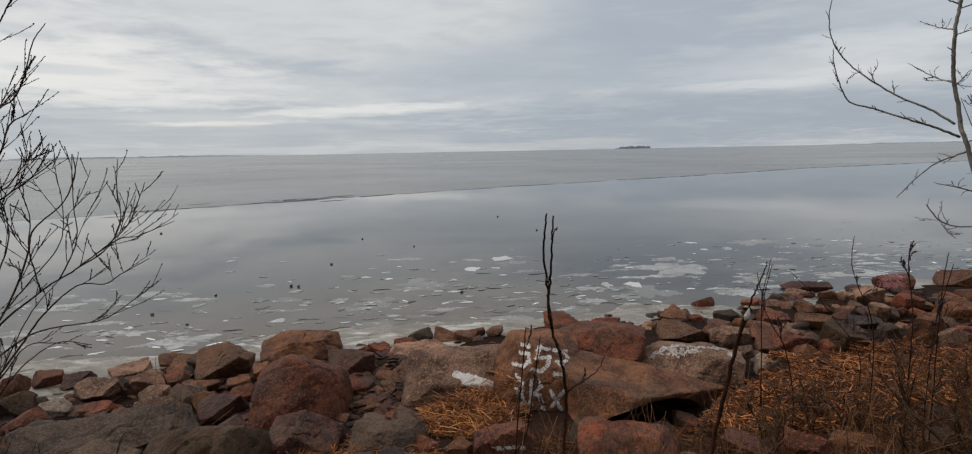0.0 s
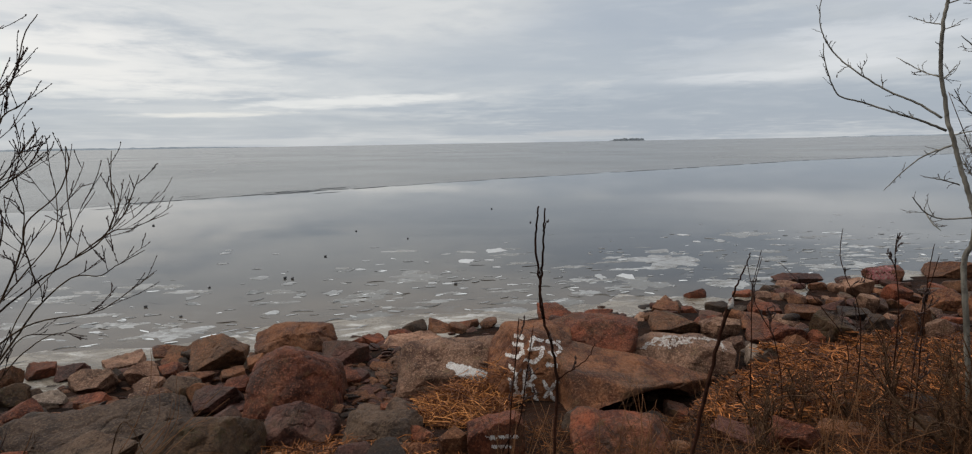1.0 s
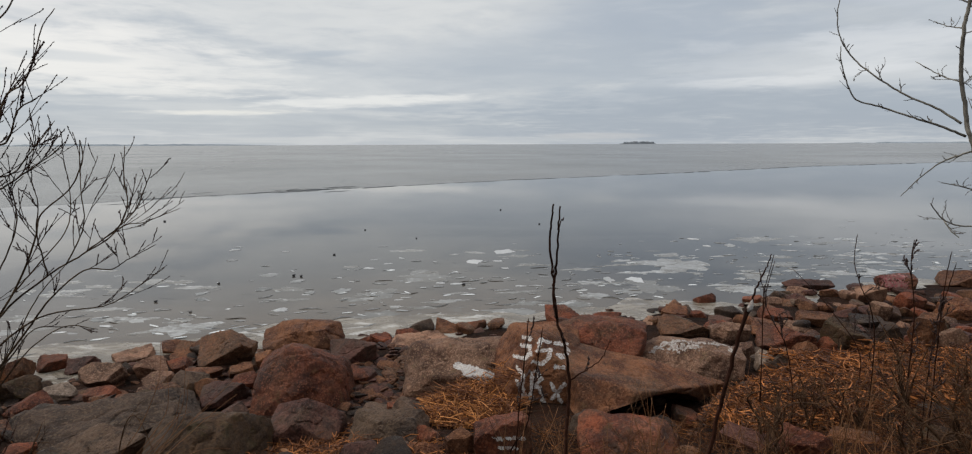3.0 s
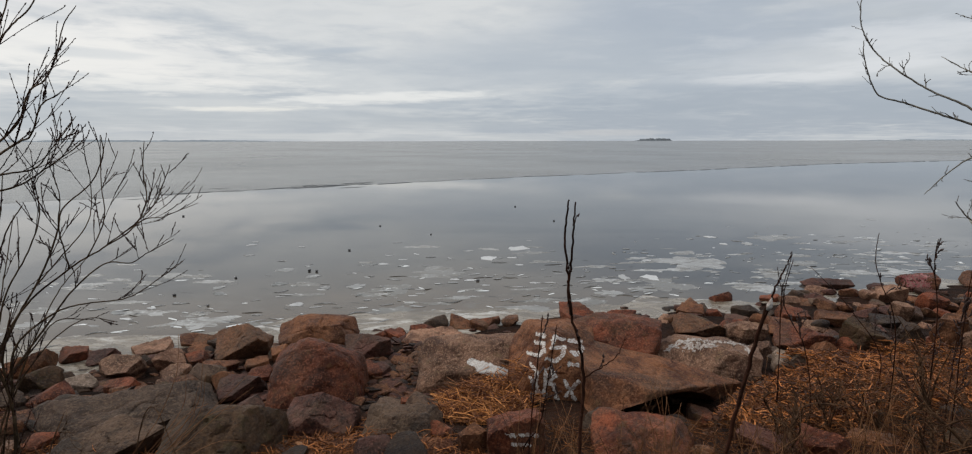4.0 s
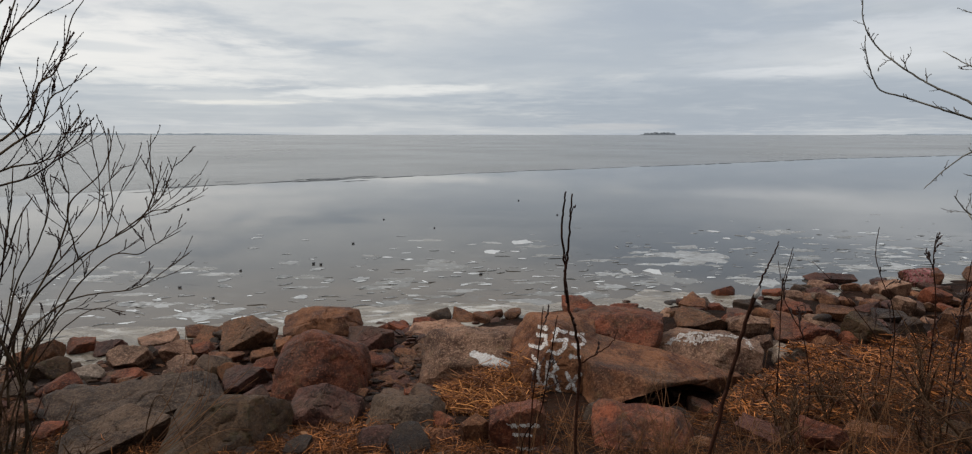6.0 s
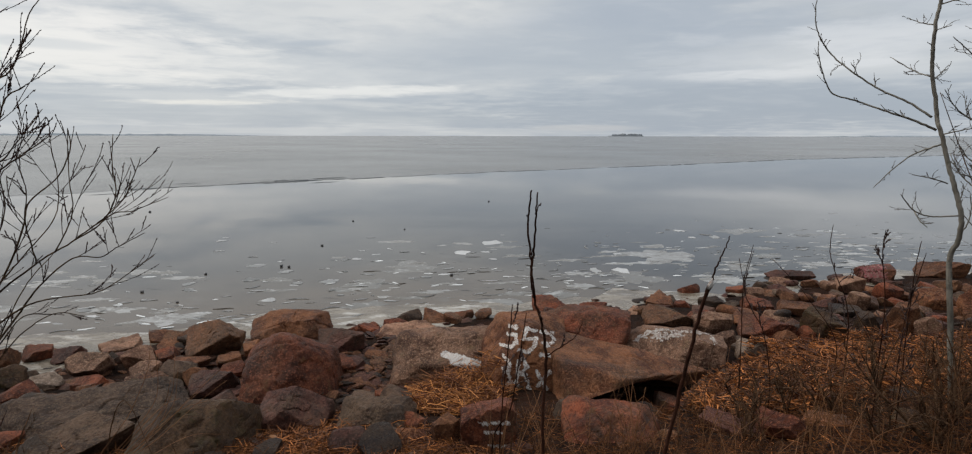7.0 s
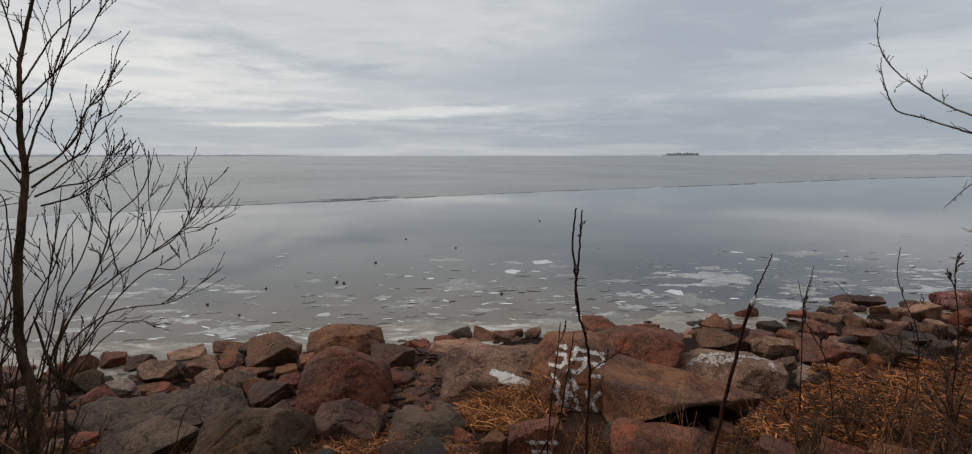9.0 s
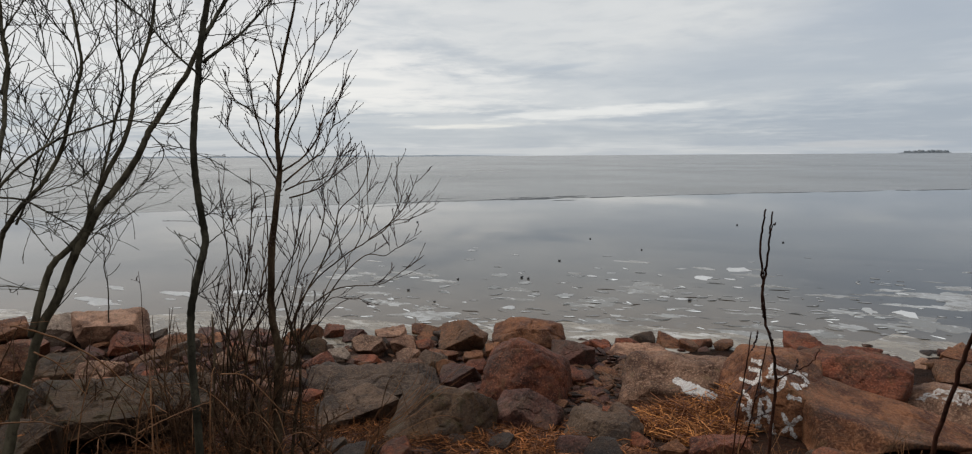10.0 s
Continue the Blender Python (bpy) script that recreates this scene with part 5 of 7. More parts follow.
t.limb("limb", 0.0081, 0.0032, 13, ((-2.99, 2.83, 3.99), (-3.07, 2.75, 4.10), (-3.14, 2.67, 4.22), (-3.19, 2.61, 4.33), (-3.26, 2.51, 4.44), (-3.34, 2.41, 4.63)))
t.limb("limb", 0.0050, 0.0020, 5, ((-3.09, 2.87, 2.99), (-3.01, 2.89, 3.04), (-2.91, 2.91, 3.16)))
t.limb("limb", 0.0041, 0.0020, 6, ((-3.11, 2.84, 3.47), (-3.13, 2.68, 3.50), (-3.15, 2.52, 3.49), (-3.11, 2.43, 3.53)))
t.limb("limb", 0.0041, 0.0020, 6, ((-3.07, 2.89, 3.98), (-2.94, 2.90, 3.95), (-2.80, 2.91, 3.84), (-2.64, 2.94, 3.74), (-2.50, 2.95, 3.61)))
t.limb("limb", 0.0042, 0.0020, 6, ((-3.18, 2.91, 3.45), (-3.21, 3.08, 3.40), (-3.20, 3.28, 3.28), (-3.21, 3.46, 3.18)))
t.limb("limb", 0.0042, 0.0020, 5, ((-3.17, 2.93, 2.76), (-3.14, 3.05, 2.84), (-3.13, 3.16, 2.88), (-3.12, 3.26, 2.98), (-3.07, 3.41, 3.03)))
t.limb("limb", 0.0036, 0.0020, 6, ((-3.05, 2.92, 4.27), (-2.96, 3.07, 4.30), (-2.90, 3.19, 4.30), (-2.83, 3.31, 4.25)))
t.limb("limb", 0.0036, 0.0020, 6, ((-3.06, 2.90, 4.12), (-3.10, 2.84, 4.22), (-3.11, 2.80, 4.34), (-3.08, 2.82, 4.49)))
t.limb("limb", 0.0051, 0.0020, 5, ((-3.21, 2.88, 2.48), (-3.17, 2.83, 2.41), (-3.03, 2.92, 2.55), (-2.94, 2.93, 2.64)))
t.done()

t = Tree("willow", (-3.11, 3.45, ground_height(-3.11, 3.45) - 0.08), M_BARK_WILLOW, M_STEM, 52, "many-stemmed leafless willow with budded twigs", "tree", 0.42, 0.30, 0.0040, "bare trees", 0.0020, 0.03, 1, 0.46, 1.12)
t.limb("trunk", 0.0430, 0.0062, 11, ((-3.11, 3.45, 0.29), (-3.10, 3.46, 0.86), (-3.07, 3.48, 1.53), (-3.06, 3.50, 1.73), (-3.09, 3.47, 2.11), (-3.08, 3.48, 2.53), (-3.05, 3.51, 2.87), (-3.02, 3.54, 3.15), (-3.00, 3.55, 3.34), (-3.01, 3.55, 3.55), (-3.00, 3.56, 3.77), (-2.99, 3.57, 3.98), (-2.95, 3.60, 4.22), (-2.90, 3.65, 4.49), (-2.87, 3.68, 4.67), (-2.84, 3.71, 5.02)))
t.limb("limb", 0.0074, 0.0024, 8, ((-3.02, 3.53, 3.31), (-3.01, 3.44, 3.43), (-2.99, 3.36, 3.61), (-2.96, 3.28, 3.78), (-2.92, 3.21, 3.94), (-2.88, 3.14, 4.09), (-2.83, 3.09, 4.27)))
t.limb("limb", 0.0060, 0.0024, 7, ((-3.05, 3.65, 4.05), (-3.13, 3.67, 4.31), (-3.21, 3.70, 4.53), (-3.25, 3.78, 4.74), (-3.31, 3.83, 5.00)))
t.limb("limb", 0.0072, 0.0023, 8, ((-2.93, 3.48, 3.34), (-2.89, 3.56, 3.61), (-2.85, 3.64, 3.80), (-2.84, 3.69, 4.01), (-2.78, 3.77, 4.29), (-2.78, 3.81, 4.57), (-2.78, 3.85, 4.79)))
t.limb("limb", 0.0074, 0.0024, 10, ((-2.99, 3.56, 3.30), (-2.88, 3.67, 3.40), (-2.79, 3.76, 3.55), (-2.74, 3.81, 3.74), (-2.67, 3.87, 3.82), (-2.62, 3.92, 3.99), (-2.58, 3.96, 4.18), (-2.52, 4.01, 4.31)))
t.limb("limb", 0.0072, 0.0023, 8, ((-2.92, 3.50, 3.21), (-2.73, 3.64, 3.40), (-2.65, 3.68, 3.46), (-2.59, 3.71, 3.64), (-2.51, 3.74, 3.70), (-2.48, 3.74, 3.72)))
t.limb("limb", 0.0068, 0.0024, 7, ((-3.05, 3.65, 3.14), (-2.89, 3.71, 3.21), (-2.74, 3.77, 3.24), (-2.62, 3.78, 3.36), (-2.46, 3.83, 3.58)))
t.limb("limb", 0.0066, 0.0024, 7, ((-2.96, 3.60, 3.08), (-2.72, 3.64, 3.15), (-2.52, 3.65, 3.27), (-2.30, 3.66, 3.41)))
t.limb("limb", 0.0059, 0.0024, 8, ((-2.99, 3.57, 3.77), (-2.90, 3.72, 3.96), (-2.84, 3.85, 4.16), (-2.80, 3.96, 4.29), (-2.77, 4.05, 4.46), (-2.70, 4.17, 4.67), (-2.70, 4.24, 4.78), (-2.66, 4.34, 5.00)))
t.limb("limb", 0.0058, 0.0023, 8, ((-2.91, 3.50, 3.88), (-2.86, 3.60, 4.07), (-2.83, 3.69, 4.22), (-2.77, 3.79, 4.36), (-2.70, 3.90, 4.52), (-2.68, 3.97, 4.72), (-2.69, 4.01, 4.91)))
t.limb("limb", 0.0090, 0.0030, 7, ((-3.03, 3.66, 0.91), (-3.02, 3.69, 1.33), (-3.03, 3.69, 1.71), (-3.05, 3.69, 1.98), (-2.99, 3.76, 2.21), (-2.87, 3.88, 2.51), (-2.79, 3.96, 2.80), (-2.76, 4.00, 2.96), (-2.63, 4.11, 3.12), (-2.56, 4.17, 3.32), (-2.57, 4.18, 3.46)))
t.limb("limb", 0.0074, 0.0024, 7, ((-3.01, 3.55, 1.59), (-2.97, 3.58, 2.02), (-2.84, 3.69, 2.34), (-2.64, 3.86, 2.56), (-2.48, 3.97, 2.68), (-2.32, 4.08, 2.81), (-2.24, 4.13, 3.00), (-2.24, 4.12, 3.19), (-2.22, 4.13, 3.42)))
t.limb("limb", 0.0072, 0.0023, 5, ((-2.87, 3.54, 1.78), (-2.81, 3.55, 2.11), (-2.63, 3.68, 2.30), (-2.47, 3.77, 2.34), (-2.27, 3.88, 2.35), (-2.10, 3.96, 2.46), (-1.94, 4.02, 2.58)))
t.limb("limb", 0.0066, 0.0024, 5, ((-2.96, 3.60, 1.85), (-2.75, 3.72, 2.18), (-2.59, 3.78, 2.41), (-2.40, 3.86, 2.59), (-2.24, 3.91, 2.59), (-2.14, 3.92, 2.65), (-1.96, 3.97, 2.75)))
t.limb("limb", 0.0044, 0.0021, 5, ((-2.49, 3.99, 2.68), (-2.27, 4.01, 2.84), (-2.10, 3.99, 2.98), (-1.97, 3.93, 3.15), (-1.87, 3.86, 3.27)))
t.limb("limb", 0.0044, 0.0021, 5, ((-2.38, 4.06, 2.78), (-2.33, 4.23, 2.85), (-2.29, 4.38, 2.85), (-2.13, 4.59, 2.93)))
t.limb("limb", 0.0045, 0.0021, 5, ((-2.86, 3.82, 2.45), (-2.79, 3.94, 2.60), (-2.66, 4.09, 2.85), (-2.66, 4.15, 3.12), (-2.70, 4.17, 3.32)))
t.limb("limb", 0.0043, 0.0020, 5, ((-2.51, 3.85, 2.63), (-2.42, 3.93, 2.88), (-2.42, 3.94, 3.14), (-2.41, 3.96, 3.46)))
t.limb("limb", 0.0043, 0.0020, 5, ((-2.59, 3.79, 2.57), (-2.59, 3.74, 2.86), (-2.55, 3.73, 3.05), (-2.54, 3.69, 3.21)))
t.limb("limb", 0.0075, 0.0024, 7, ((-3.35, 3.33, 1.14), (-3.37, 3.25, 1.90), (-3.31, 3.26, 2.39), (-3.28, 3.23, 2.62), (-3.26, 3.19, 2.87), (-3.24, 3.16, 3.11), (-3.21, 3.13, 3.32)))
t.limb("limb", 0.0074, 0.0024, 7, ((-3.34, 3.19, 1.34), (-3.27, 3.17, 1.94), (-3.16, 3.21, 2.26), (-3.06, 3.22, 2.58), (-2.99, 3.21, 2.88), (-2.93, 3.17, 3.06), (-2.88, 3.13, 3.34)))
t.limb("limb", 0.0092, 0.0031, 8, ((-3.56, 3.24, 1.14), (-3.52, 3.36, 1.51), (-3.51, 3.45, 1.82), (-3.41, 3.63, 2.13), (-3.41, 3.70, 2.36), (-3.40, 3.77, 2.52), (-3.44, 3.81, 2.89), (-3.48, 3.83, 3.12), (-3.60, 3.77, 3.23)))
t.limb("limb", 0.0101, 0.0058, 3, ((-3.34, 3.03, 1.34), (-3.38, 3.11, 1.69), (-3.44, 3.17, 1.92), (-3.50, 3.22, 2.13)))
t.limb("limb", 0.0130, 0.0072, 5, ((-2.96, 3.46, 0.74), (-2.93, 3.51, 1.21), (-2.91, 3.56, 1.43), (-2.92, 3.58, 1.73), (-2.98, 3.55, 2.03), (-3.03, 3.53, 2.33)))
t.limb("limb", 0.0051, 0.0021, 7, ((-3.01, 3.54, 3.64), (-3.06, 3.49, 3.70), (-3.13, 3.40, 3.79), (-3.21, 3.30, 3.90), (-3.24, 3.25, 4.10)))
t.limb("limb", 0.0051, 0.0021, 7, ((-3.03, 3.53, 3.24), (-3.06, 3.43, 3.40), (-3.12, 3.30, 3.49), (-3.16, 3.20, 3.63), (-3.12, 3.18, 3.75)))
t.limb("limb", 0.0053, 0.0021, 5, ((-3.16, 3.54, 2.01), (-3.21, 3.37, 2.31), (-3.18, 3.29, 2.55), (-3.15, 3.20, 2.82), (-3.12, 3.12, 3.00)))
t.limb("limb", 0.0075, 0.0030, 5, ((-3.24, 3.45, 1.17), (-3.27, 3.33, 1.56), (-3.19, 3.32, 1.91), (-3.05, 3.37, 2.17), (-2.90, 3.43, 2.49), (-2.78, 3.46, 2.68), (-2.68, 3.46, 2.89), (-2.57, 3.47, 3.04)))
t.limb("limb", 0.0059, 0.0029, 5, ((-3.31, 3.22, 1.19), (-3.32, 3.33, 1.48), (-3.44, 3.31, 1.78), (-3.53, 3.33, 2.06), (-3.54, 3.43, 2.23)))
t.limb("limb", 0.0058, 0.0029, 5, ((-3.16, 3.24, 1.08), (-3.10, 3.37, 1.48), (-2.98, 3.53, 1.77), (-2.84, 3.71, 2.04), (-2.76, 3.83, 2.19), (-2.65, 3.95, 2.17)))
t.limb("limb", 0.0044, 0.0021, 5, ((-3.15, 3.40, 1.15), (-3.21, 3.35, 1.49), (-3.16, 3.41, 1.78), (-3.22, 3.36, 2.02), (-3.25, 3.34, 2.38)))
t.limb("limb", 0.0060, 0.0024, 6, ((-3.12, 3.58, 1.73), (-3.02, 3.65, 2.17), (-2.96, 3.69, 2.43), (-2.84, 3.76, 2.69), (-2.77, 3.81, 2.94), (-2.76, 3.79, 3.14), (-2.70, 3.82, 3.23)))
t.limb("limb", 0.0066, 0.0024, 5, ((-3.32, 3.22, 1.06), (-3.26, 3.19, 1.61), (-3.15, 3.22, 2.10), (-3.06, 3.23, 2.51), (-3.02, 3.19, 2.82)))
t.limb("limb", 0.0068, 0.0024, 5, ((-3.28, 3.42, 0.90), (-3.23, 3.33, 1.47), (-3.18, 3.24, 1.93), (-3.12, 3.16, 2.34), (-3.07, 3.08, 2.66)))
t.limb("limb", 0.0065, 0.0023, 5, ((-3.09, 3.33, 1.06), (-3.10, 3.42, 1.49), (-3.08, 3.55, 1.85), (-3.05, 3.68, 2.22), (-3.05, 3.79, 2.54), (-3.04, 3.90, 2.92)))
t.limb("limb", 0.0066, 0.0024, 5, ((-3.07, 3.48, 0.98), (-3.05, 3.58, 1.44), (-2.98, 3.71, 1.81), (-2.90, 3.84, 2.13), (-2.82, 3.97, 2.39), (-2.72, 4.12, 2.58)))
t.limb("limb", 0.0068, 0.0024, 5, ((-3.45, 3.22, 1.03), (-3.45, 3.24, 1.56), (-3.43, 3.31, 1.95), (-3.35, 3.43, 2.32), (-3.31, 3.50, 2.64), (-3.28, 3.57, 2.95)))
t.limb("limb", 0.0072, 0.0023, 5, ((-3.16, 3.25, 1.21), (-3.08, 3.32, 1.66), (-3.08, 3.31, 2.05), (-3.02, 3.36, 2.40), (-3.03, 3.35, 2.68), (-2.99, 3.37, 2.98)))
t.limb("limb", 0.0059, 0.0024, 5, ((-3.02, 3.54, 1.25), (-2.91, 3.58, 1.73), (-2.73, 3.69, 2.06), (-2.53, 3.80, 2.22), (-2.35, 3.87, 2.18)))
t.limb("limb", 0.0068, 0.0024, 5, ((-3.18, 3.52, 1.16), (-3.17, 3.46, 1.77), (-3.05, 3.50, 2.20), (-2.94, 3.54, 2.46), (-2.86, 3.54, 2.72), (-2.79, 3.54, 2.97), (-2.72, 3.52, 3.22)))
t.limb("limb", 0.0059, 0.0024, 5, ((-3.27, 3.27, 1.31), (-3.21, 3.17, 1.79), (-3.16, 3.05, 2.12), (-3.10, 2.95, 2.33), (-3.03, 2.86, 2.53)))
t.limb("limb", 0.0072, 0.0029, 5, ((-3.09, 3.32, 0.92), (-3.25, 3.26, 1.32), (-3.42, 3.19, 1.52), (-3.52, 3.18, 1.81), (-3.55, 3.27, 2.01)))
t.done()

t = Tree("leaning_tree", (-4.43, 1.97, ground_height(-4.43, 1.97) - 0.08), M_BARK_GREEN, M_BARK_OLIVE, 53, "leafless tree with several leaning grey-green trunks", "tree", 0.60, 0.16, 0.0024, "bare trees", 0.0021, 0.07, 1, 0.50)
t.limb("trunk", 0.0381, 0.0139, 10, ((-4.43, 1.97, 0.72), (-4.37, 2.11, 1.26), (-4.34, 2.17, 1.53), (-4.30, 2.25, 1.80), (-4.26, 2.35, 2.15), (-4.20, 2.45, 2.37), (-4.14, 2.56, 2.67), (-4.10, 2.64, 2.84), (-4.04, 2.73, 3.04), (-3.99, 2.82, 3.17), (-3.94, 2.90, 3.30), (-3.88, 2.98, 3.47), (-3.84, 3.03, 3.62), (-3.79, 3.10, 3.75), (-3.73, 3.19, 3.93), (-3.66, 3.27, 4.09), (-3.61, 3.33, 4.26), (-3.55, 3.40, 4.43), (-3.50, 3.46, 4.57), (-3.44, 3.53, 4.73), (-3.33, 3.65, 5.08)))
t.limb("limb", 0.0260, 0.0104, 13, ((-4.28, 2.30, 2.11), (-4.24, 2.38, 2.44), (-4.21, 2.45, 2.63), (-4.15, 2.56, 2.76), (-4.10, 2.65, 2.90), (-4.08, 2.69, 3.05), (-4.05, 2.75, 3.20), (-4.01, 2.81, 3.35), (-3.95, 2.90, 3.55), (-3.92, 2.96, 3.76), (-3.90, 2.99, 4.01), (-3.87, 3.03, 4.15), (-3.84, 3.09, 4.33), (-3.82, 3.12, 4.47), (-3.80, 3.14, 4.65), (-3.78, 3.17, 5.00)))
t.limb("limb", 0.0124, 0.0053, 13, ((-4.17, 2.72, 2.97), (-4.11, 2.78, 3.20), (-4.06, 2.84, 3.47), (-4.02, 2.89, 3.70), (-3.97, 2.94, 3.94), (-3.96, 2.94, 4.14), (-3.96, 2.92, 4.31), (-3.94, 2.92, 4.48), (-3.93, 2.92, 4.61), (-3.91, 2.92, 4.94)))
t.limb("limb", 0.0216, 0.0072, 15, ((-4.59, 2.10, 1.51), (-4.54, 2.17, 2.23), (-4.48, 2.26, 2.79), (-4.44, 2.30, 2.93), (-4.38, 2.38, 3.08), (-4.30, 2.49, 3.24), (-4.22, 2.59, 3.47), (-4.17, 2.65, 3.75), (-4.12, 2.70, 3.98), (-4.09, 2.72, 4.12), (-4.07, 2.70, 4.31), (-4.07, 2.68, 4.49), (-4.06, 2.65, 4.59), (-4.05, 2.63, 4.87)))
t.limb("limb", 0.0119, 0.0037, 13, ((-4.30, 2.02, 2.57), (-4.22, 2.10, 3.11), (-4.16, 2.15, 3.23), (-4.06, 2.25, 3.39), (-3.97, 2.35, 3.50), (-3.87, 2.45, 3.58), (-3.77, 2.55, 3.63), (-3.65, 2.67, 3.69), (-3.52, 2.78, 3.68), (-3.39, 2.91, 3.67), (-3.29, 2.97, 3.71)))
t.limb("limb", 0.0090, 0.0036, 13, ((-4.47, 2.37, 2.93), (-4.46, 2.49, 3.18), (-4.47, 2.57, 3.41), (-4.46, 2.69, 3.65), (-4.46, 2.80, 3.86), (-4.46, 2.88, 4.08), (-4.44, 3.02, 4.30), (-4.43, 3.12, 4.53), (-4.44, 3.18, 4.73)))
t.limb("limb", 0.0204, 0.0085, 10, ((-4.30, 2.01, 2.43), (-4.27, 2.16, 3.05), (-4.28, 2.21, 3.41), (-4.28, 2.27, 3.65), (-4.30, 2.31, 3.87), (-4.31, 2.35, 4.06), (-4.34, 2.35, 4.24), (-4.37, 2.37, 4.43), (-4.39, 2.39, 4.70)))
t.limb("limb", 0.0108, 0.0036, 11, ((-4.47, 2.37, 3.88), (-4.46, 2.43, 4.16), (-4.48, 2.43, 4.32), (-4.48, 2.49, 4.44), (-4.46, 2.57, 4.59), (-4.45, 2.63, 4.77)))
t.limb("limb", 0.0077, 0.0031, 11, ((-4.25, 2.12, 3.16), (-4.17, 2.28, 3.13), (-4.10, 2.40, 3.03), (-4.04, 2.49, 2.94), (-3.99, 2.57, 2.88), (-3.93, 2.66, 2.85)))
t.limb("limb", 0.0054, 0.0025, 11, ((-4.34, 2.62, 3.41), (-4.31, 2.57, 3.55), (-4.33, 2.44, 3.69), (-4.34, 2.33, 3.76), (-4.34, 2.22, 3.78)))
t.limb("limb", 0.0053, 0.0025, 11, ((-4.19, 2.67, 3.75), (-4.16, 2.58, 3.99), (-4.12, 2.49, 4.14), (-4.05, 2.45, 4.29), (-4.01, 2.37, 4.44)))
t.limb("limb", 0.0062, 0.0025, 11, ((-4.16, 2.73, 4.04), (-4.07, 2.66, 4.24), (-4.02, 2.51, 4.37), (-3.97, 2.37, 4.44), (-3.90, 2.28, 4.51)))
t.limb("limb", 0.0052, 0.0024, 11, ((-3.89, 2.96, 3.91), (-3.91, 3.12, 4.06), (-3.89, 3.32, 4.19), (-3.88, 3.49, 4.27)))
t.limb("limb", 0.0052, 0.0024, 10, ((-3.85, 3.02, 4.14), (-3.92, 3.02, 4.32), (-3.95, 3.08, 4.51), (-4.02, 3.09, 4.66)))
t.limb("limb", 0.0054, 0.0025, 11, ((-4.23, 2.81, 4.14), (-4.17, 2.92, 4.33), (-4.20, 2.89, 4.47), (-4.19, 2.93, 4.64)))
t.limb("limb", 0.0053, 0.0025, 10, ((-4.01, 2.97, 4.15), (-3.93, 3.02, 4.29), (-3.85, 3.07, 4.38), (-3.79, 3.10, 4.53)))
t.limb("limb", 0.0053, 0.0025, 11, ((-4.31, 2.46, 3.27), (-4.28, 2.33, 3.33), (-4.23, 2.25, 3.47), (-4.19, 2.15, 3.52)))
t.limb("limb", 0.0053, 0.0025, 11, ((-4.35, 2.37, 3.08), (-4.20, 2.47, 3.19), (-4.03, 2.57, 3.24), (-3.90, 2.61, 3.35), (-3.80, 2.58, 3.46)))
t.limb("limb", 0.0052, 0.0024, 11, ((-4.14, 2.56, 2.67), (-4.15, 2.71, 2.80), (-4.14, 2.86, 2.94), (-4.13, 3.02, 3.10), (-4.12, 3.16, 3.21), (-4.12, 3.30, 3.34)))
t.limb("limb", 0.0052, 0.0024, 7, ((-3.84, 3.03, 3.62), (-3.85, 3.16, 3.47), (-3.96, 3.15, 3.31), (-4.07, 3.13, 3.22)))
t.limb("limb", 0.0052, 0.0024, 10, ((-3.99, 2.82, 3.17), (-4.09, 2.71, 3.26), (-4.16, 2.66, 3.41), (-4.22, 2.62, 3.52)))
t.limb("limb", 0.0053, 0.0025, 10, ((-4.05, 2.90, 3.70), (-4.10, 2.80, 3.79), (-4.10, 2.78, 3.96), (-4.05, 2.85, 4.10)))
t.limb("limb", 0.0051, 0.0024, 5, ((-4.15, 2.33, 2.46), (-4.15, 2.13, 2.54), (-4.12, 1.98, 2.56)))
t.limb("limb", 0.0052, 0.0024, 5, ((-4.05, 2.72, 2.13), (-3.97, 2.69, 2.42), (-3.91, 2.64, 2.62), (-3.82, 2.64, 2.74), (-3.76, 2.60, 2.86)))
t.limb("limb", 0.0051, 0.0024, 7, ((-4.22, 2.19, 3.04), (-4.05, 2.21, 3.00), (-3.87, 2.22, 2.85), (-3.71, 2.21, 2.74)))
t.done()

t = Tree("aspen", (3.87, 4.05, ground_height(3.87, 4.05) - 0.08), M_BARK_PALE, M_BARK_PALE, 54, "slim pale-barked leafless aspen with curved side limbs", "tree", 0.12, 0.3, 0.0024, "bare trees", 0.0013, 0.09, 1, 0.55)
t.limb("trunk", 0.0235, 0.0100, 8, ((3.87, 4.05, 0.76), (3.84, 4.07, 1.13), (3.83, 4.08, 1.37), (3.80, 4.11, 1.78), (3.76, 4.14, 2.20), (3.73, 4.16, 2.55), (3.76, 4.14, 2.68), (3.76, 4.14, 2.83), (3.74, 4.15, 2.94), (3.71, 4.18, 3.07), (3.67, 4.21, 3.23), (3.63, 4.24, 3.41), (3.60, 4.27, 3.54), (3.58, 4.28, 3.67), (3.55, 4.30, 3.85), (3.54, 4.31, 4.05), (3.54, 4.31, 4.22), (3.55, 4.30, 4.35), (3.56, 4.29, 4.47), (3.56, 4.30, 4.78), (3.54, 4.31, 5.29)))
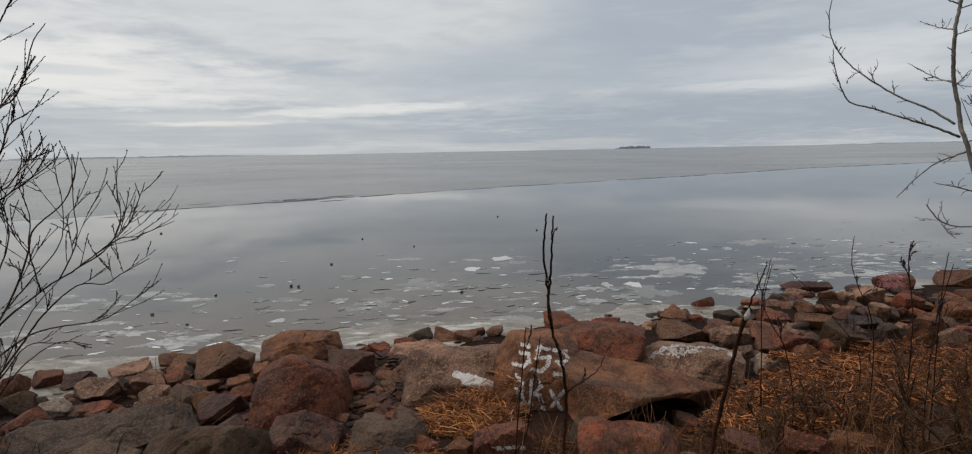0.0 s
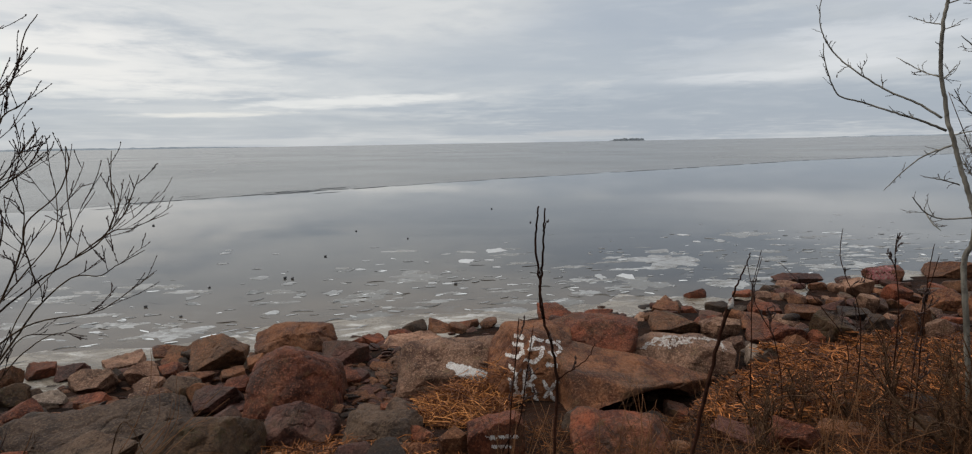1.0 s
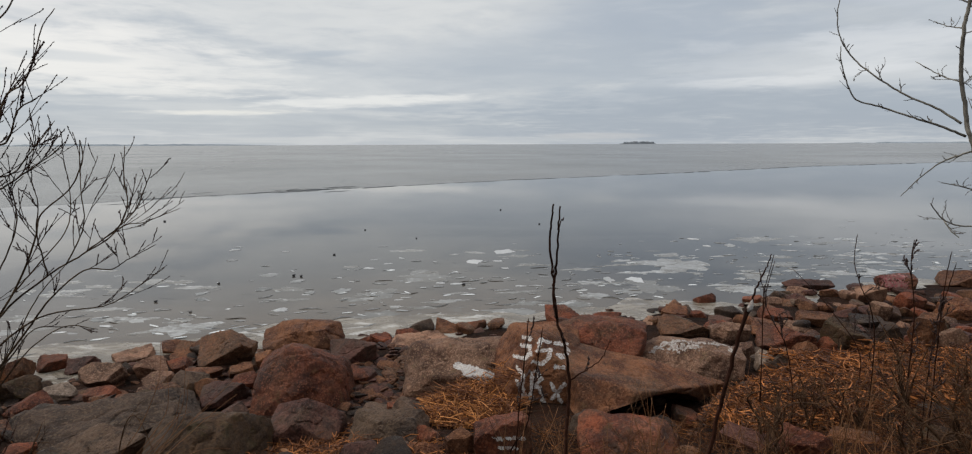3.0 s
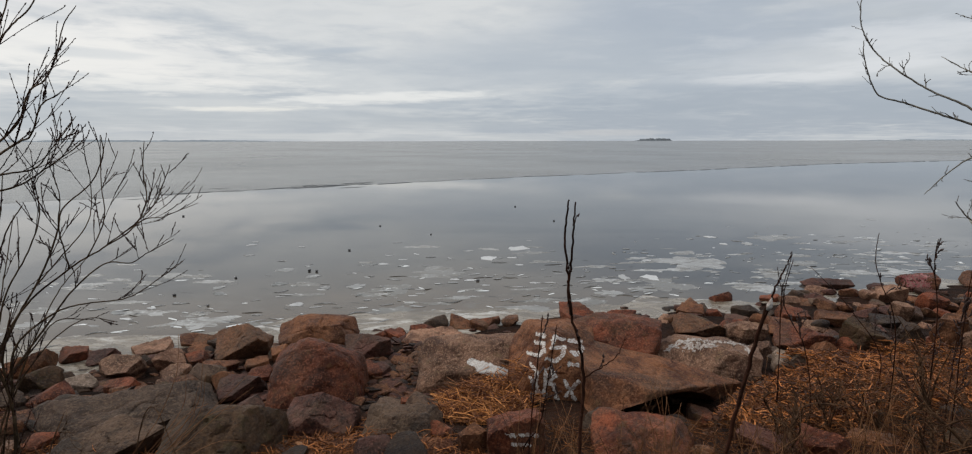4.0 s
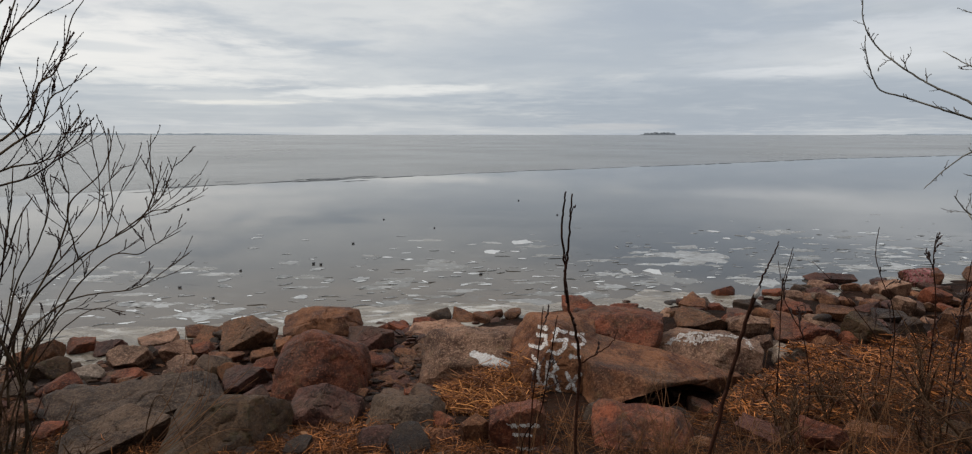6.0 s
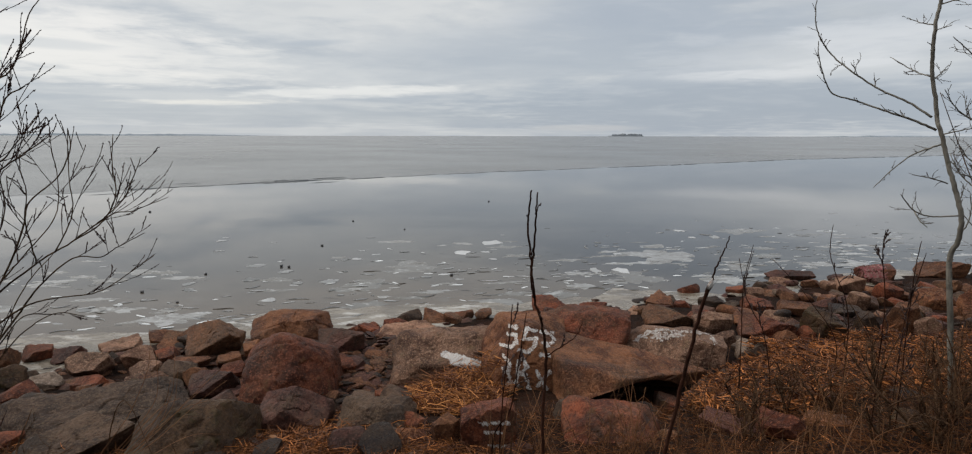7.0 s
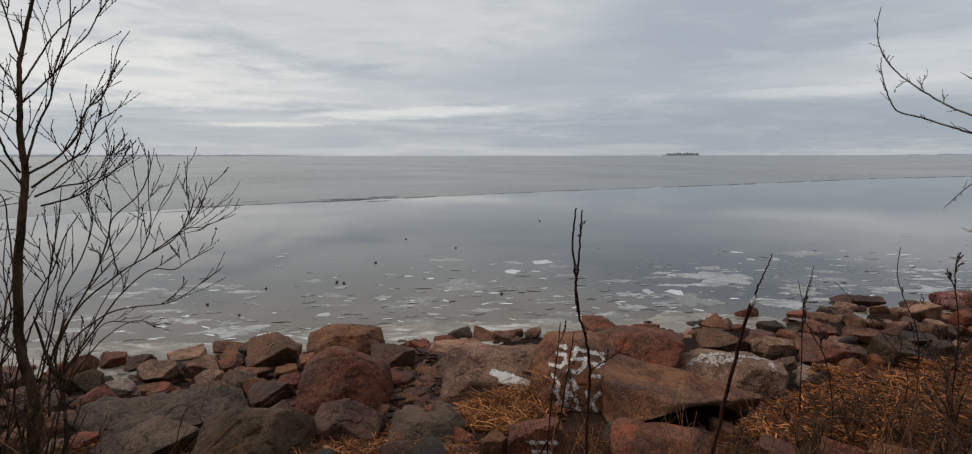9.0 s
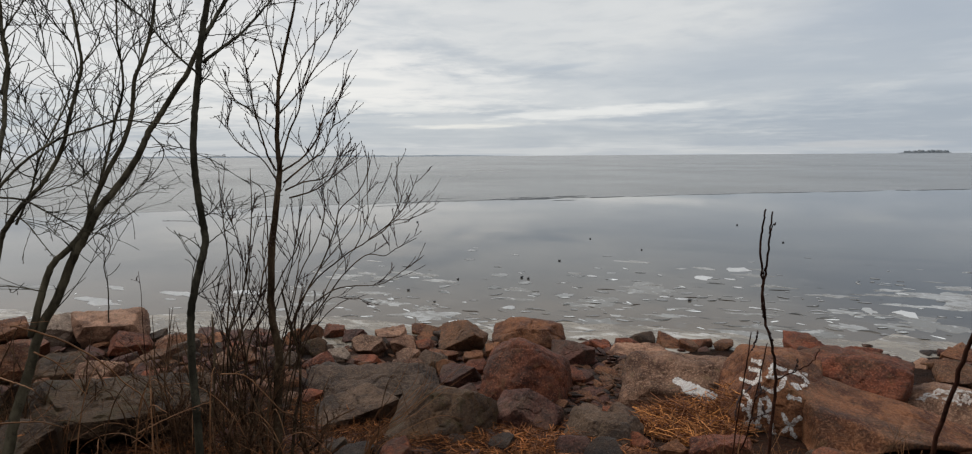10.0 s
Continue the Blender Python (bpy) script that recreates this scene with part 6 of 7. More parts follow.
t.limb("limb", 0.0087, 0.0030, 12, ((3.57, 4.28, 3.55), (3.47, 4.39, 3.66), (3.36, 4.49, 3.74), (3.24, 4.59, 3.85), (3.10, 4.70, 4.00), (3.02, 4.77, 4.14), (2.98, 4.81, 4.27), (2.98, 4.84, 4.42), (3.00, 4.85, 4.54)))
t.limb("limb", 0.0089, 0.0030, 12, ((3.66, 4.34, 3.46), (3.54, 4.44, 3.54), (3.42, 4.53, 3.60), (3.24, 4.65, 3.69), (3.11, 4.73, 3.75), (3.05, 4.77, 3.89), (3.01, 4.80, 4.06), (3.01, 4.81, 4.16)))
t.limb("limb", 0.0075, 0.0030, 6, ((3.63, 4.24, 3.36), (3.49, 4.30, 3.29), (3.38, 4.34, 3.18), (3.27, 4.37, 3.04)))
t.limb("limb", 0.0061, 0.0029, 5, ((3.68, 4.07, 2.87), (3.52, 4.12, 2.86), (3.41, 4.13, 2.90), (3.33, 4.11, 2.97), (3.27, 4.08, 3.02)))
t.limb("limb", 0.0049, 0.0027, 4, ((3.48, 4.23, 2.89), (3.40, 4.05, 2.84), (3.32, 3.87, 2.82)))
t.limb("limb", 0.0055, 0.0027, 6, ((3.55, 4.30, 3.83), (3.57, 4.52, 3.90), (3.55, 4.76, 4.03)))
t.limb("limb", 0.0050, 0.0025, 5, ((3.53, 4.32, 4.19), (3.54, 4.46, 4.23), (3.54, 4.60, 4.29)))
t.limb("limb", 0.0064, 0.0025, 5, ((3.60, 4.38, 4.37), (3.56, 4.46, 4.43), (3.53, 4.53, 4.52), (3.51, 4.58, 4.67)))
t.limb("limb", 0.0050, 0.0025, 5, ((3.55, 4.30, 4.32), (3.63, 4.22, 4.35), (3.68, 4.15, 4.37)))
t.limb("limb", 0.0040, 0.0025, 3, ((3.54, 4.31, 4.15), (3.52, 4.21, 4.15), (3.51, 4.12, 4.15)))
t.limb("limb", 0.0051, 0.0025, 5, ((3.74, 4.28, 3.08), (3.57, 4.22, 3.12), (3.39, 4.16, 3.15)))
t.limb("limb", 0.0051, 0.0025, 5, ((3.69, 4.32, 3.43), (3.64, 4.08, 3.46), (3.55, 3.86, 3.47)))
t.limb("limb", 0.0050, 0.0025, 4, ((3.56, 4.30, 3.82), (3.68, 4.40, 3.86), (3.81, 4.50, 3.94)))
t.limb("limb", 0.0062, 0.0030, 4, ((3.76, 4.14, 2.73), (3.82, 4.16, 2.79), (3.87, 4.20, 2.89), (3.89, 4.25, 3.00)))
t.done()

t = Tree("aspen", (4.26, 4.23, ground_height(4.26, 4.23) - 0.08), M_BARK_PALE, M_BARK_PALE, 55, "thin grey leafless aspen with upright stems", "tree", 0.2, 0.4, 0.0024, "bare trees", 0.0014, 0.09, 1, 0.55)
t.limb("trunk", 0.0242, 0.0107, 12, ((4.26, 4.23, 0.86), (4.21, 4.28, 1.65), (4.17, 4.31, 2.07), (4.14, 4.34, 2.50), (4.13, 4.35, 2.75), (4.13, 4.35, 2.97), (4.11, 4.36, 3.25), (4.10, 4.38, 3.53), (4.09, 4.38, 3.73), (4.09, 4.38, 3.93), (4.09, 4.38, 4.13), (4.08, 4.40, 4.31), (4.07, 4.40, 4.51), (4.05, 4.42, 4.94)))
t.limb("limb", 0.0134, 0.0054, 13, ((4.23, 4.26, 2.92), (4.18, 4.29, 3.00), (4.15, 4.30, 3.16), (4.13, 4.31, 3.34), (4.11, 4.31, 3.55), (4.09, 4.32, 3.77), (4.07, 4.32, 3.95), (4.07, 4.30, 4.14), (4.11, 4.25, 4.29), (4.13, 4.22, 4.37), (4.15, 4.20, 4.51)))
t.limb("limb", 0.0066, 0.0029, 9, ((4.04, 4.30, 3.47), (3.89, 4.31, 3.53), (3.76, 4.32, 3.62), (3.65, 4.30, 3.75)))
t.limb("limb", 0.0067, 0.0030, 9, ((4.09, 4.38, 3.84), (3.94, 4.34, 3.91), (3.80, 4.30, 4.00), (3.63, 4.26, 4.10)))
t.limb("limb", 0.0059, 0.0030, 6, ((4.09, 4.39, 4.02), (4.13, 4.59, 4.07), (4.20, 4.78, 4.15)))
t.limb("limb", 0.0068, 0.0030, 9, ((4.15, 4.46, 3.99), (4.16, 4.56, 4.21), (4.16, 4.66, 4.37), (4.17, 4.76, 4.53)))
t.limb("limb", 0.0068, 0.0030, 8, ((4.19, 4.43, 2.96), (4.12, 4.53, 3.05), (4.08, 4.61, 3.14), (4.05, 4.68, 3.28)))
t.limb("limb", 0.0058, 0.0029, 6, ((4.05, 4.28, 3.16), (3.94, 4.36, 3.25), (3.88, 4.38, 3.34)))
t.limb("limb", 0.0067, 0.0030, 8, ((4.09, 4.38, 4.13), (4.08, 4.32, 4.21), (4.04, 4.27, 4.35), (4.00, 4.23, 4.47)))
t.limb("limb", 0.0059, 0.0030, 6, ((4.12, 4.36, 3.11), (3.93, 4.31, 3.13), (3.76, 4.25, 3.16)))
t.limb("limb", 0.0059, 0.0030, 6, ((4.10, 4.38, 3.53), (4.01, 4.15, 3.63), (3.90, 3.95, 3.66)))
t.limb("limb", 0.0059, 0.0030, 6, ((4.10, 4.38, 3.62), (4.15, 4.53, 3.69), (4.23, 4.67, 3.82)))
t.done()

t = Tree("aspen", (3.83, 3.81, ground_height(3.83, 3.81) - 0.08), M_BARK_OCHRE, M_TWIG, 56, "stout yellowish-barked leafless aspen trunk", "tree", 0.22, 0.35, 0.0, "bare trees", 0.0014, 0.09, 1, 0.55)
t.limb("trunk", 0.0312, 0.0264, 8, ((3.83, 3.81, 0.91), (3.82, 3.82, 1.26), (3.81, 3.83, 1.58), (3.82, 3.82, 1.95), (3.83, 3.81, 2.22), (3.83, 3.81, 2.51), (3.84, 3.80, 2.79), (3.84, 3.80, 2.86), (3.84, 3.80, 2.94), (3.86, 3.78, 3.05), (3.87, 3.78, 3.19), (3.84, 3.80, 3.39), (3.83, 3.81, 3.59), (3.82, 3.82, 3.79), (3.83, 3.82, 3.98), (3.83, 3.81, 4.18), (3.81, 3.83, 4.37), (3.80, 3.84, 4.65), (3.79, 3.85, 5.11)))
t.limb("limb", 0.0168, 0.0096, 12, ((3.82, 3.82, 3.59), (3.79, 3.86, 3.79), (3.79, 3.86, 3.99), (3.81, 3.86, 4.22), (3.82, 3.86, 4.38), (3.81, 3.88, 4.61)))
t.limb("limb", 0.0106, 0.0047, 5, ((3.76, 3.74, 2.95), (3.67, 3.75, 2.99), (3.61, 3.73, 3.05)))
t.limb("limb", 0.0072, 0.0029, 6, ((3.86, 3.78, 2.94), (3.83, 3.64, 2.99), (3.80, 3.51, 3.05)))
t.limb("limb", 0.0060, 0.0026, 8, ((3.84, 3.80, 3.77), (3.76, 3.62, 3.77), (3.70, 3.41, 3.81)))
t.limb("limb", 0.0060, 0.0026, 8, ((3.84, 3.81, 3.77), (3.99, 3.92, 3.88), (4.15, 4.04, 4.06)))
t.limb("limb", 0.0053, 0.0024, 5, ((3.83, 3.81, 4.11), (3.96, 3.86, 4.15), (4.07, 3.92, 4.19)))
t.limb("limb", 0.0054, 0.0024, 5, ((3.89, 3.90, 4.30), (3.97, 3.89, 4.33), (4.04, 3.89, 4.37)))
t.limb("limb", 0.0073, 0.0029, 9, ((3.91, 3.87, 3.41), (3.83, 3.92, 3.60), (3.77, 3.95, 3.78)))
t.limb("limb", 0.0060, 0.0026, 8, ((3.85, 3.79, 3.53), (3.83, 3.70, 3.68), (3.84, 3.56, 3.60)))
t.limb("limb", 0.0082, 0.0033, 5, ((3.71, 3.79, 1.18), (3.75, 3.64, 1.35), (3.78, 3.50, 1.54), (3.81, 3.37, 1.71), (3.80, 3.26, 1.87)))
t.done()

t = Tree("fallen_branch", (-3.51, 1.82, ground_height(-3.51, 1.82) - 0.08), M_DEADSTEM, M_DEADSTEM, 57, "pale curved dead branch caught among the stems", "branch", 0.15, 0.1, 0.0, "bare trees", 0.0016, 0.09, 2, 0.55)
t.limb("trunk", 0.0069, 0.0035, 3, ((-3.51, 1.82, 2.41), (-3.50, 1.84, 2.41), (-3.41, 2.03, 2.28), (-3.31, 2.21, 2.08), (-3.25, 2.30, 1.92), (-3.20, 2.38, 1.80), (-3.17, 2.42, 1.59)))
t.limb("limb", 0.0049, 0.0025, 3, ((-3.37, 1.65, 1.90), (-3.44, 1.87, 1.80), (-3.52, 2.06, 1.66)))
t.limb("limb", 0.0049, 0.0025, 3, ((-3.06, 2.23, 1.63), (-3.02, 2.39, 1.66), (-2.97, 2.56, 1.68), (-2.93, 2.71, 1.68)))
t.limb("limb", 0.0051, 0.0025, 3, ((-2.83, 2.71, 1.90), (-2.74, 2.83, 1.86), (-2.67, 2.92, 1.72), (-2.59, 3.02, 1.54), (-2.54, 3.08, 1.50)))
t.limb("limb", 0.0051, 0.0025, 3, ((-3.38, 1.86, 2.26), (-3.30, 1.94, 2.17), (-3.23, 1.99, 2.04), (-3.18, 2.01, 1.97)))
t.limb("limb", 0.0048, 0.0024, 1, ((-3.27, 1.63, 2.20), (-3.13, 1.65, 2.18), (-2.99, 1.65, 2.17)))
t.limb("limb", 0.0051, 0.0025, 1, ((-3.16, 2.26, 1.53), (-3.01, 2.25, 1.64), (-2.88, 2.22, 1.86), (-2.73, 2.22, 1.84)))
t.done()


# ---- dark twiggy bush by the bank ----
def dense_bush(x, y, height, wide, seed, stems, twigs, label):
    t = Tree("bush", (x, y, ground_height(x, y) - 0.05), M_TWIG, M_TWIG, seed, label, "bush", 0.34, 0.18, group="bank bushes", splay=0.85)
    r = t.r
    for k in range(stems):
        a = r.uniform(0, 2 * math.pi)
        lean = r.uniform(0.1, 1.0) * wide
        top = Vector((math.cos(a) * lean, math.sin(a) * lean, height * r.uniform(0.55, 1.0)))
        mid = top * 0.5 + Vector((r.gauss(0, 0.1), r.gauss(0, 0.1), 0.12))
        f = t.foot
        t.limb("stem", r.uniform(0.009, 0.018), 0.003, twigs, (f + Vector((r.gauss(0, 0.06), r.gauss(0, 0.06), 0)), f + mid * 0.6, f + mid, f + top))
    return t.done()


dense_bush(5.35, 4.6, 3.1, 1.25, 61, 30, 46, "dense dark leafless bush on the bank")
dense_bush(5.9, 3.9, 2.7, 0.9, 62, 16, 44, "dense dark leafless bush on the bank")
dense_bush(4.9, 3.7, 1.5, 0.7, 63, 10, 16, "low brown leafless bush below the trees")
dense_bush(4.75, 4.5, 2.2, 0.95, 68, 14, 14, "dense dark leafless bush on the bank")
dense_bush(4.45, 3.6, 1.3, 0.8, 69, 16, 16, "low brown leafless bush below the trees")
dense_bush(3.5, 3.75, 0.9, 0.6, 70, 12, 10, "low brown leafless bush below the trees")
dense_bush(4.1, 3.7, 1.0, 0.6, 64, 9, 12, "low brown leafless bush below the trees")
dense_bush(-3.3, 3.2, 1.0, 0.6, 65, 6, 8, "low brown leafless bush below the trees")
dense_bush(-4.2, 3.3, 1.1, 0.6, 66, 6, 8, "low brown leafless bush below the trees")
for x, y, tall, seed in ((-4.4, 3.85, 0.9, 621), (-3.45, 3.6, 0.8, 622), (-5.1, 3.75, 1.1, 623), (-4.95, 3.0, 1.0, 624), (-3.0, 3.75, 0.6, 625), (-5.3, 2.65, 1.0, 626), (-3.9, 4.2, 0.8, 627)):
    dense_bush(x, y, tall * 1.2, 0.5, seed, 6, 8, "low brown leafless bush below the trees")
dense_bush(-5.6, 2.4, 1.3, 0.7, 67, 6, 9, "low brown leafless bush below the trees")


dense_bush(-3.30, 3.30, 1.8, 0.60, 641, 10, 8, "clump of upright brown willow shoots")
dense_bush(-3.75, 3.05, 1.5, 0.55, 642, 7, 8, "clump of upright brown willow shoots")

# arching dead branches tangled under the western trees
arch_rng = random.Random(91)
for k in range(44):
    x, y = arch_rng.uniform(-5.4, -2.2), arch_rng.uniform(2.3, 3.7)
    g = ground_height(x, y)
    t = Tree("arching_branch", (x, y, g - 0.04), M_DEADSTEM if k % 2 else M_TWIG, M_TWIG, 830 + k, "thin arching dead branch among the undergrowth", "branch", 0.16, 0.1, 0.0, "dead branches", 0.0014, 0.08, 1, 0.5)
    a, reach, tall = arch_rng.uniform(0, 6.28), arch_rng.uniform(0.5, 1.2), arch_rng.uniform(0.35, 0.95)
    way = Vector((math.cos(a), math.sin(a) * 0.5, 0)) * reach
    f = Vector((x, y, g - 0.04))
    t.limb("stalk", arch_rng.uniform(0.004, 0.0075), 0.002, 5, (f, f + way * 0.25 + Vector((0, 0, tall * 0.7)), f + way * 0.6 + Vector((0, 0, tall)), f + way + Vector((0, 0, tall * arch_rng.uniform(0.5, 0.9)))))
    t.done()


# ---- tall near stems ----
stem = Tree("tall_stem", (0.575, 1.555, ground_height(0.575, 1.555) - 0.05), M_STEM, M_STEM, 31, "tall dry forked dark stem standing on the bank", "stem", 0.05, 0.9, 0.0022)
stem.limb("stalk", 0.0052, 0.0020, 2, ((0.575, 1.555, 1.6), (0.58, 1.555, 2.3), (0.573, 1.555, 2.63), (0.579, 1.554, 2.817), (0.569, 1.555, 2.913), (0.545, 1.558, 3.006), (0.536, 1.559, 3.098), (0.526, 1.56, 3.189), (0.530, 1.56, 3.24), (0.534, 1.559, 3.279)))
stem.limb("stalk", 0.0042, 0.0018, 2, ((0.547, 1.557, 3.0), (0.536, 1.558, 3.06), (0.541, 1.559, 3.113), (0.546, 1.558, 3.204), (0.549, 1.558, 3.275)))
stem.limb("side_twig", 0.0022, 0.0010, 1, ((0.577, 1.554, 2.84), (0.62, 1.55, 2.87), (0.655, 1.545, 2.90), (0.67, 1.54, 2.94)))
stem.done()

stick = Tree("leaning_stick", (0.80, 1.37, ground_height(0.80, 1.37) - 0.05), M_STEM, M_STEM, 32, "leaning dark dead stick with a pale broken knot", "stick", 0.03, 0.8, 0.0)
stick.limb("stalk", 0.0052, 0.0036, 0, ((0.70, 1.40, 1.6), (0.79, 1.37, 2.35), (0.852, 1.35, 2.762), (0.886, 1.336, 2.991), (0.907, 1.327, 3.097)))
stick.limb("shoot", 0.0026, 0.0010, 0, ((0.900, 1.329, 3.06), (0.912, 1.325, 3.11), (0.922, 1.32, 3.149), (0.931, 1.314, 3.180), (0.939, 1.312, 3.206)))

knot = Mesh()
knot.blob(Vector((0.9075, 1.322, 3.098)) - stick.foot, 0.0065, Vector((0.25, 0, 1)))
knot.make("pale_knot", M_PAINT, stick.ob)["label"] = "pale broken knot"
stick.done()


def budded_stem(points, seed, twigs=3, r0=0.0055, label="thin leafless stem with dark buds"):
    x, y = points[-1][0], points[-1][1]
    g = ground_height(x, y)
    t = Tree("stem", (x, y, g - 0.04), M_STEM, M_STEM, seed, label, "stem", 0.22, 0.9, 0.0055, "budded stems")
    path = [p for p in points[::-1] if p[2] > g + 0.05]
    t.limb("stalk", r0, 0.003, twigs, [(x, y, g - 0.04), *path])
    return t.done()


budded_stem(((3.409, 5.047, 2.656), (3.406, 5.049, 2.422), (3.465, 5.012, 2.195), (3.53, 4.97, 2.024), (3.571, 4.943, 1.715)), 41)
budded_stem(((2.79, 5.16, 2.40), (2.743, 5.182, 2.054), (2.816, 5.147, 1.843), (2.913, 5.098, 1.639), (2.984, 5.061, 1.205)), 42, 5)
budded_stem(((3.594, 6.435, 2.059), (3.805, 6.322, 1.819), (3.962, 6.232, 1.613), (4.2, 6.1, 1.2)), 43, 2, 0.006)
budded_stem(((3.322, 4.264, 2.741), (3.321, 4.264, 2.545), (3.356, 4.239, 2.244), (3.363, 4.234, 1.977)), 44, 6)
budded_stem(((3.62, 4.3, 2.65), (3.60, 4.3, 2.40), (3.58, 4.28, 2.1), (3.56, 4.25, 1.6)), 45, 4)
budded_stem(((3.9, 4.6, 2.5), (3.86, 4.6, 2.3), (3.8, 4.6, 2.0), (3.78, 4.6, 1.5)), 46, 5)
budded_stem(((0.552, 3.202, 2.485), (0.539, 3.203, 2.291), (0.509, 3.204, 2.001), (0.487, 3.205, 1.654)), 47, 2, 0.005)
budded_stem(((0.63, 3.197, 2.436), (0.592, 3.2, 2.15), (0.546, 3.202, 1.856), (0.445, 3.206, 1.651)), 48, 2, 0.005)
budded_stem(((2.99, 5.60, 2.37), (2.97, 5.61, 2.236), (2.94, 5.62, 2.064), (2.93, 5.62, 1.931), (2.935, 5.62, 1.688), (2.945, 5.61, 1.443), (2.95, 5.6, 0.9)), 50, 3, 0.006, "thin forked leafless stem with dark buds")
budded_stem(((2.88, 5.64, 2.225), (2.91, 5.63, 2.079), (2.93, 5.62, 1.98), (2.94, 5.62, 1.6), (2.96, 5.6, 0.9)), 71, 2, 0.005, "thin forked leafless stem with dark buds")
budded_stem(((-6.9, 4.9, 1.9), (-6.88, 4.9, 1.6), (-6.9, 4.9, 1.2), (-6.9, 4.9, 0.9)), 49, 1, 0.007)


reeds = Tree("reed_bunch", (-2.45, 3.82, ground_height(-2.45, 3.82) - 0.05), M_DEADSTEM, M_DEADSTEM, 33, "bunch of pale dry reed blades leaning over a boulder", "dry reed", 0.1, 0.2, 0.0)
for blade in (((-2.38, 3.87, 1.01), (-2.15, 4.03, 1.27), (-1.98, 4.14, 1.52), (-1.93, 4.17, 1.86)), ((-2.37, 3.88, 0.98), (-2.09, 4.08, 1.20), (-1.85, 4.22, 1.44), (-1.66, 4.32, 1.61)),
              ((-2.34, 3.90, 0.96), (-2.12, 4.05, 1.19), (-1.93, 4.17, 1.33), (-1.78, 4.26, 1.35)), ((-2.40, 3.86, 1.01), (-2.22, 3.99, 1.24), (-2.09, 4.08, 1.50), (-2.05, 4.10, 1.74))):
    for k in range(3):
        dx, dz = reeds.r.gauss(0, 0.03), reeds.r.gauss(0, 0.03)
        reeds.limb("blade", 0.004, 0.0015, 0, [(-2.45 + dx, 3.82, 0.70)] + [(x + dx * (1 + i), y, z + dz * (1 + i)) for i, (x, y, z) in enumerate(blade)])
reeds.done()


# dry weed stalks over the bank
weed_rng = random.Random(55)


def dry_weed(x, y, height, seed):
    t = Tree("dry_weed", (x, y, ground_height(x, y) - 0.03), M_DEADSTEM if seed % 3 else M_TWIG, M_DEADSTEM if seed % 2 else M_TWIG, seed, "thin dry leafless weed stalks on the bank", "dry weed", 0.13, 0.7, 0.0, "bank weeds")
    r = t.r
    for k in range(r.randint(2, 5)):
        dx, dy = r.gauss(0, 0.16), r.gauss(0, 0.14)
        f = t.foot + Vector((r.gauss(0, 0.04), r.gauss(0, 0.04), 0))
        h = height * r.uniform(0.6, 1.1)
        t.limb("stalk", 0.0032, 0.0013, 2, (f, f + Vector((dx * 0.3, dy * 0.3, h * 0.5)), f + Vector((dx, dy, h))))
    return t.done()


for k in range(85):
    x = 1.0 + 5.5 * weed_rng.random() ** 0.55
    dry_weed(x, weed_rng.uniform(3.0, 5.4) + 0.12 * x, weed_rng.uniform(0.3, 0.85), 200 + k)
for k in range(12):
    x = weed_rng.uniform(2.4, 5.6)
    dense_bush(x, weed_rng.uniform(3.2, 5.0) + 0.15 * x, weed_rng.uniform(0.45, 1.0), weed_rng.uniform(0.3, 0.6), 500 + k, weed_rng.randint(3, 6), 5, "small tangled leafless shrub on the bank")
for k in range(60):
    x = weed_rng.uniform(1.2, 5.4)
    dry_weed(x, weed_rng.uniform(2.6, 3.7) + 0.05 * x, weed_rng.uniform(0.25, 0.6), 900 + k)
for k in range(18):
    dry_weed(weed_rng.uniform(0.1, 1.4), weed_rng.uniform(2.7, 4.4), weed_rng.uniform(0.35, 0.8), 300 + k)
for k in range(26):
    dry_weed(weed_rng.uniform(-6.0, -2.4), weed_rng.uniform(2.4, 4.0), weed_rng.uniform(0.3, 0.8), 400 + k)


def wood_chunk(x, y, length, turn, z=0.0):
    m = Mesh()
    m.tube([Vector((-length / 2, 0, 0.03)), Vector((-length * 0.2, 0.006, 0.034)), Vector((length * 0.25, -0.004, 0.03)), Vector((length / 2, 0.004, 0.036))], [0.022, 0.03, 0.027, 0.016], 7)
    ob = m.make("wood_chunk", M_DEADSTEM, smooth=False)
    ob.matrix_world = pose(x, y, ground_height(x, y) + z, 0, -12, turn)
    tagged(ob, "pale broken piece of wood lying among straw", "wood", "driftwood pieces")


wood_chunk(-1.58, 5.03, 0.24, -50, 0.02)
wood_chunk(3.45, 6.05, 0.16, 30, 0.12)

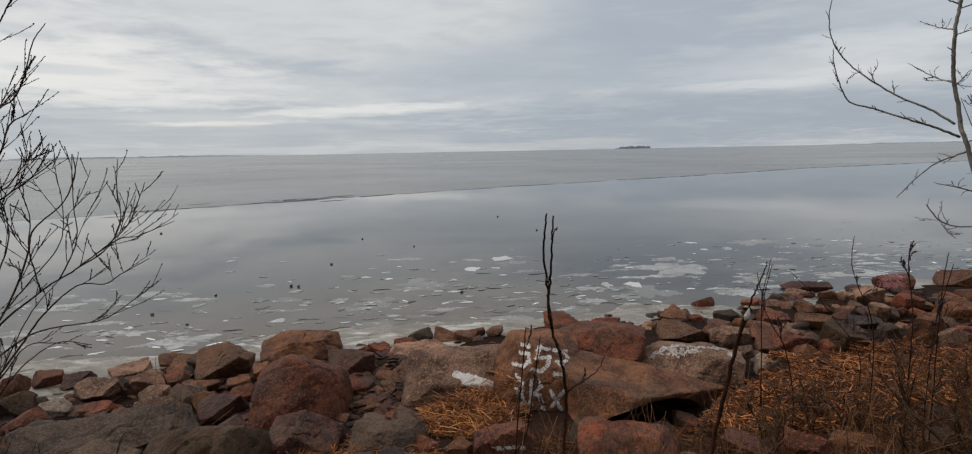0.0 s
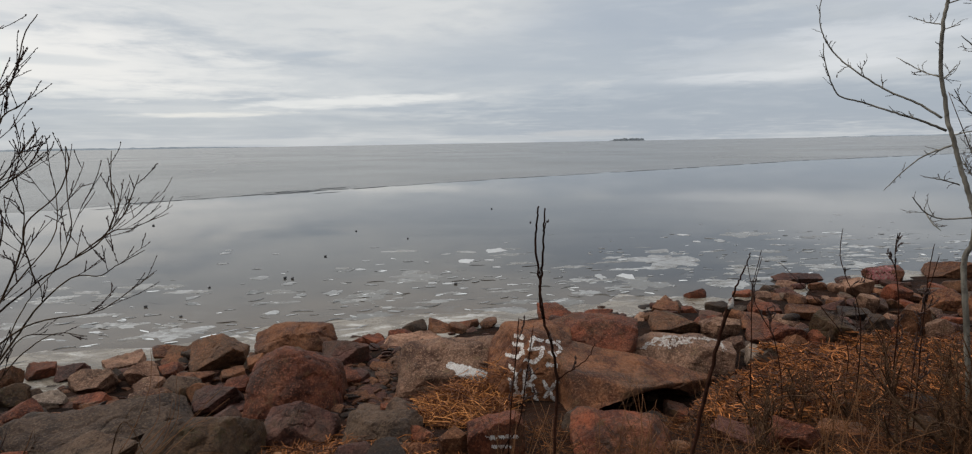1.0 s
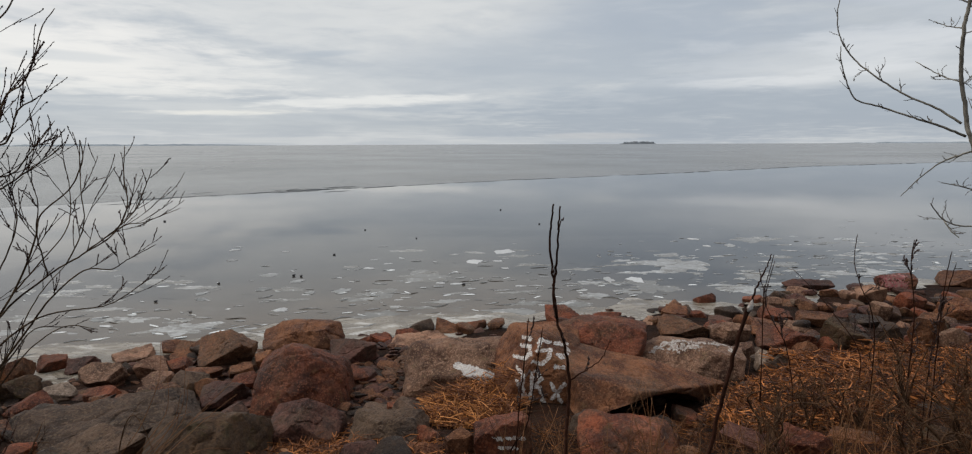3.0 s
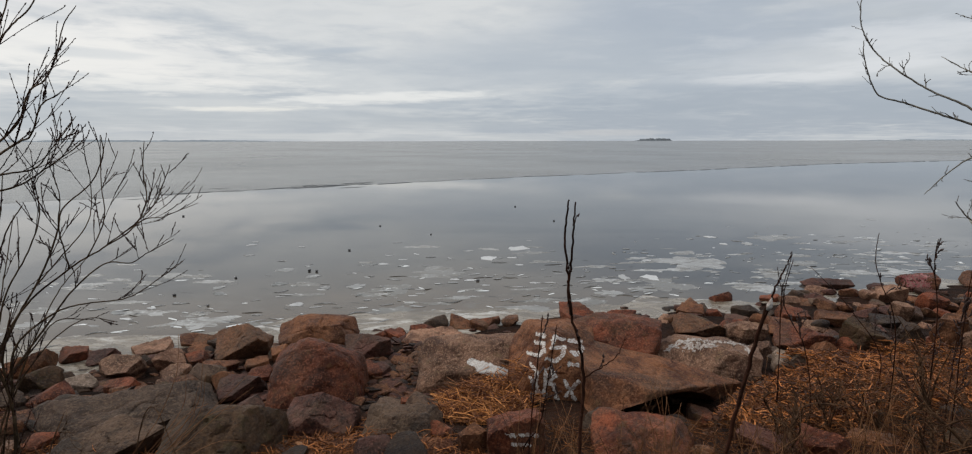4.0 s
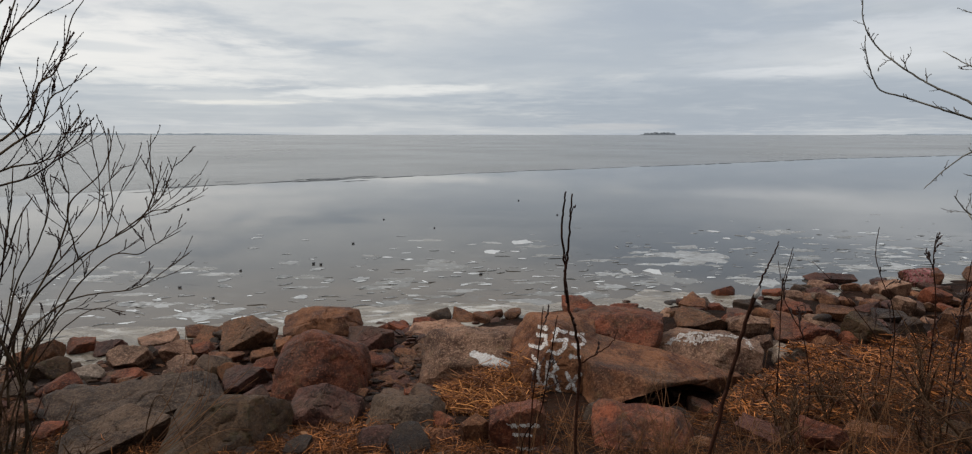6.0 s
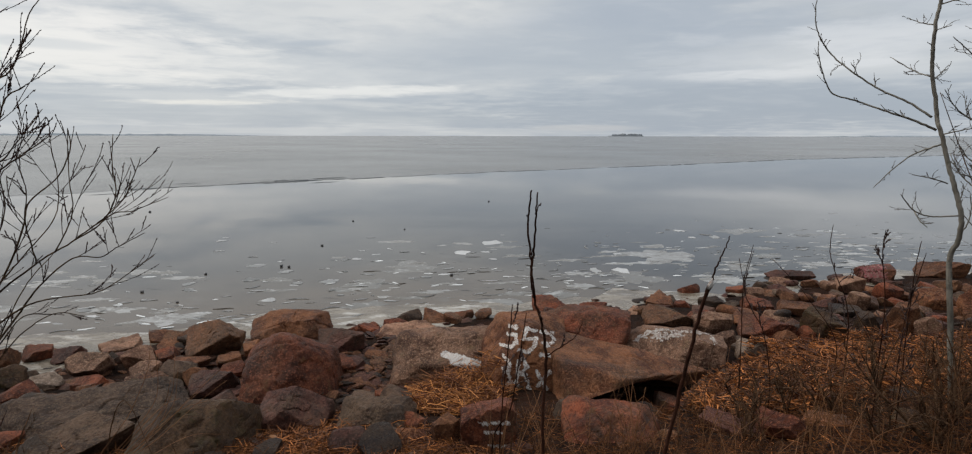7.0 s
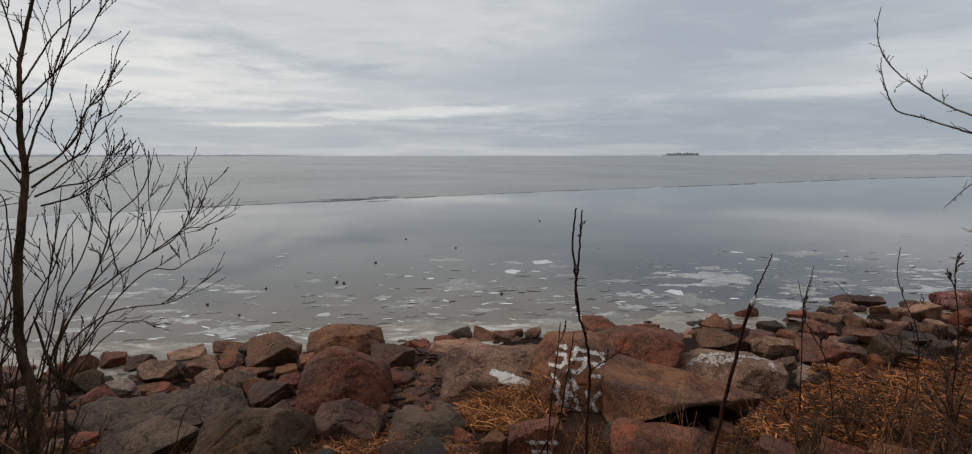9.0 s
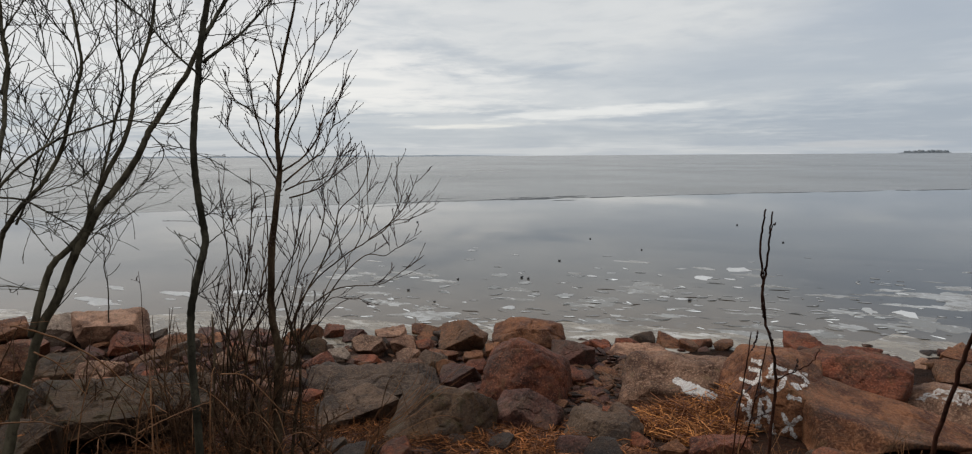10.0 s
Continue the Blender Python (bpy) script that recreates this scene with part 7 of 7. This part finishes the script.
def litter_scrap(x, y, size, turn):
    """A crumpled white scrap: a small folded sheet with thickness."""
    bm = bmesh.new()
    r = random.Random(int(turn * 7) + 3)
    grid = [[bm.verts.new(((i / 4 - 0.5) * size, (j / 4 - 0.5) * size * 0.7, r.uniform(0, 0.35) * size)) for j in range(5)] for i in range(5)]
    for i in range(4):
        for j in range(4):
            bm.faces.new((grid[i][j], grid[i + 1][j], grid[i + 1][j + 1], grid[i][j + 1]))
    bmesh.ops.solidify(bm, geom=bm.faces[:], thickness=0.002)
    me = bpy.data.meshes.new("litter_scrap")
    bm.to_mesh(me)
    bm.free()
    me.materials.append(M_SPLASH)
    ob = new("litter_scrap", me)
    ob.matrix_world = pose(x, y, ground_height(x, y) + 0.03, 10, 5, turn)
    tagged(ob, "small crumpled white scrap on the ground litter", "litter", "litter scraps")


litter_scrap(-2.75, 3.95, 0.07, 20)
litter_scrap(-2.45, 3.55, 0.05, 75)
litter_scrap(2.62, 4.75, 0.06, 40)

# ---- straw and rubble ----
straw_rng = random.Random(77)


def surface_finder():
    """Heights of the boulders and the ground, for straw that lies on them."""
    bpy.context.view_layer.update()
    rocks = [o for o in scene.objects if o.name.startswith("boulder")]
    v, f = [], []
    for o in rocks:
        s = len(v)
        v += [o.matrix_world @ q.co for q in o.data.vertices]
        f += [tuple(i + s for i in p.vertices) for p in o.data.polygons]
    tree = BVHTree.FromPolygons(v, f)

    def height(x, y, cap):
        g = ground_height(x, y)
        hit, _, _, _ = tree.ray_cast(Vector((x, y, 4)), Vector((0, 0, -1)))
        return max(g, hit.z) if hit and hit.z < g + cap else (g if not hit or hit.z < g else None)
    return height


height_at = surface_finder()


def straw_heap(name, count, place, mat, label, length=0.26, loft=0.05, thick=0.0028, cap=0.28):
    m = Mesh()
    made = 0
    for k in range(count * 3):
        if made >= count:
            break
        x, y, rise = place(straw_rng)
        z = height_at(x, y, cap)
        if z is None:
            continue
        made += 1
        a = straw_rng.uniform(0, math.pi * 2)
        ln = length * straw_rng.uniform(0.4, 1.3)
        tilt = straw_rng.gauss(0, 0.30)
        way = Vector((math.cos(a) * math.cos(tilt), math.sin(a) * math.cos(tilt), math.sin(tilt)))
        c = Vector((x, y, z + rise + abs(straw_rng.gauss(0, loft)) + 0.004))
        bend = Vector((straw_rng.gauss(0, 0.13), straw_rng.gauss(0, 0.13), straw_rng.gauss(0, 0.07))) * ln
        t = thick * straw_rng.uniform(0.6, 1.3)
        m.tube([c - way * ln / 2, c + bend, c + way * ln / 2], [t, t, t * 0.6], 3)
    return tagged(m.make(name, mat, smooth=False), label, "straw", kind="stuff")


def in_clump(r):
    a, q = r.uniform(0, 2 * math.pi), math.sqrt(r.random())
    return 0.02 + math.cos(a) * q * 0.62, 6.55 + math.sin(a) * q * 0.75, 0.16 * (1 - q * q) * r.random()


def in_low(r):
    x = r.gauss(-1.1, 0.75)
    return x, 5.0 + r.gauss(0, 0.35) - 0.25 * (x + 1.1), 0.0


def in_east(r):
    x = r.uniform(2.5, 7.2)
    lo, hi = 4.9 + (x - 2.4) * 0.18, min(8.2, 5.9 + (x - 2.4) * 1.05)
    y = lo + (hi - lo) * r.random() ** 0.8
    heap = max(0.0, math.sin((y - lo) / (hi - lo) * math.pi)) * (0.10 + 0.14 * max(0, noise.noise((x * 0.9, y * 0.9, 2)) + 0.3))
    return x, y, heap * r.random()


def in_front(r):
    x = r.uniform(0.6, 7.0)
    return x, 2.1 + r.uniform(0, 3.4) + 0.12 * x, 0.0


def in_mid(r):
    x = r.uniform(-4.6, 0.5)
    return x, 4.35 + r.gauss(0, 0.35) - 0.12 * x, 0.0


def in_west(r):
    x = r.uniform(-7.5, -2.6)
    return x, 3.2 + r.gauss(0, 0.6) - 0.2 * (x + 4), 0.0


straw_heap("straw_heap", 1500, in_clump, M_STRAW_PALE, "heap of pale dry reed straw between boulders", 0.32, 0.06, 0.0048)
straw_heap("straw_heap", 2200, in_low, M_STRAW, "scattered brown reed straw among the stones", 0.20, 0.025, 0.0036, 0.08)
straw_heap("straw_heap", 15000, in_east, M_STRAW, "wide mat of rust-brown reed straw on the bank", 0.19, 0.055, 0.0066)
straw_heap("straw_heap", 1500, in_west, M_STRAW, "thin brown straw litter under the trees", 0.2, 0.02)

straw_heap("twig_litter", 7000, in_front, M_LITTER, "dark brown litter of broken twigs and stalks on the bank", 0.22, 0.05, 0.0019, 0.03)
straw_heap("straw_heap", 1600, in_front, M_STRAW, "thin rust-brown straw strewn on the bank", 0.2, 0.04, 0.0020, 0.05)
straw_heap("twig_litter", 3000, in_west, M_LITTER, "dark brown litter of broken twigs under the trees", 0.22, 0.04, 0.0028, 0.03)

straw_heap("twig_litter", 2600, in_mid, M_LITTER, "brown litter of broken stalks between the near boulders", 0.18, 0.03, 0.0026, 0.03)
straw_heap("straw_heap", 800, in_mid, M_STRAW, "rust-brown straw strewn between the near boulders", 0.18, 0.03, 0.0032, 0.04)

# lesser angular stones wherever the bank still lies bare between the boulders
lesser = [boulder_mesh("boulder", (0.46, 0.36, 0.30), 1200 + k, ROCKS[("brown", "grey", "maroon", "brown", "red", "maroon", "brown", "slate")[k % 8]], 3, 100, 6, 0.05, cuts=style_cuts(("slab", "block", "wedge", "slab")[k % 4], 1200 + k)) for k in range(16)]
placed = 0
for k in range(2600):
    x = straw_rng.uniform(-11, 10.5)
    y = 10.65 + 0.33 * x - straw_rng.uniform(-0.25, 4.2)
    if placed >= 150:
        break
    if any(height_at(x + ox, y + oy, 0.10) is None for ox, oy in ((0, 0), (0.09, 0), (-0.09, 0), (0, 0.08), (0, -0.08))) or (abs(x) < 0.7 and 5.8 < y < 7.3):
        continue
    s = straw_rng.uniform(0.5, 1.15)
    ob = new("boulder", straw_rng.choice(lesser))
    ob.matrix_world = pose(x, y, ground_height(x, y) - 0.07 * s, straw_rng.uniform(-16, 22), straw_rng.uniform(-18, 18), straw_rng.uniform(0, 360)) @ Matrix.Diagonal((s, s, s * straw_rng.uniform(0.6, 1.0), 1))
    tagged(ob, "small angular granite block wedged between the boulders", "rock", "shore boulders")
    placed += 1

# rubble between the boulders
rubble_meshes = [boulder_mesh("rubble_stone", (0.26, 0.2, 0.15), 700 + k, ROCKS[("maroon", "brown", "dark", "maroon", "red", "slate")[k % 6]], 3, 60, 8, 0.06) for k in range(12)]
for k in range(170):
    x = straw_rng.uniform(-11, 10)
    y = 10.65 + 0.33 * x - straw_rng.uniform(0.0, 6.0)
    s = straw_rng.uniform(0.7, 1.9)
    ob = new("rubble_stone", straw_rng.choice(rubble_meshes))
    ob.matrix_world = pose(x, y, ground_height(x, y) - 0.05 * s, straw_rng.uniform(-20, 20), straw_rng.uniform(-20, 20), straw_rng.uniform(0, 360)) @ Matrix.Diagonal((s, s, s, 1))
    tagged(ob, "small broken granite stone between the boulders", "rock", "rubble stones")


def gravel():
    """Smaller broken stone that fills the gaps, joined into one."""
    shapes = []
    for k in range(8):
        me = boulder_mesh("gravel_shape", (0.16, 0.11, 0.07), 800 + k, M_BROWN, 2, 70, 6, 0.05)
        shapes.append(([v.co.copy() for v in me.vertices], [tuple(q.vertices) for q in me.polygons]))
        bpy.data.meshes.remove(me)
    for name, mat, count in (("gravel", M_BROWN, 700), ("gravel", M_MAROON, 700), ("gravel", M_DARK, 400)):
        m = Mesh()
        for k in range(count):
            x = straw_rng.uniform(-11, 10)
            y = 10.65 + 0.33 * x - straw_rng.uniform(0.0, 7.0)
            if k % 5 == 0:
                x, y = straw_rng.gauss(-0.95, 0.35), straw_rng.gauss(7.6, 0.7)
            elif k % 5 < 3:
                x = straw_rng.uniform(-7.5, -1.2)
                y = 10.5 + 0.33 * x - straw_rng.uniform(0.0, 2.8)
            s = straw_rng.uniform(0.4, 1.9)
            t = pose(x, y, ground_height(x, y) - 0.02 * s, straw_rng.uniform(-30, 30), straw_rng.uniform(-30, 30), straw_rng.uniform(0, 360)) @ Matrix.Diagonal((s, s, s * 0.6, 1))
            vs, fs = straw_rng.choice(shapes)
            b = len(m.v)
            m.v += [t @ v for v in vs]
            m.f += [tuple(q + b for q in f) for f in fs]
        tagged(m.make(name, mat, smooth=False), "small broken stone filling the gaps between boulders", "gravel", kind="stuff")


gravel()
